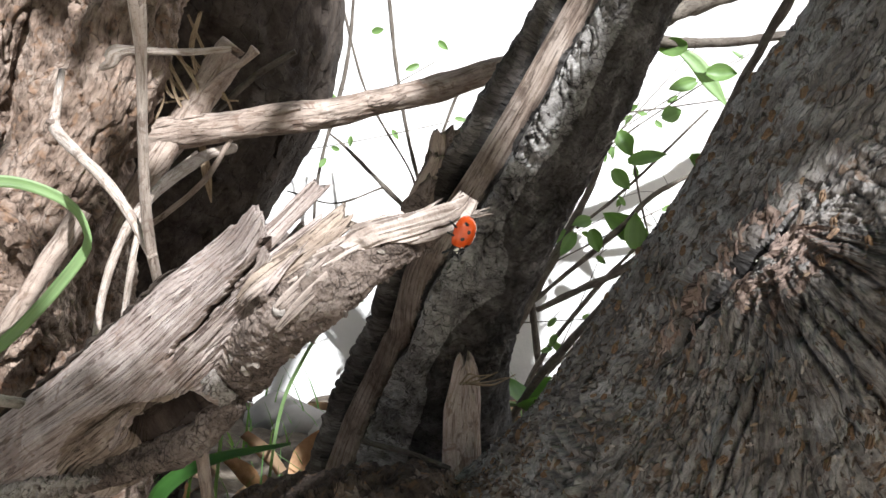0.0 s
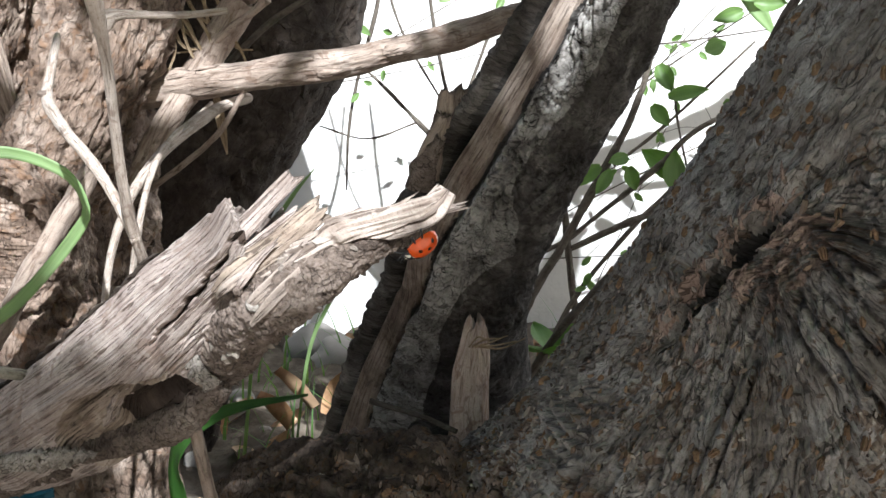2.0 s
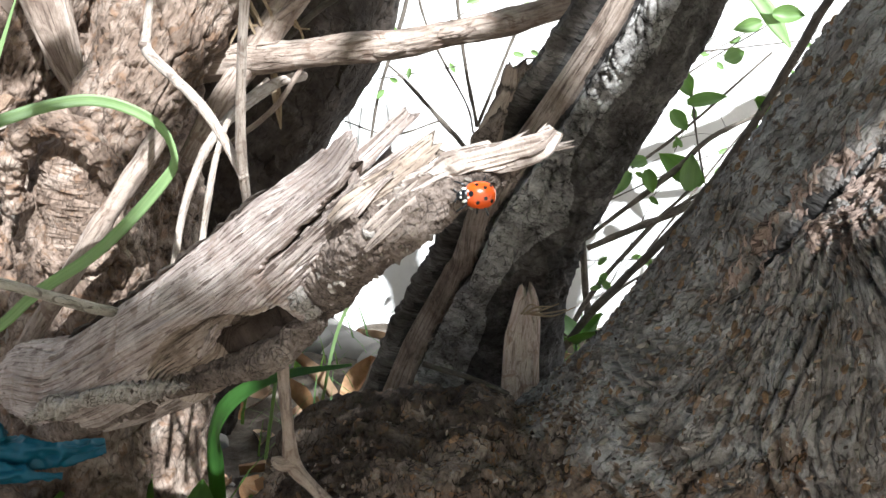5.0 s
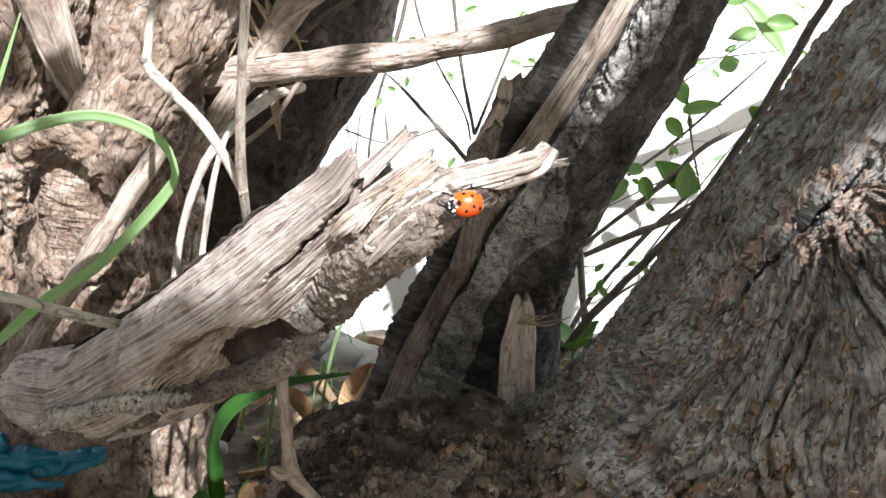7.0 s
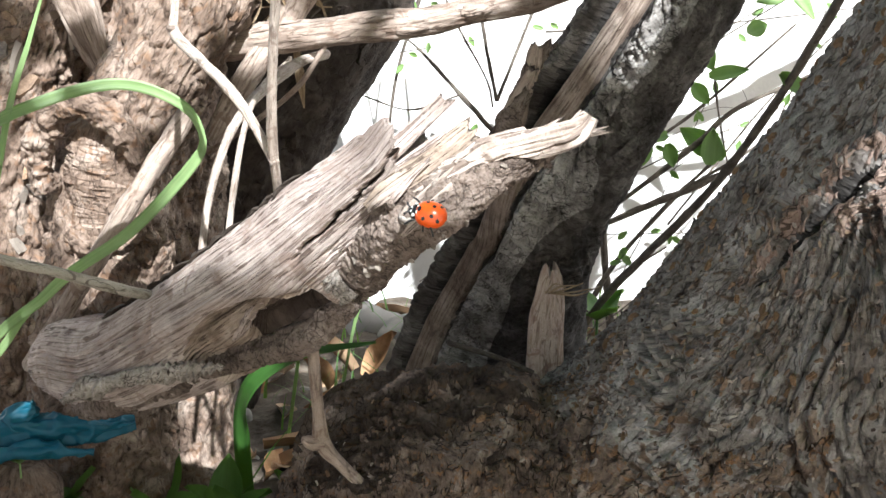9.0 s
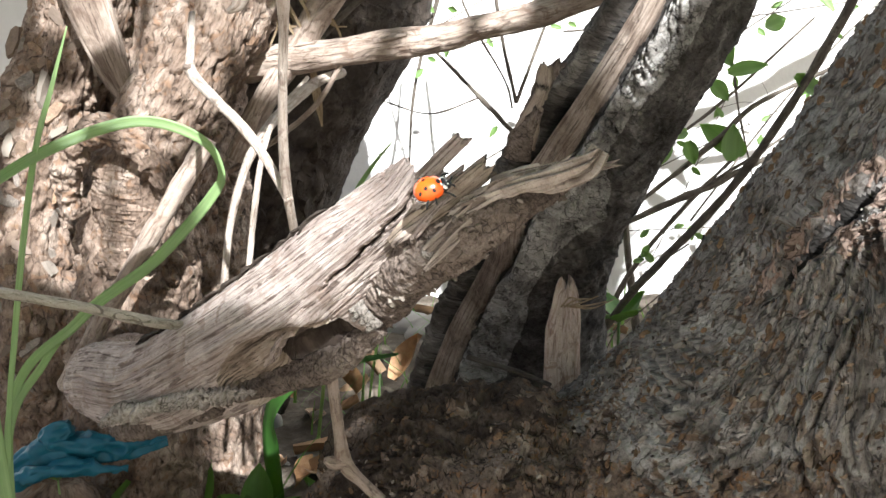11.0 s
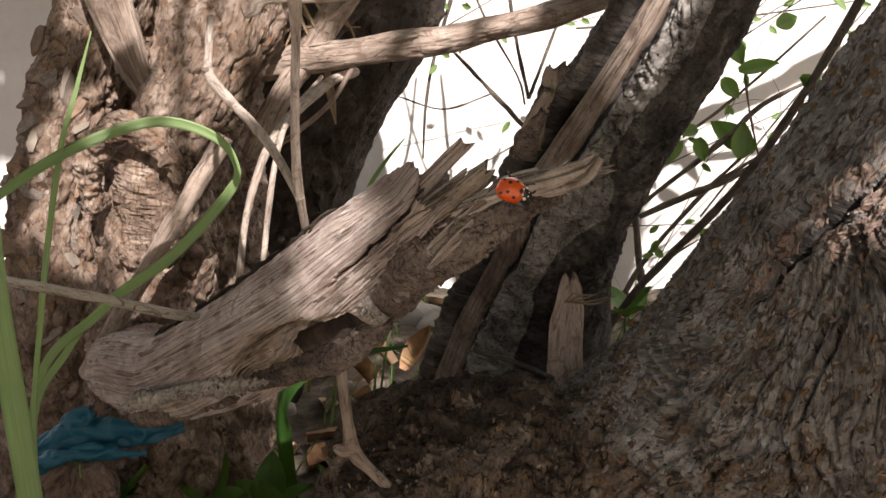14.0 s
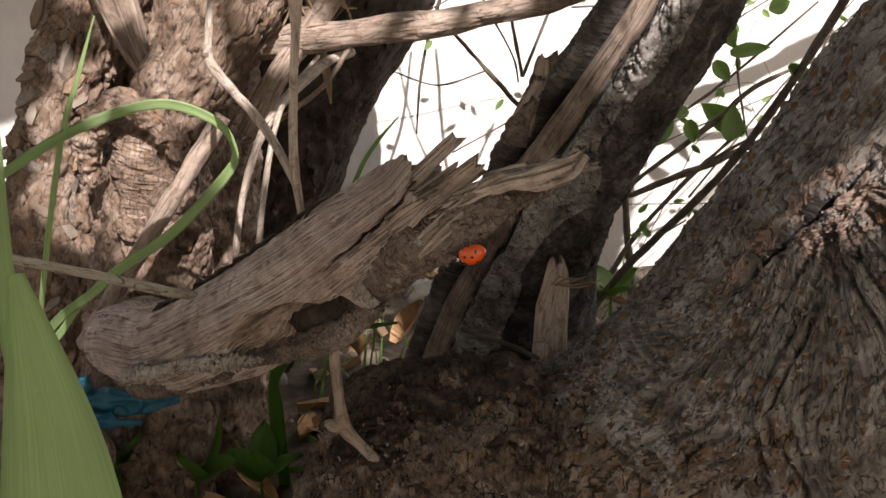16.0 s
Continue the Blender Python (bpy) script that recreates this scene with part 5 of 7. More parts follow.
# ---- dead branches and twigs ----
def build_sticks():
    hb = thing("dead_branch", "bare dead branch with cracked bark reaching across to a limb", "branch")

    def sh(a, s, f, r):
        return 0.0007 * fbm(stretched(f, 0.006, 0.02), 2) + 0.0002 * fbm(stretched(f, 0.0014, 0.006, 3.0), 3) - 0.00012 * (1 - smooth01(np.subtract(*cells(stretched(f, 0.004, 0.012))[::-1]), 0.03, 0.25))
    v, f, _, _ = tube_grid([(-0.1148, 0.4086, 0.3055, 0.0106), (-0.0987, 0.4054, 0.3081, 0.0086), (-0.0783, 0.4020, 0.3114, 0.0071), (-0.0509, 0.3980, 0.3141, 0.0063), (-0.0266, 0.3986, 0.3174, 0.0060), (0.0, 0.4005, 0.3208, 0.0059), (0.0350, 0.4008, 0.3279, 0.0055), (0.0689, 0.4021, 0.3369, 0.0052), (0.0916, 0.4041, 0.3465, 0.0050)], 420, 120, sh)
    part("wood", grid_mesh("wood", v, f), M_HB, hb)
    rng = random.Random(4)
    for k in range(6):
        i, j = rng.randrange(60, 400), int((rng.uniform(-1.2, 1.2) + math.pi) / (2 * math.pi) * 120)
        p, q = v[i, j], v[min(i + 26, 419), j]
        out = unit(p - v[i].mean(0))
        part("bark_strip", sliver_mesh([(*(p - out * 0.0004), 0.0016), (*((p + q) / 2 + out * 0.0004), 0.0019), (*(q + out * 0.0002), 0.0008)], ref=tuple(out), flat=0.3, seed=k * 2.9, jag=0.5), M_HB, hb)
    # forked twig before the trunks
    tw = thing("forked_twig", "pale dry forked twig standing upright behind the stub", "twig")
    part("stem", twig_mesh([(-0.0118, 0.1800, 0.3560, 0.0016), (-0.0140, 0.1870, 0.3420, 0.0019), (-0.0160, 0.1920, 0.3330, 0.0016), (-0.0188, 0.2032, 0.3215, 0.00112), (-0.0212, 0.2108, 0.3130, 0.00108), (-0.0246, 0.2214, 0.2956, 0.00112), (-0.0264, 0.2293, 0.2844, 0.00125), (-0.0272, 0.2376, 0.2733, 0.00119), (-0.0286, 0.2496, 0.2593, 0.00119), (-0.0300, 0.2560, 0.2450, 0.0011)], 22, 170, 0.10, 1.0), M_TWIG, tw)
    part("side_shoot", twig_mesh([(-0.0691, 0.2974, 0.3283, 0.0010), (-0.0655, 0.2830, 0.3180, 0.0012), (-0.0622, 0.2720, 0.3108, 0.0015), (-0.0500, 0.2530, 0.3040, 0.0013), (-0.0420, 0.2450, 0.2985, 0.0014), (-0.0345, 0.2390, 0.2910, 0.0013), (-0.0262, 0.2315, 0.2795, 0.0012)], 20, 140, 0.14, 6.0), M_TWIG, tw)
    part("bud", twig_mesh([(-0.0625, 0.2715, 0.3118, 0.0013), (-0.0640, 0.2705, 0.3124, 0.0007)], 12, 10, 0.2, 16.0), M_STUBBARK, tw)
    tagged(part("twig", twig_mesh([(-0.0560, 0.292, 0.3285, 0.0009), (-0.0530, 0.291, 0.3300, 0.0017), (-0.0515, 0.291, 0.3325, 0.0020), (-0.0470, 0.292, 0.3335, 0.0012), (-0.034, 0.295, 0.3330, 0.0010), (-0.020, 0.30, 0.3345, 0.0009)], 14, 70, 0.25, 16.0), M_TWIG), "short curled pale dry twig", "twig", group="dry sticks")
    # twig under the stub
    lo = thing("bent_twig", "grey bent dry twig with a swollen node under the stub", "twig")
    part("stem", twig_mesh([(-0.0200, 0.243, 0.232, 0.00156), (-0.0205, 0.248, 0.222, 0.00164), (-0.0208, 0.255, 0.206, 0.00172), (-0.0205, 0.2595, 0.1955, 0.00246), (-0.0150, 0.261, 0.188, 0.00180), (-0.006, 0.262, 0.178, 0.00197), (0.004, 0.263, 0.166, 0.00246)], 22, 140, 0.12, 3.0), M_HB, lo)
    part("node", twig_mesh([(-0.0205, 0.2590, 0.1960, 0.00213), (-0.0235, 0.2570, 0.1970, 0.00197), (-0.0255, 0.2555, 0.1985, 0.00082)], 16, 40, 0.2, 9.0), M_HB, lo)
    part("spur", twig_mesh([(-0.0225, 0.2585, 0.1955, 0.00115), (-0.0265, 0.2575, 0.1920, 0.00090), (-0.0285, 0.2570, 0.1935, 0.00049)], 12, 40, 0.3, 19.0), M_STUBBARK, lo)
    # single sticks
    sticks = [
        ("twig", "thin grey twig lying across the stub's base", M_BGTWIG, [(-0.150, 0.200, 0.281, 0.0013), (-0.115, 0.220, 0.263, 0.0013), (-0.088, 0.240, 0.250, 0.0014), (-0.070, 0.256, 0.240, 0.0015), (-0.058, 0.262, 0.238, 0.0008)]),
        ("dead_stick", "pale dead stick leaning behind a forked twig", M_TWIG, [(-0.0418, 0.4106, 0.3071, 0.0020), (-0.0513, 0.3883, 0.3019, 0.0022), (-0.0620, 0.3467, 0.2859, 0.0018), (-0.0666, 0.3172, 0.2616, 0.00125), (-0.0727, 0.3172, 0.2244, 0.00110), (-0.0750, 0.3201, 0.2110, 0.00115)]),
        ("dead_stick", "thin pale dead stick standing beside a trunk", M_TWIG, [(-0.0569, 0.4090, 0.3049, 0.00098), (-0.0578, 0.3392, 0.2872, 0.00108), (-0.0600, 0.3100, 0.2440, 0.00105), (-0.0632, 0.3129, 0.2147, 0.00113)]),
        ("dead_stick", "broken thick dead stick with a blunt end", M_HB, [(-0.0400, 0.4030, 0.3456, 0.00523), (-0.0414, 0.4030, 0.3440, 0.00649), (-0.0557, 0.4009, 0.3222, 0.00595), (-0.0716, 0.3966, 0.2989, 0.00523), (-0.0864, 0.3924, 0.2714, 0.00451)]),
        ("dead_stick", "smooth brown dead stick leaning on a trunk", M_HB, [(-0.0820, 0.3450, 0.2850, 0.00324), (-0.1000, 0.3380, 0.2560, 0.00360), (-0.1210, 0.3420, 0.2260, 0.00360), (-0.1500, 0.3500, 0.1850, 0.00360)]),
        ("twig", "thin dry twig slanting behind a dead branch", M_HB, [(-0.0351, 0.3949, 0.3180, 0.00107), (-0.0504, 0.3992, 0.2951, 0.00107), (-0.0700, 0.4058, 0.2798, 0.00122), (-0.0951, 0.4123, 0.2635, 0.00137)]),
        ("twig", "thin dry twig with a knobbed end", M_HB, [(-0.0278, 0.3902, 0.3451, 0.00226), (-0.0329, 0.3914, 0.3406, 0.00147), (-0.0487, 0.3959, 0.3304, 0.00158), (-0.0623, 0.4072, 0.3180, 0.00158)]),
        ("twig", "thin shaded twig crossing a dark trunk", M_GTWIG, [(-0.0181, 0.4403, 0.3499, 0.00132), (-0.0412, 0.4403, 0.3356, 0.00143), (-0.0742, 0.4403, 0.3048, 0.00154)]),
    ]
    for k, (name, label, mat, rows) in enumerate(sticks):
        tagged(part(name, twig_mesh(rows, 20, 110, 0.14, k * 4.1), mat), label, "twig" if name == "twig" else "stick", group="dry sticks")
    # hanging dry leaf tip
    tagged(part("dry_leaf", blade_mesh([(-0.0528, 0.4024, 0.3087, 0.00140), (-0.0516, 0.4036, 0.2970, 0.00198), (-0.0505, 0.4047, 0.2842, 0.00035)], fold=0.5), M_STRAW), "dry straw-coloured leaf tip hanging from a branch", "dry leaf")
    # straw tuft
    tuft = thing("straw_tuft", "tangle of dry straw caught between twigs", "straw")
    rng = random.Random(31)
    for k in range(11):
        x, y = rng.uniform(-0.074, -0.050), rng.uniform(0.398, 0.414)
        rows = [(x, y, 0.362, 0.0005), (x + rng.uniform(-0.006, 0.008), y - 0.004, 0.345, 0.0007), (x + rng.uniform(-0.004, 0.014), y - 0.006, 0.328, 0.0006), (x + rng.uniform(-0.002, 0.02), y - 0.002, rng.uniform(0.312, 0.330), 0.0003)]
        part("straw", blade_mesh(rows, fold=0.6, rings=20), M_STRAW, tuft)
    # wood chip in the crotch
    chip = thing("wood_chip", "pale pinkish split wood chip standing upright in the crotch", "wood chip")
    part("chip", sliver_mesh([(0.0472, 0.3117, 0.1824, 0.00620), (0.0479, 0.3187, 0.1961, 0.00660), (0.0484, 0.3249, 0.2087, 0.00670), (0.0489, 0.3285, 0.2150, 0.00650), (0.0500, 0.3325, 0.2210, 0.00520), (0.0506, 0.3350, 0.2262, 0.00380), (0.0507, 0.3358, 0.2285, 0.00200)], flat=0.30, seed=3.0, rings=120, segs=44, jag=0.14), M_CHIP, chip)
    for k in range(5):
        part("fibre", twig_mesh([(0.0485 + 0.001 * k, 0.331, 0.2235, 0.0004), (0.0515 + 0.002 * k, 0.329, 0.2275 - 0.001 * k, 0.0003), (0.0555 + 0.003 * k, 0.329, 0.226 + 0.001 * (k % 3), 0.0002)], 6, 14, 0.1, k * 1.0), M_STRAW, chip)
    tagged(part("twig", twig_mesh([(0.014, 0.3290, 0.2050, 0.0010), (0.032, 0.3230, 0.2015, 0.0009), (0.044, 0.3170, 0.1985, 0.0008)], 10, 40, 0.15, 5.5), M_GTWIG), "short dark twig lying in the crotch", "twig")


# ---- grass and green things ----
def build_green():
    def blade(label, rows, mat=M_GRASS, facing=(0, -1, 0), fold=0.25):
        return tagged(part("grass_blade", blade_mesh(rows, facing, fold), mat), label, "grass", group="grass blades")
    blade("long green grass blade arching over in a bow", [(-0.150, 0.30, 0.075, 0.00144), (-0.146, 0.300, 0.191, 0.00158), (-0.112, 0.290, 0.231, 0.00173), (-0.083, 0.285, 0.252, 0.00180), (-0.0615, 0.281, 0.2735, 0.00166), (-0.0580, 0.280, 0.2820, 0.00101), (-0.0640, 0.279, 0.2915, 0.00151), (-0.081, 0.275, 0.2968, 0.00166), (-0.102, 0.262, 0.290, 0.00166), (-0.119, 0.245, 0.2775, 0.00137), (-0.14, 0.23, 0.26, 0.00050)])
    blade("slim straight green grass stem", [(-0.131, 0.262, 0.08, 0.00083), (-0.125, 0.26, 0.187, 0.00083), (-0.117, 0.26, 0.238, 0.00094), (-0.106, 0.26, 0.286, 0.00094), (-0.098, 0.26, 0.308, 0.00066), (-0.092, 0.26, 0.324, 0.00016)])
    blade("broad upright green grass blade", [(-0.090, 0.205, 0.08, 0.0028), (-0.0915, 0.20, 0.215, 0.0034), (-0.0935, 0.20, 0.263, 0.0032), (-0.0945, 0.203, 0.300, 0.0026), (-0.098, 0.205, 0.312, 0.0008)])
    near = blade("broad green grass blade swaying close by", [(-0.012, 0.0, 0.07, 0.005), (-0.012, 0.0, 0.20, 0.0085), (-0.009, 0.0, 0.250, 0.0095), (-0.009, 0.0, 0.276, 0.0066), (-0.012, 0.0, 0.298, 0.0010)], M_GRASS)
    blade("slim green grass blade before a trunk", [(-0.16, 0.31, 0.08, 0.0014), (-0.148, 0.30, 0.18, 0.0014), (-0.128, 0.295, 0.215, 0.0013), (-0.108, 0.292, 0.236, 0.0004)])
    blade("short green grass tip against the wall", [(-0.085, 0.52, 0.08, 0.001), (-0.066, 0.51, 0.20, 0.0010), (-0.054, 0.50, 0.236, 0.0013), (-0.043, 0.50, 0.254, 0.0011), (-0.031, 0.50, 0.268, 0.0003)])
    blade("bent green grass blade in the gap", [(-0.06, 0.55, 0.08, 0.00055), (-0.045, 0.53, 0.155, 0.00099), (-0.030, 0.52, 0.19, 0.00099), (-0.012, 0.52, 0.215, 0.00055), (0.008, 0.52, 0.225, 0.00016)])
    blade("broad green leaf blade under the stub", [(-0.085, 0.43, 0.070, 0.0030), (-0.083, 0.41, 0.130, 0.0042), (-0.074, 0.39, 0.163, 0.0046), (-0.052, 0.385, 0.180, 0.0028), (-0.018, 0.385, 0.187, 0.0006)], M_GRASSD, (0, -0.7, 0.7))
    # background twigs with leaves, rows scaled about the camera to fit its view
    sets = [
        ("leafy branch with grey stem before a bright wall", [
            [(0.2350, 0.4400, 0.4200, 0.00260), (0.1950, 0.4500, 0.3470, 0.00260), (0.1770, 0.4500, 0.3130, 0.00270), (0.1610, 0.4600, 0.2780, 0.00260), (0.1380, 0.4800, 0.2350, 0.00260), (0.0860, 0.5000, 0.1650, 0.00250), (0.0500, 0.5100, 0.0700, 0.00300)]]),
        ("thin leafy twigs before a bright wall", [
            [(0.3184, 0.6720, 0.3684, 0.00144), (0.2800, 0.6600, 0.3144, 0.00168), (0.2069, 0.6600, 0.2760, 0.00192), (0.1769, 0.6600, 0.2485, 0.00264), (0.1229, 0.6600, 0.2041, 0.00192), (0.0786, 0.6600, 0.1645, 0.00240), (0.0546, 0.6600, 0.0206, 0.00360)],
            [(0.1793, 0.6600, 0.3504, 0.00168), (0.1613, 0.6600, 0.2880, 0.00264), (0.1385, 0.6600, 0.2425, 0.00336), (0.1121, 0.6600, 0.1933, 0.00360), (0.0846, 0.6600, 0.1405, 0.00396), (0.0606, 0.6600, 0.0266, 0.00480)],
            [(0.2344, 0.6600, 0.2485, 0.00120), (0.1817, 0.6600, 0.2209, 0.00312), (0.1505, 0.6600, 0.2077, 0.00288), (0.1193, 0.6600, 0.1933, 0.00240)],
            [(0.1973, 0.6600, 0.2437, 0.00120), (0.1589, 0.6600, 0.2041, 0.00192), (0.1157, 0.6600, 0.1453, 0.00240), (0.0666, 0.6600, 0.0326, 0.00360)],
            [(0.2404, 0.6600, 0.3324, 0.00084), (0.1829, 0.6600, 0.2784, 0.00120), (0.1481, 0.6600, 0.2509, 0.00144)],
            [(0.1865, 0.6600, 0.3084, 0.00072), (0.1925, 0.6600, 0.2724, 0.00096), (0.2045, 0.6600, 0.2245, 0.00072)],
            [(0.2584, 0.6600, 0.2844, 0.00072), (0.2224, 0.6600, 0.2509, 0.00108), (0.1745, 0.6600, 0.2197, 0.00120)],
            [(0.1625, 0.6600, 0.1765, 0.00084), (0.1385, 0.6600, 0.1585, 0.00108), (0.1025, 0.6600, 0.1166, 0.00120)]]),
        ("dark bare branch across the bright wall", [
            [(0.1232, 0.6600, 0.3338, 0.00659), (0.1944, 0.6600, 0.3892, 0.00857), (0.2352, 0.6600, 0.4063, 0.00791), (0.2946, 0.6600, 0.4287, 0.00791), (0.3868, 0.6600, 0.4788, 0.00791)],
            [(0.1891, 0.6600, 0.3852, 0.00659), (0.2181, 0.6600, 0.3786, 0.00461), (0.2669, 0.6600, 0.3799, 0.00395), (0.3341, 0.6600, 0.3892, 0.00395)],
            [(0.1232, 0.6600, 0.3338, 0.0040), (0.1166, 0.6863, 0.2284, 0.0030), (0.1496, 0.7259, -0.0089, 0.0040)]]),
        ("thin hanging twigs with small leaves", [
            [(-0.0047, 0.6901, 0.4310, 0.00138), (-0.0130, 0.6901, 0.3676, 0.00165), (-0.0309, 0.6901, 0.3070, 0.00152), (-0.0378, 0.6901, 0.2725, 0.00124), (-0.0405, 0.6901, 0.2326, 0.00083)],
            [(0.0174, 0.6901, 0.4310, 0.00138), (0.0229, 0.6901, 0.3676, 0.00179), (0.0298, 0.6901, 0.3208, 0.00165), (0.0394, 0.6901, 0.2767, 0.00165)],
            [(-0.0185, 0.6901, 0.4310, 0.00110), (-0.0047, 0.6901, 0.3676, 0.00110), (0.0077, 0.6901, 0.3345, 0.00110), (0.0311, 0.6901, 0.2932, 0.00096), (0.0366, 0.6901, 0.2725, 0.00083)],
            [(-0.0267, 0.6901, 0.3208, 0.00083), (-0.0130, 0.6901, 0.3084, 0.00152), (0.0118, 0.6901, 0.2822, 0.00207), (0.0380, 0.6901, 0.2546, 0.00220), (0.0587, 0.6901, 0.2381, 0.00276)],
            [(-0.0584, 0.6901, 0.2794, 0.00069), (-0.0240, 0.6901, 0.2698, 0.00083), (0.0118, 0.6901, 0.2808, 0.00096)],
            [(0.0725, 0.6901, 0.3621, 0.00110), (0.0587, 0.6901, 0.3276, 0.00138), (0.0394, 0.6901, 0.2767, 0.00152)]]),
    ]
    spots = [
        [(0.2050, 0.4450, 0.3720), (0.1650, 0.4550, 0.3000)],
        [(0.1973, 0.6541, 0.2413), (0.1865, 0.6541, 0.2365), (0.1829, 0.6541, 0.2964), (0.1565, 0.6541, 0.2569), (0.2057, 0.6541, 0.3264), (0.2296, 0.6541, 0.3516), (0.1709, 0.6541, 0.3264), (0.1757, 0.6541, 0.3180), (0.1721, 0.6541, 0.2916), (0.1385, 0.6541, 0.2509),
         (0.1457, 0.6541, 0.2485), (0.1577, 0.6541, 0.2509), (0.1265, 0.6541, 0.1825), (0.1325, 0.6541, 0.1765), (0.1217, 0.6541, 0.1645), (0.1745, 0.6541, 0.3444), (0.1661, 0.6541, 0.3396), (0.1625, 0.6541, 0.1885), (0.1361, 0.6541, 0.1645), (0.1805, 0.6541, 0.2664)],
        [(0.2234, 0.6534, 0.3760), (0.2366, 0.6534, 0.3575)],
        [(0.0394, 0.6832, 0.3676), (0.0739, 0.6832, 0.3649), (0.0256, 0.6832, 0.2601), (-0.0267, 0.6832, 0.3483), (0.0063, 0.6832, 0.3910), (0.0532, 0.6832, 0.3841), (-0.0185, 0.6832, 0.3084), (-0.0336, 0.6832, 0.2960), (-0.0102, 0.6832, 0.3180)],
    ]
    rng = random.Random(12)
    leaves = [leaf_mesh(0.016 + 0.002 * k, 0.011 + 0.0015 * (k % 3), k) for k in range(5)]
    small = [leaf_mesh(0.008 + 0.001 * k, 0.005, k + 9) for k in range(3)]
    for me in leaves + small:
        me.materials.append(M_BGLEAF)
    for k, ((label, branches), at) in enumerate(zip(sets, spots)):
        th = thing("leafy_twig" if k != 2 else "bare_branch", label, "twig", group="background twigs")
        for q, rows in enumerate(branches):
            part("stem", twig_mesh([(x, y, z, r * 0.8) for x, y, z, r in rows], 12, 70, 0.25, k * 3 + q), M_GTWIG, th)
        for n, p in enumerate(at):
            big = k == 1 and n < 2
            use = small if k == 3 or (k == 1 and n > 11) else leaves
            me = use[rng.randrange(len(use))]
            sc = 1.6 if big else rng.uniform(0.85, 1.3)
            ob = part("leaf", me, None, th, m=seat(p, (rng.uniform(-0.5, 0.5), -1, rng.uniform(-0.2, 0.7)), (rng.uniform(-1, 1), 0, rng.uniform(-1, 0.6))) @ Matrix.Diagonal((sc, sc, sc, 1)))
    # fine bare twiglets and small leaves, tangled farther back
    for k in range(16):
        th = thing("twiglet", "fine bare grey twiglet with tiny leaves before a bright wall", "twig", group="background twiglets")
        x0, z0 = (rng.uniform(0.10, 0.28), rng.uniform(0.17, 0.37)) if k % 8 else (rng.uniform(-0.05, 0.07), rng.uniform(0.27, 0.39))
        y0 = rng.uniform(0.66, 0.77)
        q, r0 = rng.uniform(-0.5, 1.1), rng.uniform(0.0004, 0.0009)
        d = Vector((math.cos(q), 0, math.sin(q) + 0.5)).normalized()
        a, b = Vector((x0, y0, z0)) - d * 0.16, Vector((x0, y0, z0)) + d * 0.09
        c = (a + b) / 2 + Vector((rng.uniform(-0.008, 0.008), 0, rng.uniform(-0.008, 0.008)))
        part("stem", twig_mesh([(*a, r0), (*c, r0 * 0.8), (*b, r0 * 0.4)], 8, 30, 0.25, k * 1.9), M_GTWIG, th)
        for n in range(3):
            e = a.lerp(b, rng.uniform(0.25, 1.0))
            if n < 2:
                g = e + Vector((rng.uniform(-0.025, 0.025), 0, rng.uniform(0.0, 0.03)))
                part("side_twig", twig_mesh([(*e, r0 * 0.5), (*(e.lerp(g, 0.5) + Vector((0.002, 0, 0.002))), r0 * 0.4), (*g, r0 * 0.25)], 6, 14, 0.2, n * 1.3), M_GTWIG, th)
            me = small[n % 3]
            part("leaf", me, None, th, m=seat(e, (rng.uniform(-0.5, 0.5), -1, rng.uniform(-0.2, 0.7)), (rng.uniform(-1, 1), 0, rng.uniform(-1, 0.6))))
    # a long hanging leaf
    tagged(part("hanging_leaf", blade_mesh([(0.2247, 0.690, 0.3790, 0.0012), (0.2380, 0.688, 0.3690, 0.0052), (0.2500, 0.686, 0.3530, 0.0056), (0.2616, 0.685, 0.3370, 0.0010)], fold=0.3), M_GRASS), "long green leaf hanging before the bright wall", "leaf")
    # low plants on the ground
    rng = random.Random(21)
    gv, gf, gl = [], [], []
    for k in range(420):
        x, y = rng.uniform(-0.34, 0.16), rng.uniform(0.36, 0.80)
        if abs(x + 0.115) < 0.05 and abs(y - 0.465) < 0.05:
            continue
        h, w = rng.uniform(0.02, 0.075), rng.uniform(0.0007, 0.0018)
        a, lean = rng.uniform(0, 6.28), rng.uniform(0.1, 0.9)
        b0 = len(gv)
        for i in range(5):
            u = i / 4
            cx = x + math.cos(a) * lean * h * u * u
            cy = y + math.sin(a) * lean * h * u * u
            cz = GROUND - 0.01 + h * (u - 0.25 * lean * u * u)
            ww = w * (1 - u) + 0.0001
            for sgn in (-1, 1):
                gv.append((cx - math.sin(a) * ww * sgn, cy + math.cos(a) * ww * sgn, cz))
                gl.append((ww * sgn, 0, h * u))
        for i in range(4):
            q = b0 + i * 2
            gf.append((q, q + 1, q + 3, q + 2))
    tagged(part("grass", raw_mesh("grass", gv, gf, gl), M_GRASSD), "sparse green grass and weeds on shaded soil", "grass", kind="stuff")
    # broad weeds
    broad = [leaf_mesh(0.035, 0.022, 31), leaf_mesh(0.028, 0.02, 37)]
    for me in broad:
        me.materials.append(M_LEAF)
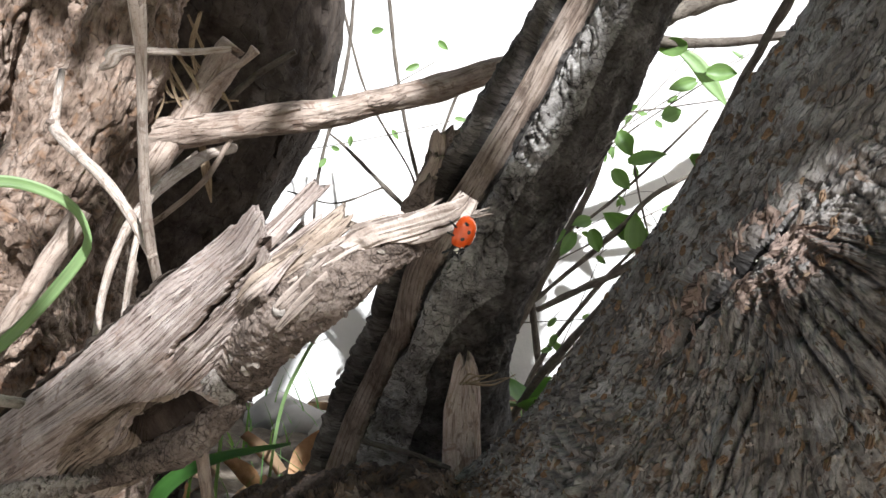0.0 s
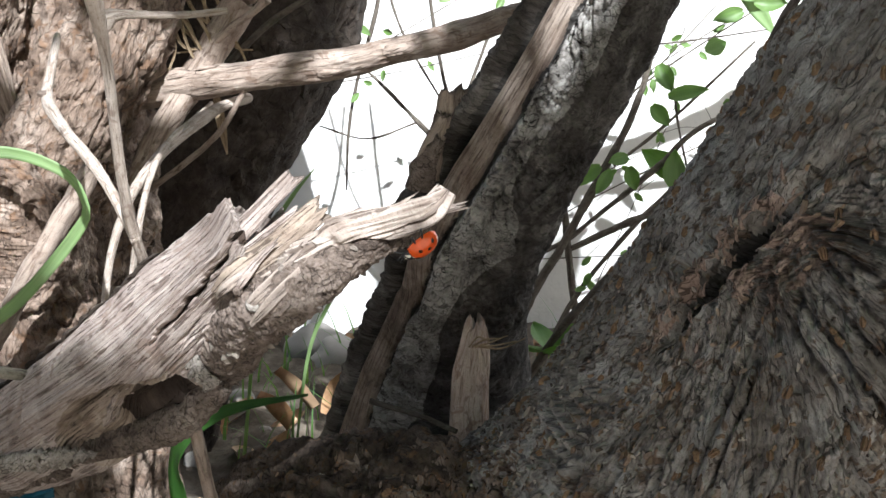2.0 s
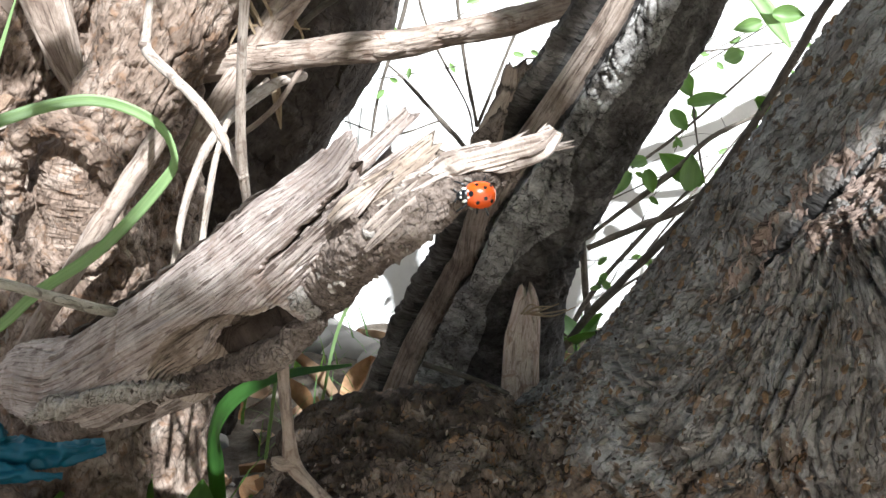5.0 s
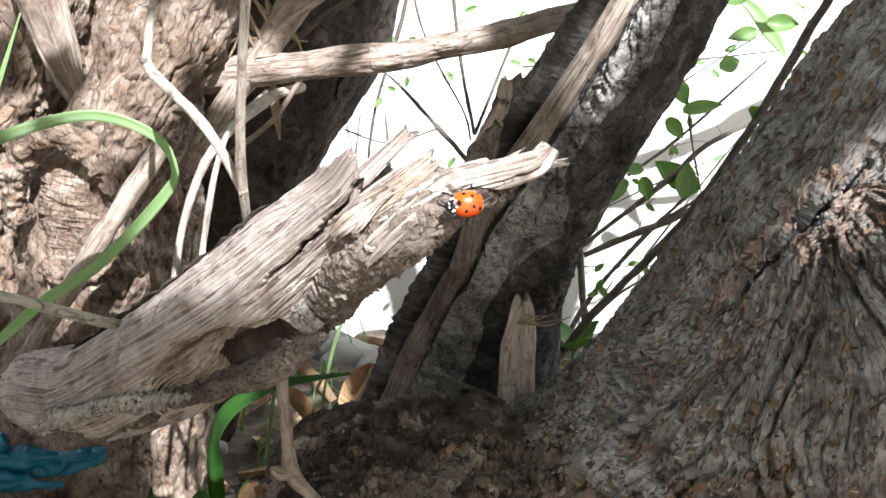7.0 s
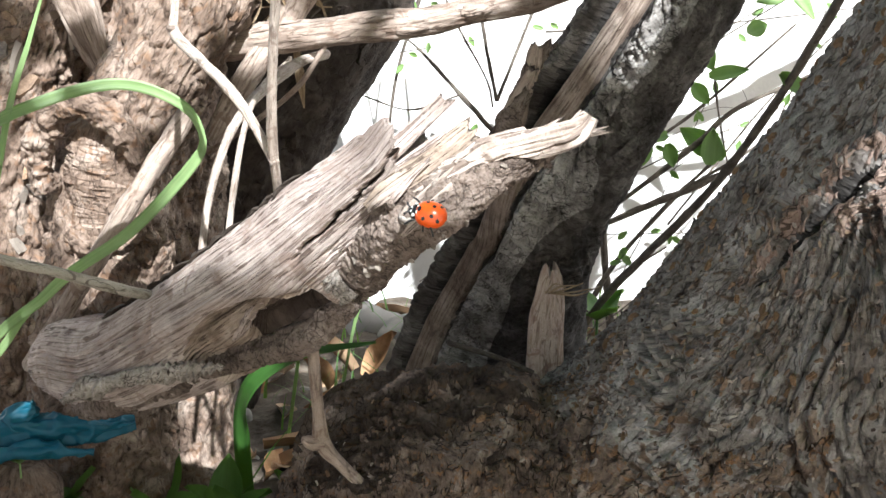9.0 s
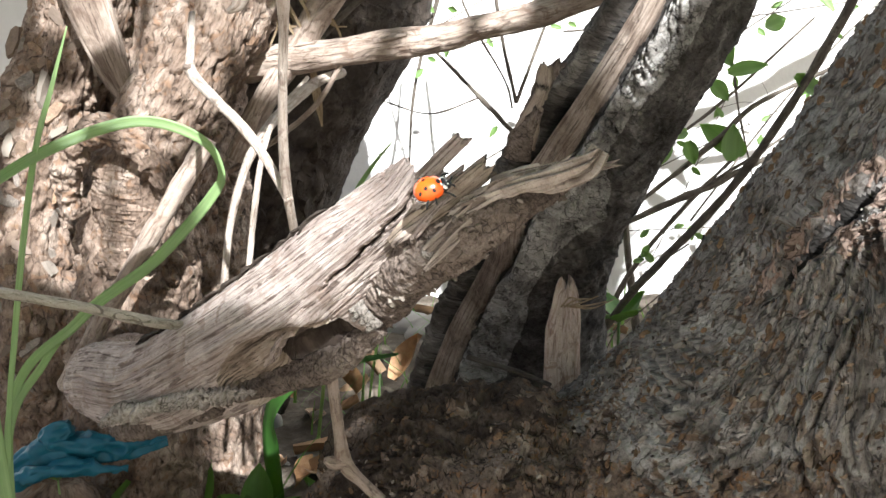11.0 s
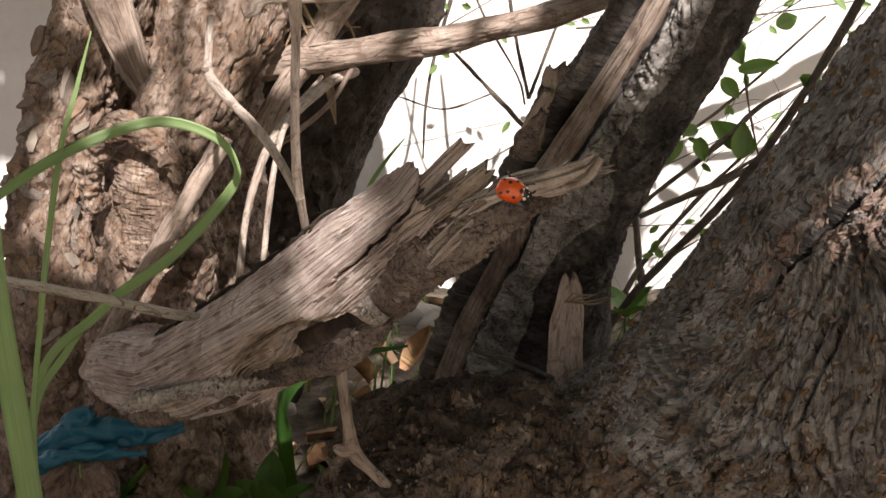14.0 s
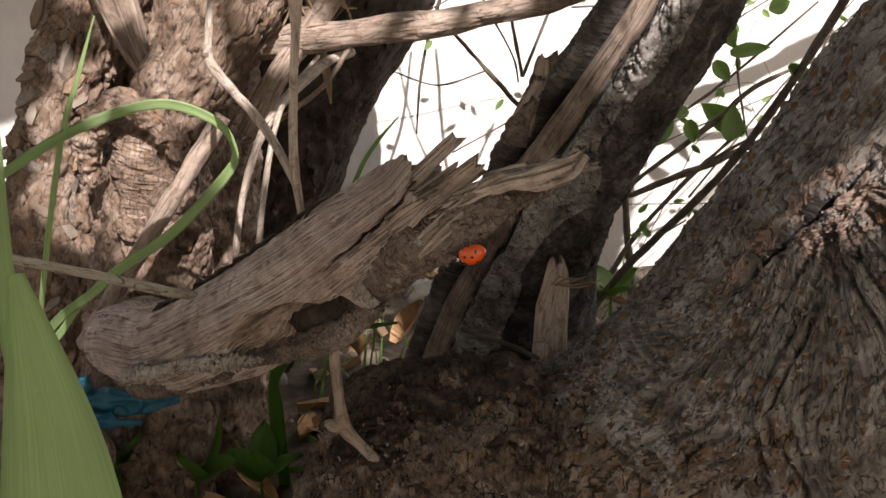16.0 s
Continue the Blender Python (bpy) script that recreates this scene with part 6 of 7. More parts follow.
    for k, (x, y, z, sc) in enumerate([(-0.147, 0.365, 0.118, 1.0), (-0.120, 0.39, 0.10, 1.2), (-0.165, 0.36, 0.11, 0.8), (-0.09, 0.40, 0.095, 1.1), (-0.06, 0.42, 0.09, 1.0), (-0.18, 0.34, 0.10, 0.9), (0.092, 0.50, 0.166, 1.0)]):
        w = thing("weed", "low green weed with broad leaves on soil", "weed", group="weeds")
        for q in range(4):
            part("leaf", broad[q % 2], None, w, m=pose(x, y, z, rng.uniform(15, 60), rng.uniform(-20, 20), q * 90 + rng.uniform(-30, 30)) @ Matrix.Diagonal((sc * 0.8,) * 3 + (1,)))
        part("stem", twig_mesh([(x, y, GROUND - 0.01, 0.001), (x, y, z + 0.002, 0.0008)], 8, 8, 0.1, k * 1.0), M_GRASSD, w)
    sp = thing("seedling", "tiny pale green seedling on a stump", "seedling")
    for q in range(4):
        part("leaf", small[q % 3], None, sp, m=pose(-0.150, 0.335, 0.151, 35, 0, q * 90 + 20) @ Matrix.Diagonal((0.7, 0.7, 0.7, 1)))
    part("stem", twig_mesh([(-0.150, 0.335, 0.140, 0.0005), (-0.150, 0.335, 0.152, 0.0004)], 8, 8, 0.1), M_GRASS, sp)
    return near


# ---- litter ----
def build_litter():
    rng = random.Random(50)
    dry = [leaf_mesh(0.03 + 0.006 * k, 0.016 + 0.003 * (k % 3), 60 + k, 0.35) for k in range(4)]
    for me in dry:
        me.materials.append(M_DRYLEAF)
    for k in range(46):
        x, y = rng.uniform(-0.30, 0.14), rng.uniform(0.38, 0.80)
        tagged(part("dry_leaf", dry[k % 4], None, m=pose(x, y, GROUND + 0.004, rng.uniform(-25, 25), rng.uniform(-25, 25), rng.uniform(0, 360))), "curled dry brown leaf lying on the soil", "leaf", group="dry leaves")
    for x, y, z in ((-0.058, 0.60, 0.098), (-0.045, 0.60, 0.094), (-0.07, 0.58, 0.092)):
        tagged(part("dry_leaf", dry[1], None, m=pose(x, y, z, 60, 10, rng.uniform(0, 360))), "curled dry orange-brown leaf lying on the soil", "leaf", group="dry leaves")
    stones = []
    for k in range(3):
        bm = bmesh.new()
        bmesh.ops.create_icosphere(bm, subdivisions=3, radius=0.012)
        for q in bm.verts:
            q.co *= 1 + 0.35 * noise.noise(q.co * 90 + Vector((k * 9, 0, 0)))
            q.co.z *= 0.6
        me = bpy.data.meshes.new("stone")
        bm.to_mesh(me)
        bm.free()
        me.polygons.foreach_set("use_smooth", [True] * len(me.polygons))
        me.materials.append(M_STONE)
        stones.append(me)
    for k in range(34):
        sc = rng.uniform(0.25, 0.9) if k > 3 else 2.2
        x, y = (rng.uniform(-0.30, 0.14), rng.uniform(0.40, 0.80)) if k > 3 else ((-0.03, -0.06, 0.01, -0.09)[k], 0.74 + 0.02 * k)
        tagged(part("stone", stones[k % 3], None, m=pose(x, y, GROUND + 0.002 * sc, 0, 0, rng.uniform(0, 360)) @ Matrix.Diagonal((sc, sc, sc, 1))), "small pale stone lying on the soil", "stone", group="stones")
    # stump piece that carries the blue scrap
    st = thing("wood_stump", "short rough brown stump end beside the trunk", "stump")

    def sh(a, s, f, r):
        return 0.0022 * fbm(stretched(f, 0.012, 0.018), 4)
    v, f, _, _ = tube_grid([(-0.172, 0.350, 0.05, 0.016), (-0.165, 0.348, 0.10, 0.0165), (-0.157, 0.343, 0.138, 0.0155), (-0.154, 0.342, 0.149, 0.008)], 90, 70, sh)
    part("wood", grid_mesh("wood", v, f), M_LBARK, st)
    # blue scrap, a crumpled rubbery rag
    bl = thing("blue_rag", "crumpled blue rubbery rag on a stump", "rag")
    for k, rows in enumerate([
            [(-0.168, 0.332, 0.153, 0.002), (-0.160, 0.333, 0.160, 0.0048), (-0.148, 0.334, 0.165, 0.0062), (-0.134, 0.336, 0.165, 0.0052), (-0.120, 0.34, 0.164, 0.0038), (-0.108, 0.345, 0.165, 0.0015)],
            [(-0.153, 0.334, 0.164, 0.004), (-0.147, 0.334, 0.172, 0.0046), (-0.142, 0.335, 0.1745, 0.002)],
            [(-0.166, 0.326, 0.1515, 0.002), (-0.152, 0.324, 0.160, 0.0026), (-0.136, 0.327, 0.161, 0.0024), (-0.120, 0.333, 0.157, 0.001)]]):
        def crumple(a, s, f, r, k=k):
            return 0.0016 * (1 - 2 * np.abs(fbm(stretched(f, 0.006, 0.011, k * 5.0), 3)))
        v, f, _, _ = tube_grid(rows, 120, 70, crumple)
        part(("body", "knot", "fold")[k], grid_mesh("rag", v, f), M_BLUE, bl)


# ---- unseen crown overhead, added to shade the place ----
# spots kept sunlit: crown leaves in their sun path are left out
LIT = [((-0.060, 0.60, 0.100), 0.012), ((-0.135, 0.385, 0.372), 0.014), ((-0.100, 0.380, 0.375), 0.012), ((-0.046, 0.242, 0.262), 0.006), ((-0.03, 0.232, 0.27), 0.010), ((-0.018, 0.2235, 0.277), 0.013), ((-0.008, 0.2145, 0.2805), 0.014), ((0.004, 0.209, 0.284), 0.012), ((0.014, 0.207, 0.287), 0.007), ((0.023, 0.206, 0.2875), 0.005), ((0.032, 0.206, 0.289), 0.005),
       ((0.041, 0.2065, 0.2915), 0.005), ((0.006, 0.206, 0.2735), 0.004), ((-0.002, 0.213, 0.2660), 0.003), ((0.016, 0.204, 0.2770), 0.002), ((-0.0165, 0.195, 0.33), 0.016), ((-0.0205, 0.209, 0.315), 0.012), ((-0.0255, 0.226, 0.29), 0.008), ((-0.062, 0.272, 0.312), 0.012), ((-0.045, 0.248, 0.3), 0.009), ((-0.1256, 0.3615, 0.2636), 0.015),
       ((-0.1256, 0.3615, 0.247), 0.012), ((-0.1159, 0.3615, 0.2373), 0.005), ((-0.1548, 0.3741, 0.3005), 0.012), ((-0.1723, 0.3839, 0.2811), 0.011), ((-0.1062, 0.3673, 0.3005), 0.013), ((-0.0964, 0.3693, 0.3151), 0.015), ((-0.1256, 0.379, 0.3442), 0.017),
       ((-0.111, 0.379, 0.354), 0.015), ((-0.145, 0.379, 0.3588), 0.013), ((-0.0964, 0.3741, 0.2383), 0.009), ((-0.1625, 0.3809, 0.247), 0.012), ((-0.1839, 0.3887, 0.2373), 0.005), ((-0.085, 0.396, 0.31), 0.009), ((-0.058, 0.392, 0.3145), 0.009),
       ((-0.032, 0.3915, 0.317), 0.009), ((-0.012, 0.393, 0.32), 0.008), ((0.012, 0.3945, 0.324), 0.008), ((0.032, 0.395, 0.328), 0.006), ((-0.0515, 0.3163, 0.2996), 0.007), ((-0.0566, 0.3163, 0.2792), 0.006), ((0.1015, 0.2407, 0.2667), -0.0005),
       ((0.1057, 0.238, 0.2708), 0.001), ((0.1095, 0.2343, 0.275), 0.001), ((0.1135, 0.2316, 0.2788), 0.001), ((0.1175, 0.2305, 0.2825), 0.0015), ((0.1211, 0.2295, 0.2845), 0.0015), ((0.1175, 0.224, 0.2725), 0.0005), ((0.1215, 0.2215, 0.2765), 0.001),
       ((0.1105, 0.229, 0.2645), -0.0015), ((0.1365, 0.2125, 0.2695), -0.001), ((0.1325, 0.2085, 0.2555), -0.003), ((0.123, 0.2105, 0.2425), -0.004), ((-0.09, 0.27, 0.297), -0.002), ((-0.12, 0.255, 0.285), -0.001), ((-0.07, 0.275, 0.295), -0.001),
       ((-0.095, 0.2, 0.295), 0.003), ((-0.11, 0.26, 0.275), -0.003), ((-0.1, 0.26, 0.305), 0.002), ((0.1145, 0.2075, 0.2175), -0.005), ((0.0895, 0.2225, 0.2075), -0.0055), ((0.1045, 0.2125, 0.1975), -0.005), ((0.076, 0.322, 0.321), 0.004),
       ((0.068, 0.322, 0.306), 0.004), ((0.084, 0.324, 0.336), 0.004), ((0.0895, 0.3265, 0.3275), -0.003), ((0.049, 0.328, 0.306), -0.003)]


def small_leaf(length, width):
    """A leaf of a few faces for the crown, along +y."""
    v = [(0, 0, 0), (-0.42 * width, 0.35 * length, 0.1 * width), (0, 0.4 * length, -0.05 * length), (0.42 * width, 0.35 * length, 0.1 * width), (-0.36 * width, 0.7 * length, 0.05 * width), (0, 0.72 * length, -0.1 * length), (0.36 * width, 0.7 * length, 0.05 * width), (0, length, -0.15 * length)]
    return [Vector(q) for q in v], [(0, 2, 1), (0, 3, 2), (1, 2, 5, 4), (2, 3, 6, 5), (4, 5, 7), (5, 6, 7)]


def scatter_leaves(places, rng, lo=0.6, hi=1.15, size=0.024):
    bv, bf = small_leaf(size, size * 0.62)
    gv, gf, gl = [], [], []
    for p in places:
        m = seat(p, SUN + Vector((rng.uniform(-0.7, 0.7), rng.uniform(-0.7, 0.7), rng.uniform(-0.5, 0.7))), (rng.uniform(-1, 1), rng.uniform(-1, 1), rng.uniform(-1, 0.3)))
        sc = rng.uniform(lo, hi)
        off = m @ Vector((0, -0.5 * size * sc, 0)) - p
        s0 = len(gv)
        gv += [tuple(m @ (q * sc) + off) for q in bv]
        gl += [(q.x, q.z, q.y) for q in bv]
        gf += [tuple(s0 + i for i in q) for q in bf]
    return raw_mesh("shade_foliage", gv, gf, gl)


def build_crown(cr):
    # limbs and leaves out of view, added only to cast shade
    part("limb", twig_mesh([(0.30, 0.29, 0.52, 0.02), (0.36, 0.20, 0.70, 0.018), (0.40, 0.05, 0.82, 0.014), (0.36, -0.16, 0.90, 0.010), (0.26, -0.34, 0.92, 0.006)], 24, 60, 0.1), M_RBARK, cr)
    part("limb", twig_mesh([(0.17, 0.35, 0.50, 0.018), (0.18, 0.24, 0.68, 0.014), (0.20, 0.06, 0.82, 0.010), (0.215, -0.14, 0.868, 0.007), (0.20, -0.32, 0.88, 0.004)], 24, 60, 0.1), M_RBARK, cr)
    rng = random.Random(3)
    u = SUN.cross(Vector((0, 0, 1))).normalized()
    w = SUN.cross(u)
    lit = [(Vector(p).dot(u), Vector(p).dot(w), r + 0.0085) for p, r in LIT]
    places = []

    def put(p):
        a, b = p.dot(u), p.dot(w)
        if p.z > 0.50 and not any((a - x) ** 2 + (b - y) ** 2 < r * r for x, y, r in lit):
            places.append(p)
    for k in range(15500):
        z0 = rng.uniform(0.06, 0.36)
        x0 = rng.uniform(-0.32, 0.36)
        put(Vector((x0, rng.uniform(0.10, 0.70 if z0 < 0.2 else 0.56 if x0 < -0.10 else 0.50), z0)) + SUN * rng.uniform(0.62, 1.05))
    # extra leaves that darken the crotch, the back trunk and the wall's left
    for k in range(260):
        put(Vector((rng.uniform(-0.04, 0.06), rng.uniform(0.275, 0.31), rng.uniform(0.14, 0.21))) + SUN * rng.uniform(0.62, 0.95))
    for k in range(1800):
        put(Vector((rng.uniform(-0.22, -0.01), 0.53, rng.uniform(0.20, 0.50))) + SUN * rng.uniform(0.62, 1.05))
    for k in range(2700):
        places.append(Vector((rng.uniform(-0.68, -0.40), 0.86, rng.uniform(0.22, 0.56))) + SUN * rng.uniform(0.7, 1.0))
    tagged(part("shade_foliage", scatter_leaves(places, rng), M_LEAF, cr), kind="stuff")


PIVOT = Vector((0.215, -0.14, 0.835))


def build_shoot():
    """An unseen shoot hung from the crown, added to sway moving shade over the spur."""
    sh = thing("shade_shoot", "unseen leafy shoot added to shade the branch end", "shoot")
    rng = random.Random(8)
    along = Vector((0.8, -0.35, 0.48)).normalized()
    along = (along - along.dot(SUN) * SUN).normalized()
    side = SUN.cross(along)
    mid = Vector((0.03, 0.19, 0.287)) + along * 0.026 + SUN * 0.56
    places = [mid + along * rng.uniform(-0.019, 0.062) + side * rng.uniform(-0.042, 0.018) + SUN * rng.uniform(-0.01, 0.01) - PIVOT for k in range(430)]
    part("shade_foliage", scatter_leaves(places, rng, 0.5, 0.9), M_LEAF, sh)
    part("stem", twig_mesh([(0, 0, 0.03, 0.004), (*((mid - PIVOT) * 0.5), 0.003), (*(mid - PIVOT), 0.0015)], 10, 30, 0.1), M_GTWIG, sh)
    sh.matrix_basis = Matrix.Translation(PIVOT)
    return sh


LOW_TIP = Vector((-0.0137, 0.220, 0.272)) + SUN * 0.56
LOW_PIVOT = LOW_TIP + Vector((-0.03, 0, 0.35))


def build_low_shoot():
    """A second unseen shoot, added to bring shade over the broken branch towards the end."""
    sh = thing("shade_shoot", "unseen leafy shoot added to shade the broken branch", "shoot")
    rng = random.Random(18)
    along = (Vector((1, 0, 0)) - SUN.x * SUN).normalized()
    side = SUN.cross(along)
    places = [LOW_TIP + along * rng.uniform(-0.090, -0.008) + side * rng.uniform(-0.036, 0.036) + SUN * rng.uniform(-0.01, 0.01) - LOW_PIVOT for k in range(430)]
    part("shade_foliage", scatter_leaves(places, rng, 0.5, 0.9), M_LEAF, sh)
    mid = LOW_TIP - along * 0.045 - LOW_PIVOT
    part("stem", twig_mesh([(0, 0, 0.03, 0.004), (*(mid * 0.5), 0.003), (*mid, 0.0015)], 10, 30, 0.1), M_GTWIG, sh)
    sh.matrix_basis = Matrix.Translation(LOW_PIVOT)
    return sh


# ---- the ladybird ----
BUG = 1.0


def dome(name, lo, hi, a=0.0027, b=0.0033, h=0.0025, grow=1.0, y0=-1.0, y1=1.0, nu=18, nv=22, z0=0.0):
    """A piece of an egg-shaped shell between two side angles (degrees from the right edge over the top to the left)."""
    v, f = [], []
    for i in range(nv + 1):
        y = y0 + (y1 - y0) * i / nv
        rad = math.sqrt(max(0.0, 1 - min(1, abs(y)) ** 2.3))
        for j in range(nu + 1):
            q = radians(lo + (hi - lo) * j / nu)
            v.append((a * grow * rad * math.cos(q), b * grow * y, z0 + h * grow * rad * (math.sin(q) ** 0.9 if math.sin(q) > 0 else 0)))
    for i in range(nv):
        for j in range(nu):
            q = i * (nu + 1) + j
            f.append((q, q + 1, q + nu + 2, q + nu + 1))
    return raw_mesh(name, v, f)


def shell_spot(x, y, rx, ry, a=0.0027, b=0.0033, h=0.0025, lift=1.018, n=14):
    """A round mark that follows the wing case."""
    v, f = [], []
    for ring in (1.0, 0.5):
        for k in range(n):
            q = 2 * math.pi * k / n
            px, py = x + rx * ring * math.cos(q), y + ry * ring * math.sin(q)
            v.append((px, py))
    v.append((x, y))
    out = []
    for px, py in v:
        rad = math.sqrt(max(0.02, 1 - min(1, abs(py / b)) ** 2.3))
        c = max(-1, min(1, px / (a * rad)))
        s = math.sqrt(1 - c * c)
        out.append((px * lift, py * lift, h * rad * s ** 0.9 * lift))
    for k in range(n):
        q = (k + 1) % n
        f += [(k, q, n + q, n + k), (n + k, n + q, 2 * n)]
    return raw_mesh("spot", out, f)


def build_bug():
    bug = thing("ladybird", "orange-red seven-spot ladybird crawling on the broken branch", "ladybird")
    lift = Matrix.Translation((0, -0.0006, 0.0007))
    left = part("wing_case", dome("wing_case", 89.3, 184), M_RED, bug, m=lift)
    right = part("wing_case", dome("wing_case", -4, 90.7), M_RED, bug, m=lift)
    for sgn, case in ((-1, left), (1, right)):
        for x, y, rx, ry in ((0.00175, 0.0009, 0.00032, 0.00036), (0.00105, -0.0006, 0.00036, 0.00038), (0.00150, -0.0019, 0.00033, 0.00033)):
            part("spot", shell_spot(sgn * x, y, rx, ry), M_BLACK, case, "black spot")
        part("spot", shell_spot(sgn * 0.00062, 0.00258, 0.00025, 0.00020), M_WHITE, case, "whitish patch")
    part("spot", shell_spot(0, 0.0021, 0.00055, 0.00042, lift=1.024), M_BLACK, bug, "black spot at the shoulder seam", m=lift)
    part("belly", dome("belly", -6, 186, 0.0025, 0.0031, 0.0008), M_BLACK, bug, m=Matrix.Translation((0, -0.0006, 0.0005)))
    part("underside", dome("underside", -6, 186, 0.0024, 0.0030, 0.0006), M_BLACK, bug, m=Matrix.Translation((0, -0.0006, 0.0008)) @ pose(0, 0, 0, 0, 180, 0))
    pm = Matrix.Translation((0, 0.0023, 0.0008))
    pro = part("pronotum", dome("pronotum", -5, 185, 0.0017, 0.0010, 0.00135), M_BLACK, bug, m=pm)
    for sgn in (-1, 1):
        part("patch", shell_spot(sgn * 0.00118, 0.0003, 0.00027, 0.0004, 0.0017, 0.0010, 0.00135, 1.03), M_WHITE, pro, "white corner patch")
    head = part("head", dome("head", -5, 185, 0.0010, 0.0008, 0.0009), M_BLACK, bug, m=Matrix.Translation((0, 0.0032, 0.0006)))
    part("jaw", dome("jaw", -5, 185, 0.0008, 0.0006, 0.0005), M_BLACK, bug, m=Matrix.Translation((0, 0.0035, 0.0008)) @ pose(0, 0, 0, 0, 180, 0))
    for sgn in (-1, 1):
        part("mark", shell_spot(sgn * 0.00042, 0.0001, 0.00016, 0.00018, 0.0010, 0.0008, 0.0009, 1.05), M_WHITE, head, "white mark")
        part("antenna", twig_mesh([(sgn * 0.0005, 0.0006, 0.0003, 0.00008), (sgn * 0.0009, 0.0011, 0.0004, 0.00007), (sgn * 0.0013, 0.0013, 0.0003, 0.00012)], 6, 12, 0.05), M_BLACK, head)
    bug.scale = (1.06, 1.06, 1.06)
    legs = []
    for k, (y, fy) in enumerate(((0.0016, 0.0016), (0.0004, 0.0001), (-0.0009, -0.0016))):
        for sgn in (-1, 1):
            rows = [(0, 0, 0, 0.00022), (sgn * 0.0011, fy * 0.5, 0.0002, 0.00020), (sgn * 0.0017, fy * 0.9, -0.0002, 0.00014), (sgn * 0.0022, fy * 1.2, -0.00085, 0.00009)]
            leg = part("leg", twig_mesh(rows, 8, 16, 0.05), M_BLACK, bug, m=Matrix.Translation((sgn * 0.0013, y, 0.0008)))
            legs.append((leg, Vector((sgn * 0.0013, y, 0.0008)), (k + (sgn > 0)) % 2))
    return bug, legs


BUG_ROWS = [
    (0.0, (0.0431, 0.2010, 0.2859), (-0.55, 0.3, -0.75), (0.72, -0.62, -0.3)),
    (0.5, (0.0421, 0.2010, 0.2849), (-0.6, 0.1, -0.7), (0.5, -0.7, -0.5)),
    (1.0, (0.0427, 0.2010, 0.2846), (-0.75, 0.0, -0.6), (0.45, -0.6, -0.6)),
    (1.5, (0.0416, 0.2010, 0.2842), (-0.88, -0.1, -0.4), (0.4, -0.5, -0.75)),
    (2.0, (0.0397, 0.2010, 0.2833), (-0.8, -0.1, -0.6), (0.6, -0.4, -0.7)),
    (2.5, (0.0359, 0.2010, 0.2806), (-0.75, -0.35, -0.55), (0.7, -0.45, -0.5)),
    (3.0, (0.0349, 0.2000, 0.2792), (-0.8, -0.5, -0.15), (0.65, -0.75, -0.2)),
    (3.5, (0.0329, 0.2000, 0.2796), (-0.82, -0.55, 0.05), (0.62, -0.75, -0.15)),
    (4.0, (0.0304, 0.2000, 0.2804), (-0.88, -0.42, -0.05), (0.45, -0.88, -0.05)),
    (4.5, (0.0291, 0.1995, 0.2797), (-0.95, -0.2, -0.15), (0.25, -0.9, 0.2)),
    (5.5, (0.0285, 0.1995, 0.2808), (-0.96, -0.2, 0.05), (0.2, -0.9, 0.3)),
    (7.0, (0.0273, 0.1995, 0.2817), (-0.96, -0.2, -0.12), (0.2, -0.9, 0.3)),
    (7.5, (0.0268, 0.1995, 0.2804), (-0.80, 0.25, -0.55), (-0.05, -0.9, -0.35)),
    (8.0, (0.0241, 0.1985, 0.2774), (-0.65, 0.4, -0.65), (0.0, -0.85, -0.5)),
    (8.5, (0.0171, 0.1970, 0.2736), (-0.92, -0.1, -0.3), (0.0, -0.9, 0.35)),
    (9.2, (0.0105, 0.1985, 0.2735), (-0.85, 0.0, 0.5), (-0.1, -0.85, 0.5)),
    (9.9, (0.0065, 0.1995, 0.2790), (-0.2, 0.2, 0.95), (-0.1, -0.8, 0.6)),
    (10.5, (0.0085, 0.1995, 0.2850), (0.6, 0.1, 0.75), (-0.1, -0.75, 0.65)),
    (11.0, (0.0118, 0.1995, 0.2873), (0.92, -0.05, 0.4), (-0.1, -0.75, 0.65)),
    (11.5, (0.0165, 0.1995, 0.2893), (0.75, 0.0, 0.65), (-0.1, -0.75, 0.65)),
    (12.0, (0.0187, 0.2000, 0.2918), (0.78, 0.0, 0.6), (-0.1, -0.7, 0.7)),
    (12.5, (0.0210, 0.2030, 0.2923), (0.98, -0.1, 0.05), (0.0, -0.75, 0.65)),
    (13.0, (0.0226, 0.2030, 0.2909), (0.82, -0.3, -0.5), (0.1, -0.85, 0.4)),
    (13.5, (0.0255, 0.2030, 0.2879), (0.97, -0.2, -0.05), (0.1, -0.85, 0.4)),
    (14.0, (0.0294, 0.2030, 0.2867), (0.95, -0.2, -0.2), (0.1, -0.9, 0.35)),
    (14.5, (0.0316, 0.2030, 0.2850), (0.6, -0.1, -0.8), (0.2, -0.95, 0.1)),
    (15.0, (0.0317, 0.2030, 0.2813), (-0.3, 0.3, -0.9), (0.1, -0.9, -0.3)),
    (15.5, (0.0260, 0.2030, 0.2731), (-0.6, 0.35, -0.7), (0.1, -0.85, -0.5)),
    (16.0, (0.0221, 0.2030, 0.2692), (-0.8, 0.3, -0.5), (0.1, -0.8, -0.6)),
]


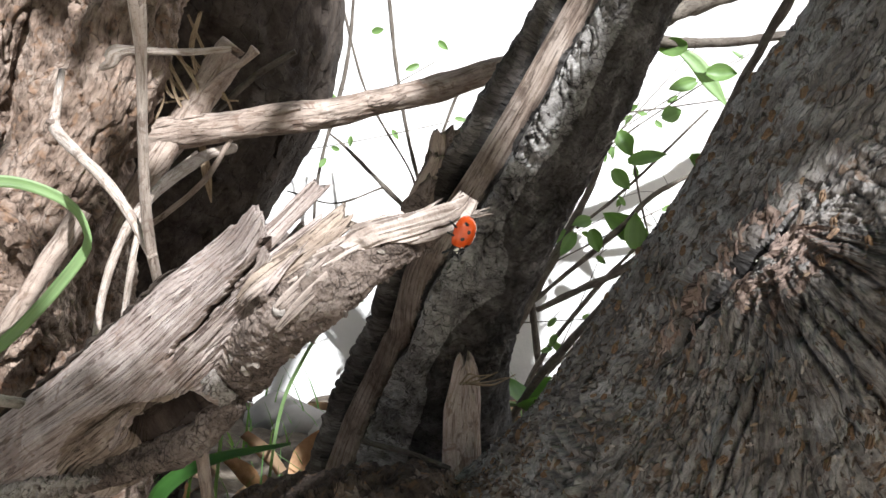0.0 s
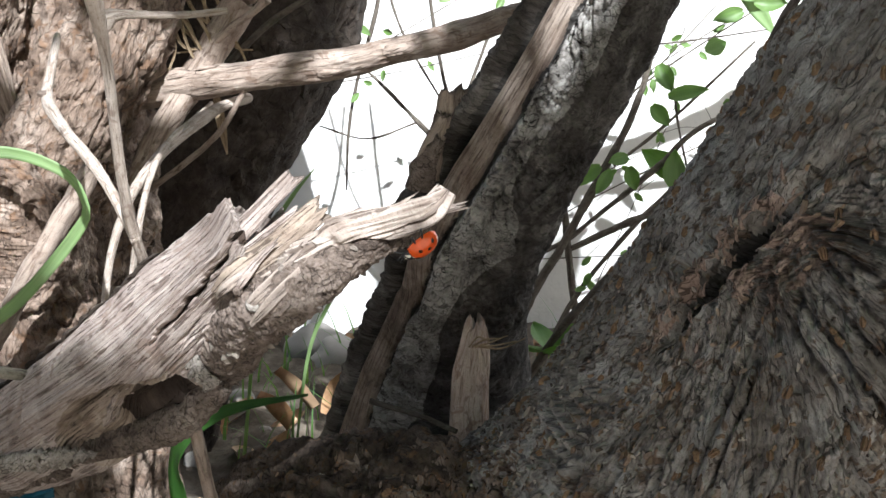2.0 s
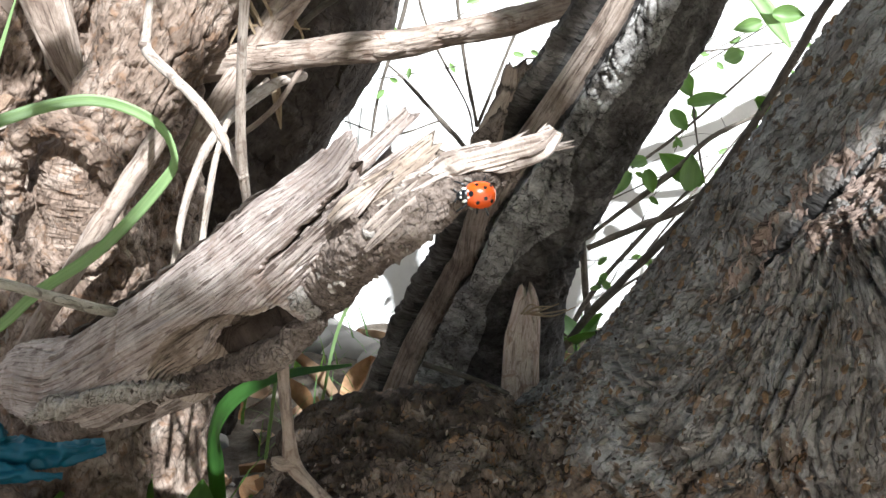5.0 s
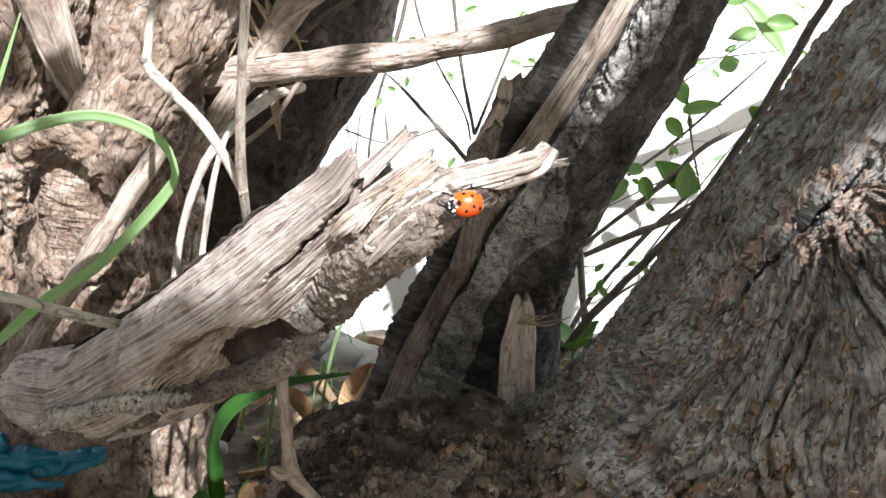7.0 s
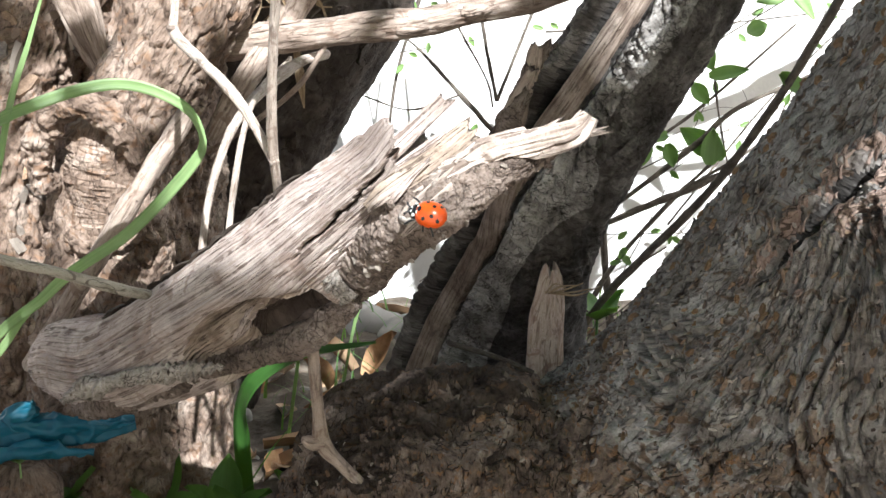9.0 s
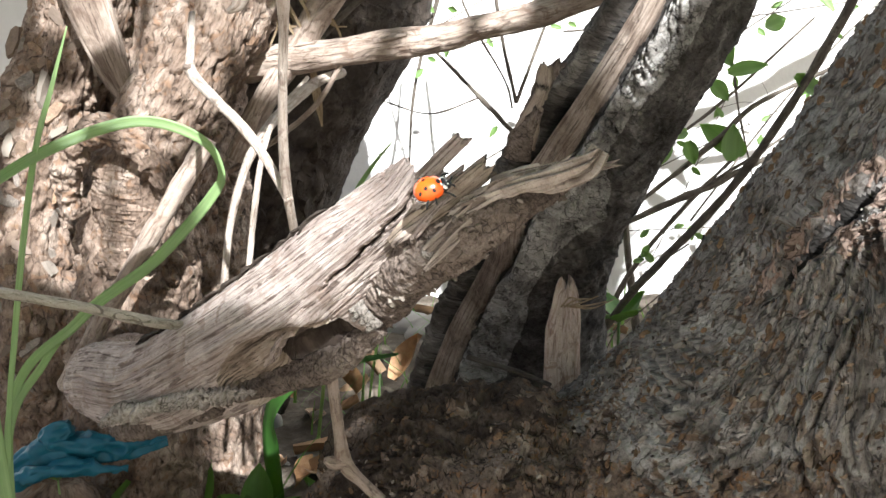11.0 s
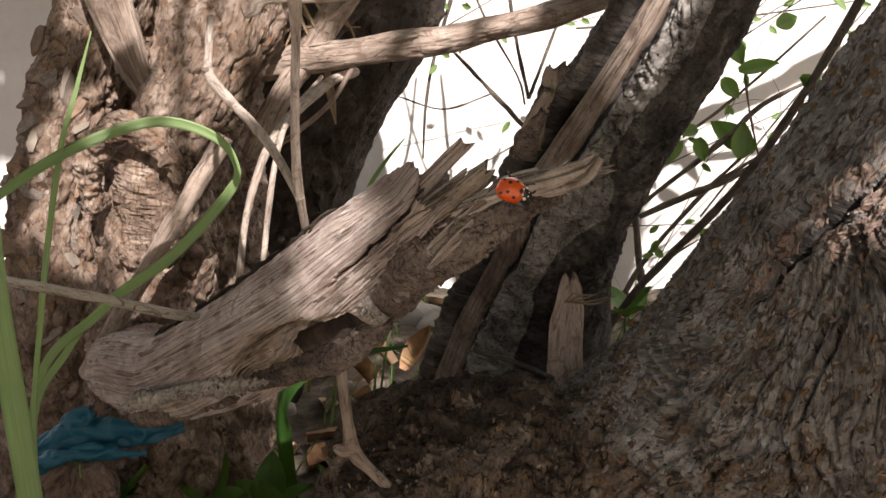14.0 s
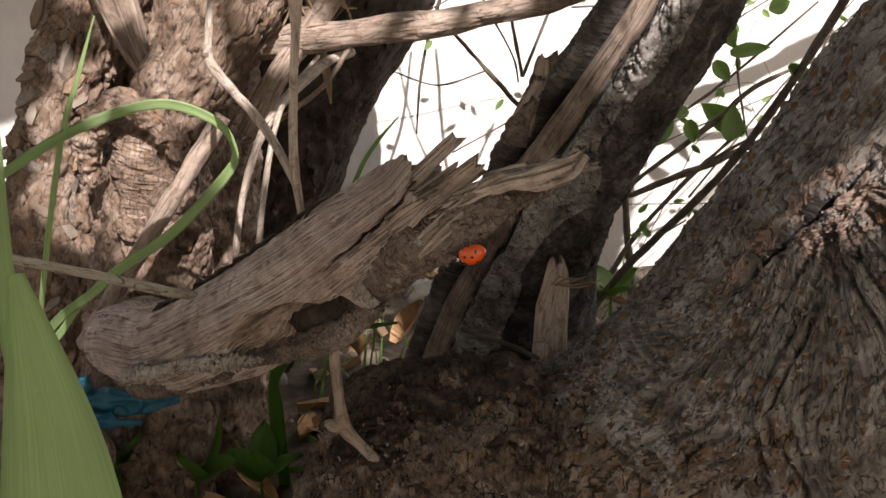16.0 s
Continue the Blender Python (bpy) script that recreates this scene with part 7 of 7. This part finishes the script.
def bug_pose(p, ahead, up):
    up = Vector(up).normalized()
    return seat(Vector(p) - up * 0.0014, up, ahead)


build_setting()
main_tree = build_main_trunk()
build_mid_limb()
stub = build_stub()
build_back_trunks()
build_sticks()
near_blade = build_green()
build_litter()
build_crown(main_tree)
shoot = build_shoot()
low_shoot = build_low_shoot()
ladybird, bug_legs = build_bug()


def motions():
    walk(ladybird, [(t, bug_pose(p, a, u)) for t, p, a, u in BUG_ROWS])
    sway = ((0, -34), (0.9, -18), (2.1, -18), (2.9, -36), (3.6, -37), (4.6, -36), (6.8, -35), (8.6, -36), (9.7, -16), (10.8, 5.5), (12.2, 6.5), (13.3, 9), (14.5, 9.5), (15.2, 12), (16, 14))
    walk(shoot, [(t, Matrix.Translation(PIVOT) @ pose(0, 0, 0, 0, q, 0)) for t, q in sway])
    swing = ((0, 19), (8.7, 18), (10.8, 6.5), (12.5, 5.0), (13.5, 2.4), (14.2, 0.4), (14.8, -2.0), (15.4, -5.0), (16, -6.0))
    walk(low_shoot, [(t, Matrix.Translation(LOW_PIVOT) @ pose(0, 0, 0, 0, q, 0)) for t, q in swing])
    blade_at = ((0, -0.034), (12.3, -0.034), (12.5, -0.030), (12.6, -0.021), (12.9, -0.026), (13.3, -0.034), (13.6, -0.021), (13.9, -0.034), (15.6, -0.034), (15.8, -0.022), (15.9, -0.0155), (16, -0.0118))
    # the broken branch is bent aside a little later on
    foot = Vector((-0.123, 0.345, 0.195))
    bend = ((0, 0.0), (4.7, 0.0), (6.8, 0.34), (8.7, 0.34), (10.8, 1.6), (16, 1.6))
    walk(stub, [(t, Matrix.Translation(foot) @ pose(0, 0, 0, 0, 0, q) @ Matrix.Translation(-foot)) for t, q in bend])
    walk(near_blade, [(t, Matrix.Translation((x, 0.085, 0))) for t, x in blade_at])
    for leg, at, phase in bug_legs:
        rows = []
        for k in range(65):
            rows.append((k * 0.25, Matrix.Translation(at) @ pose(0, 0, 0, 0, 0, (14 if (k + phase) % 2 else -14))))
        walk(leg, rows)


motions()
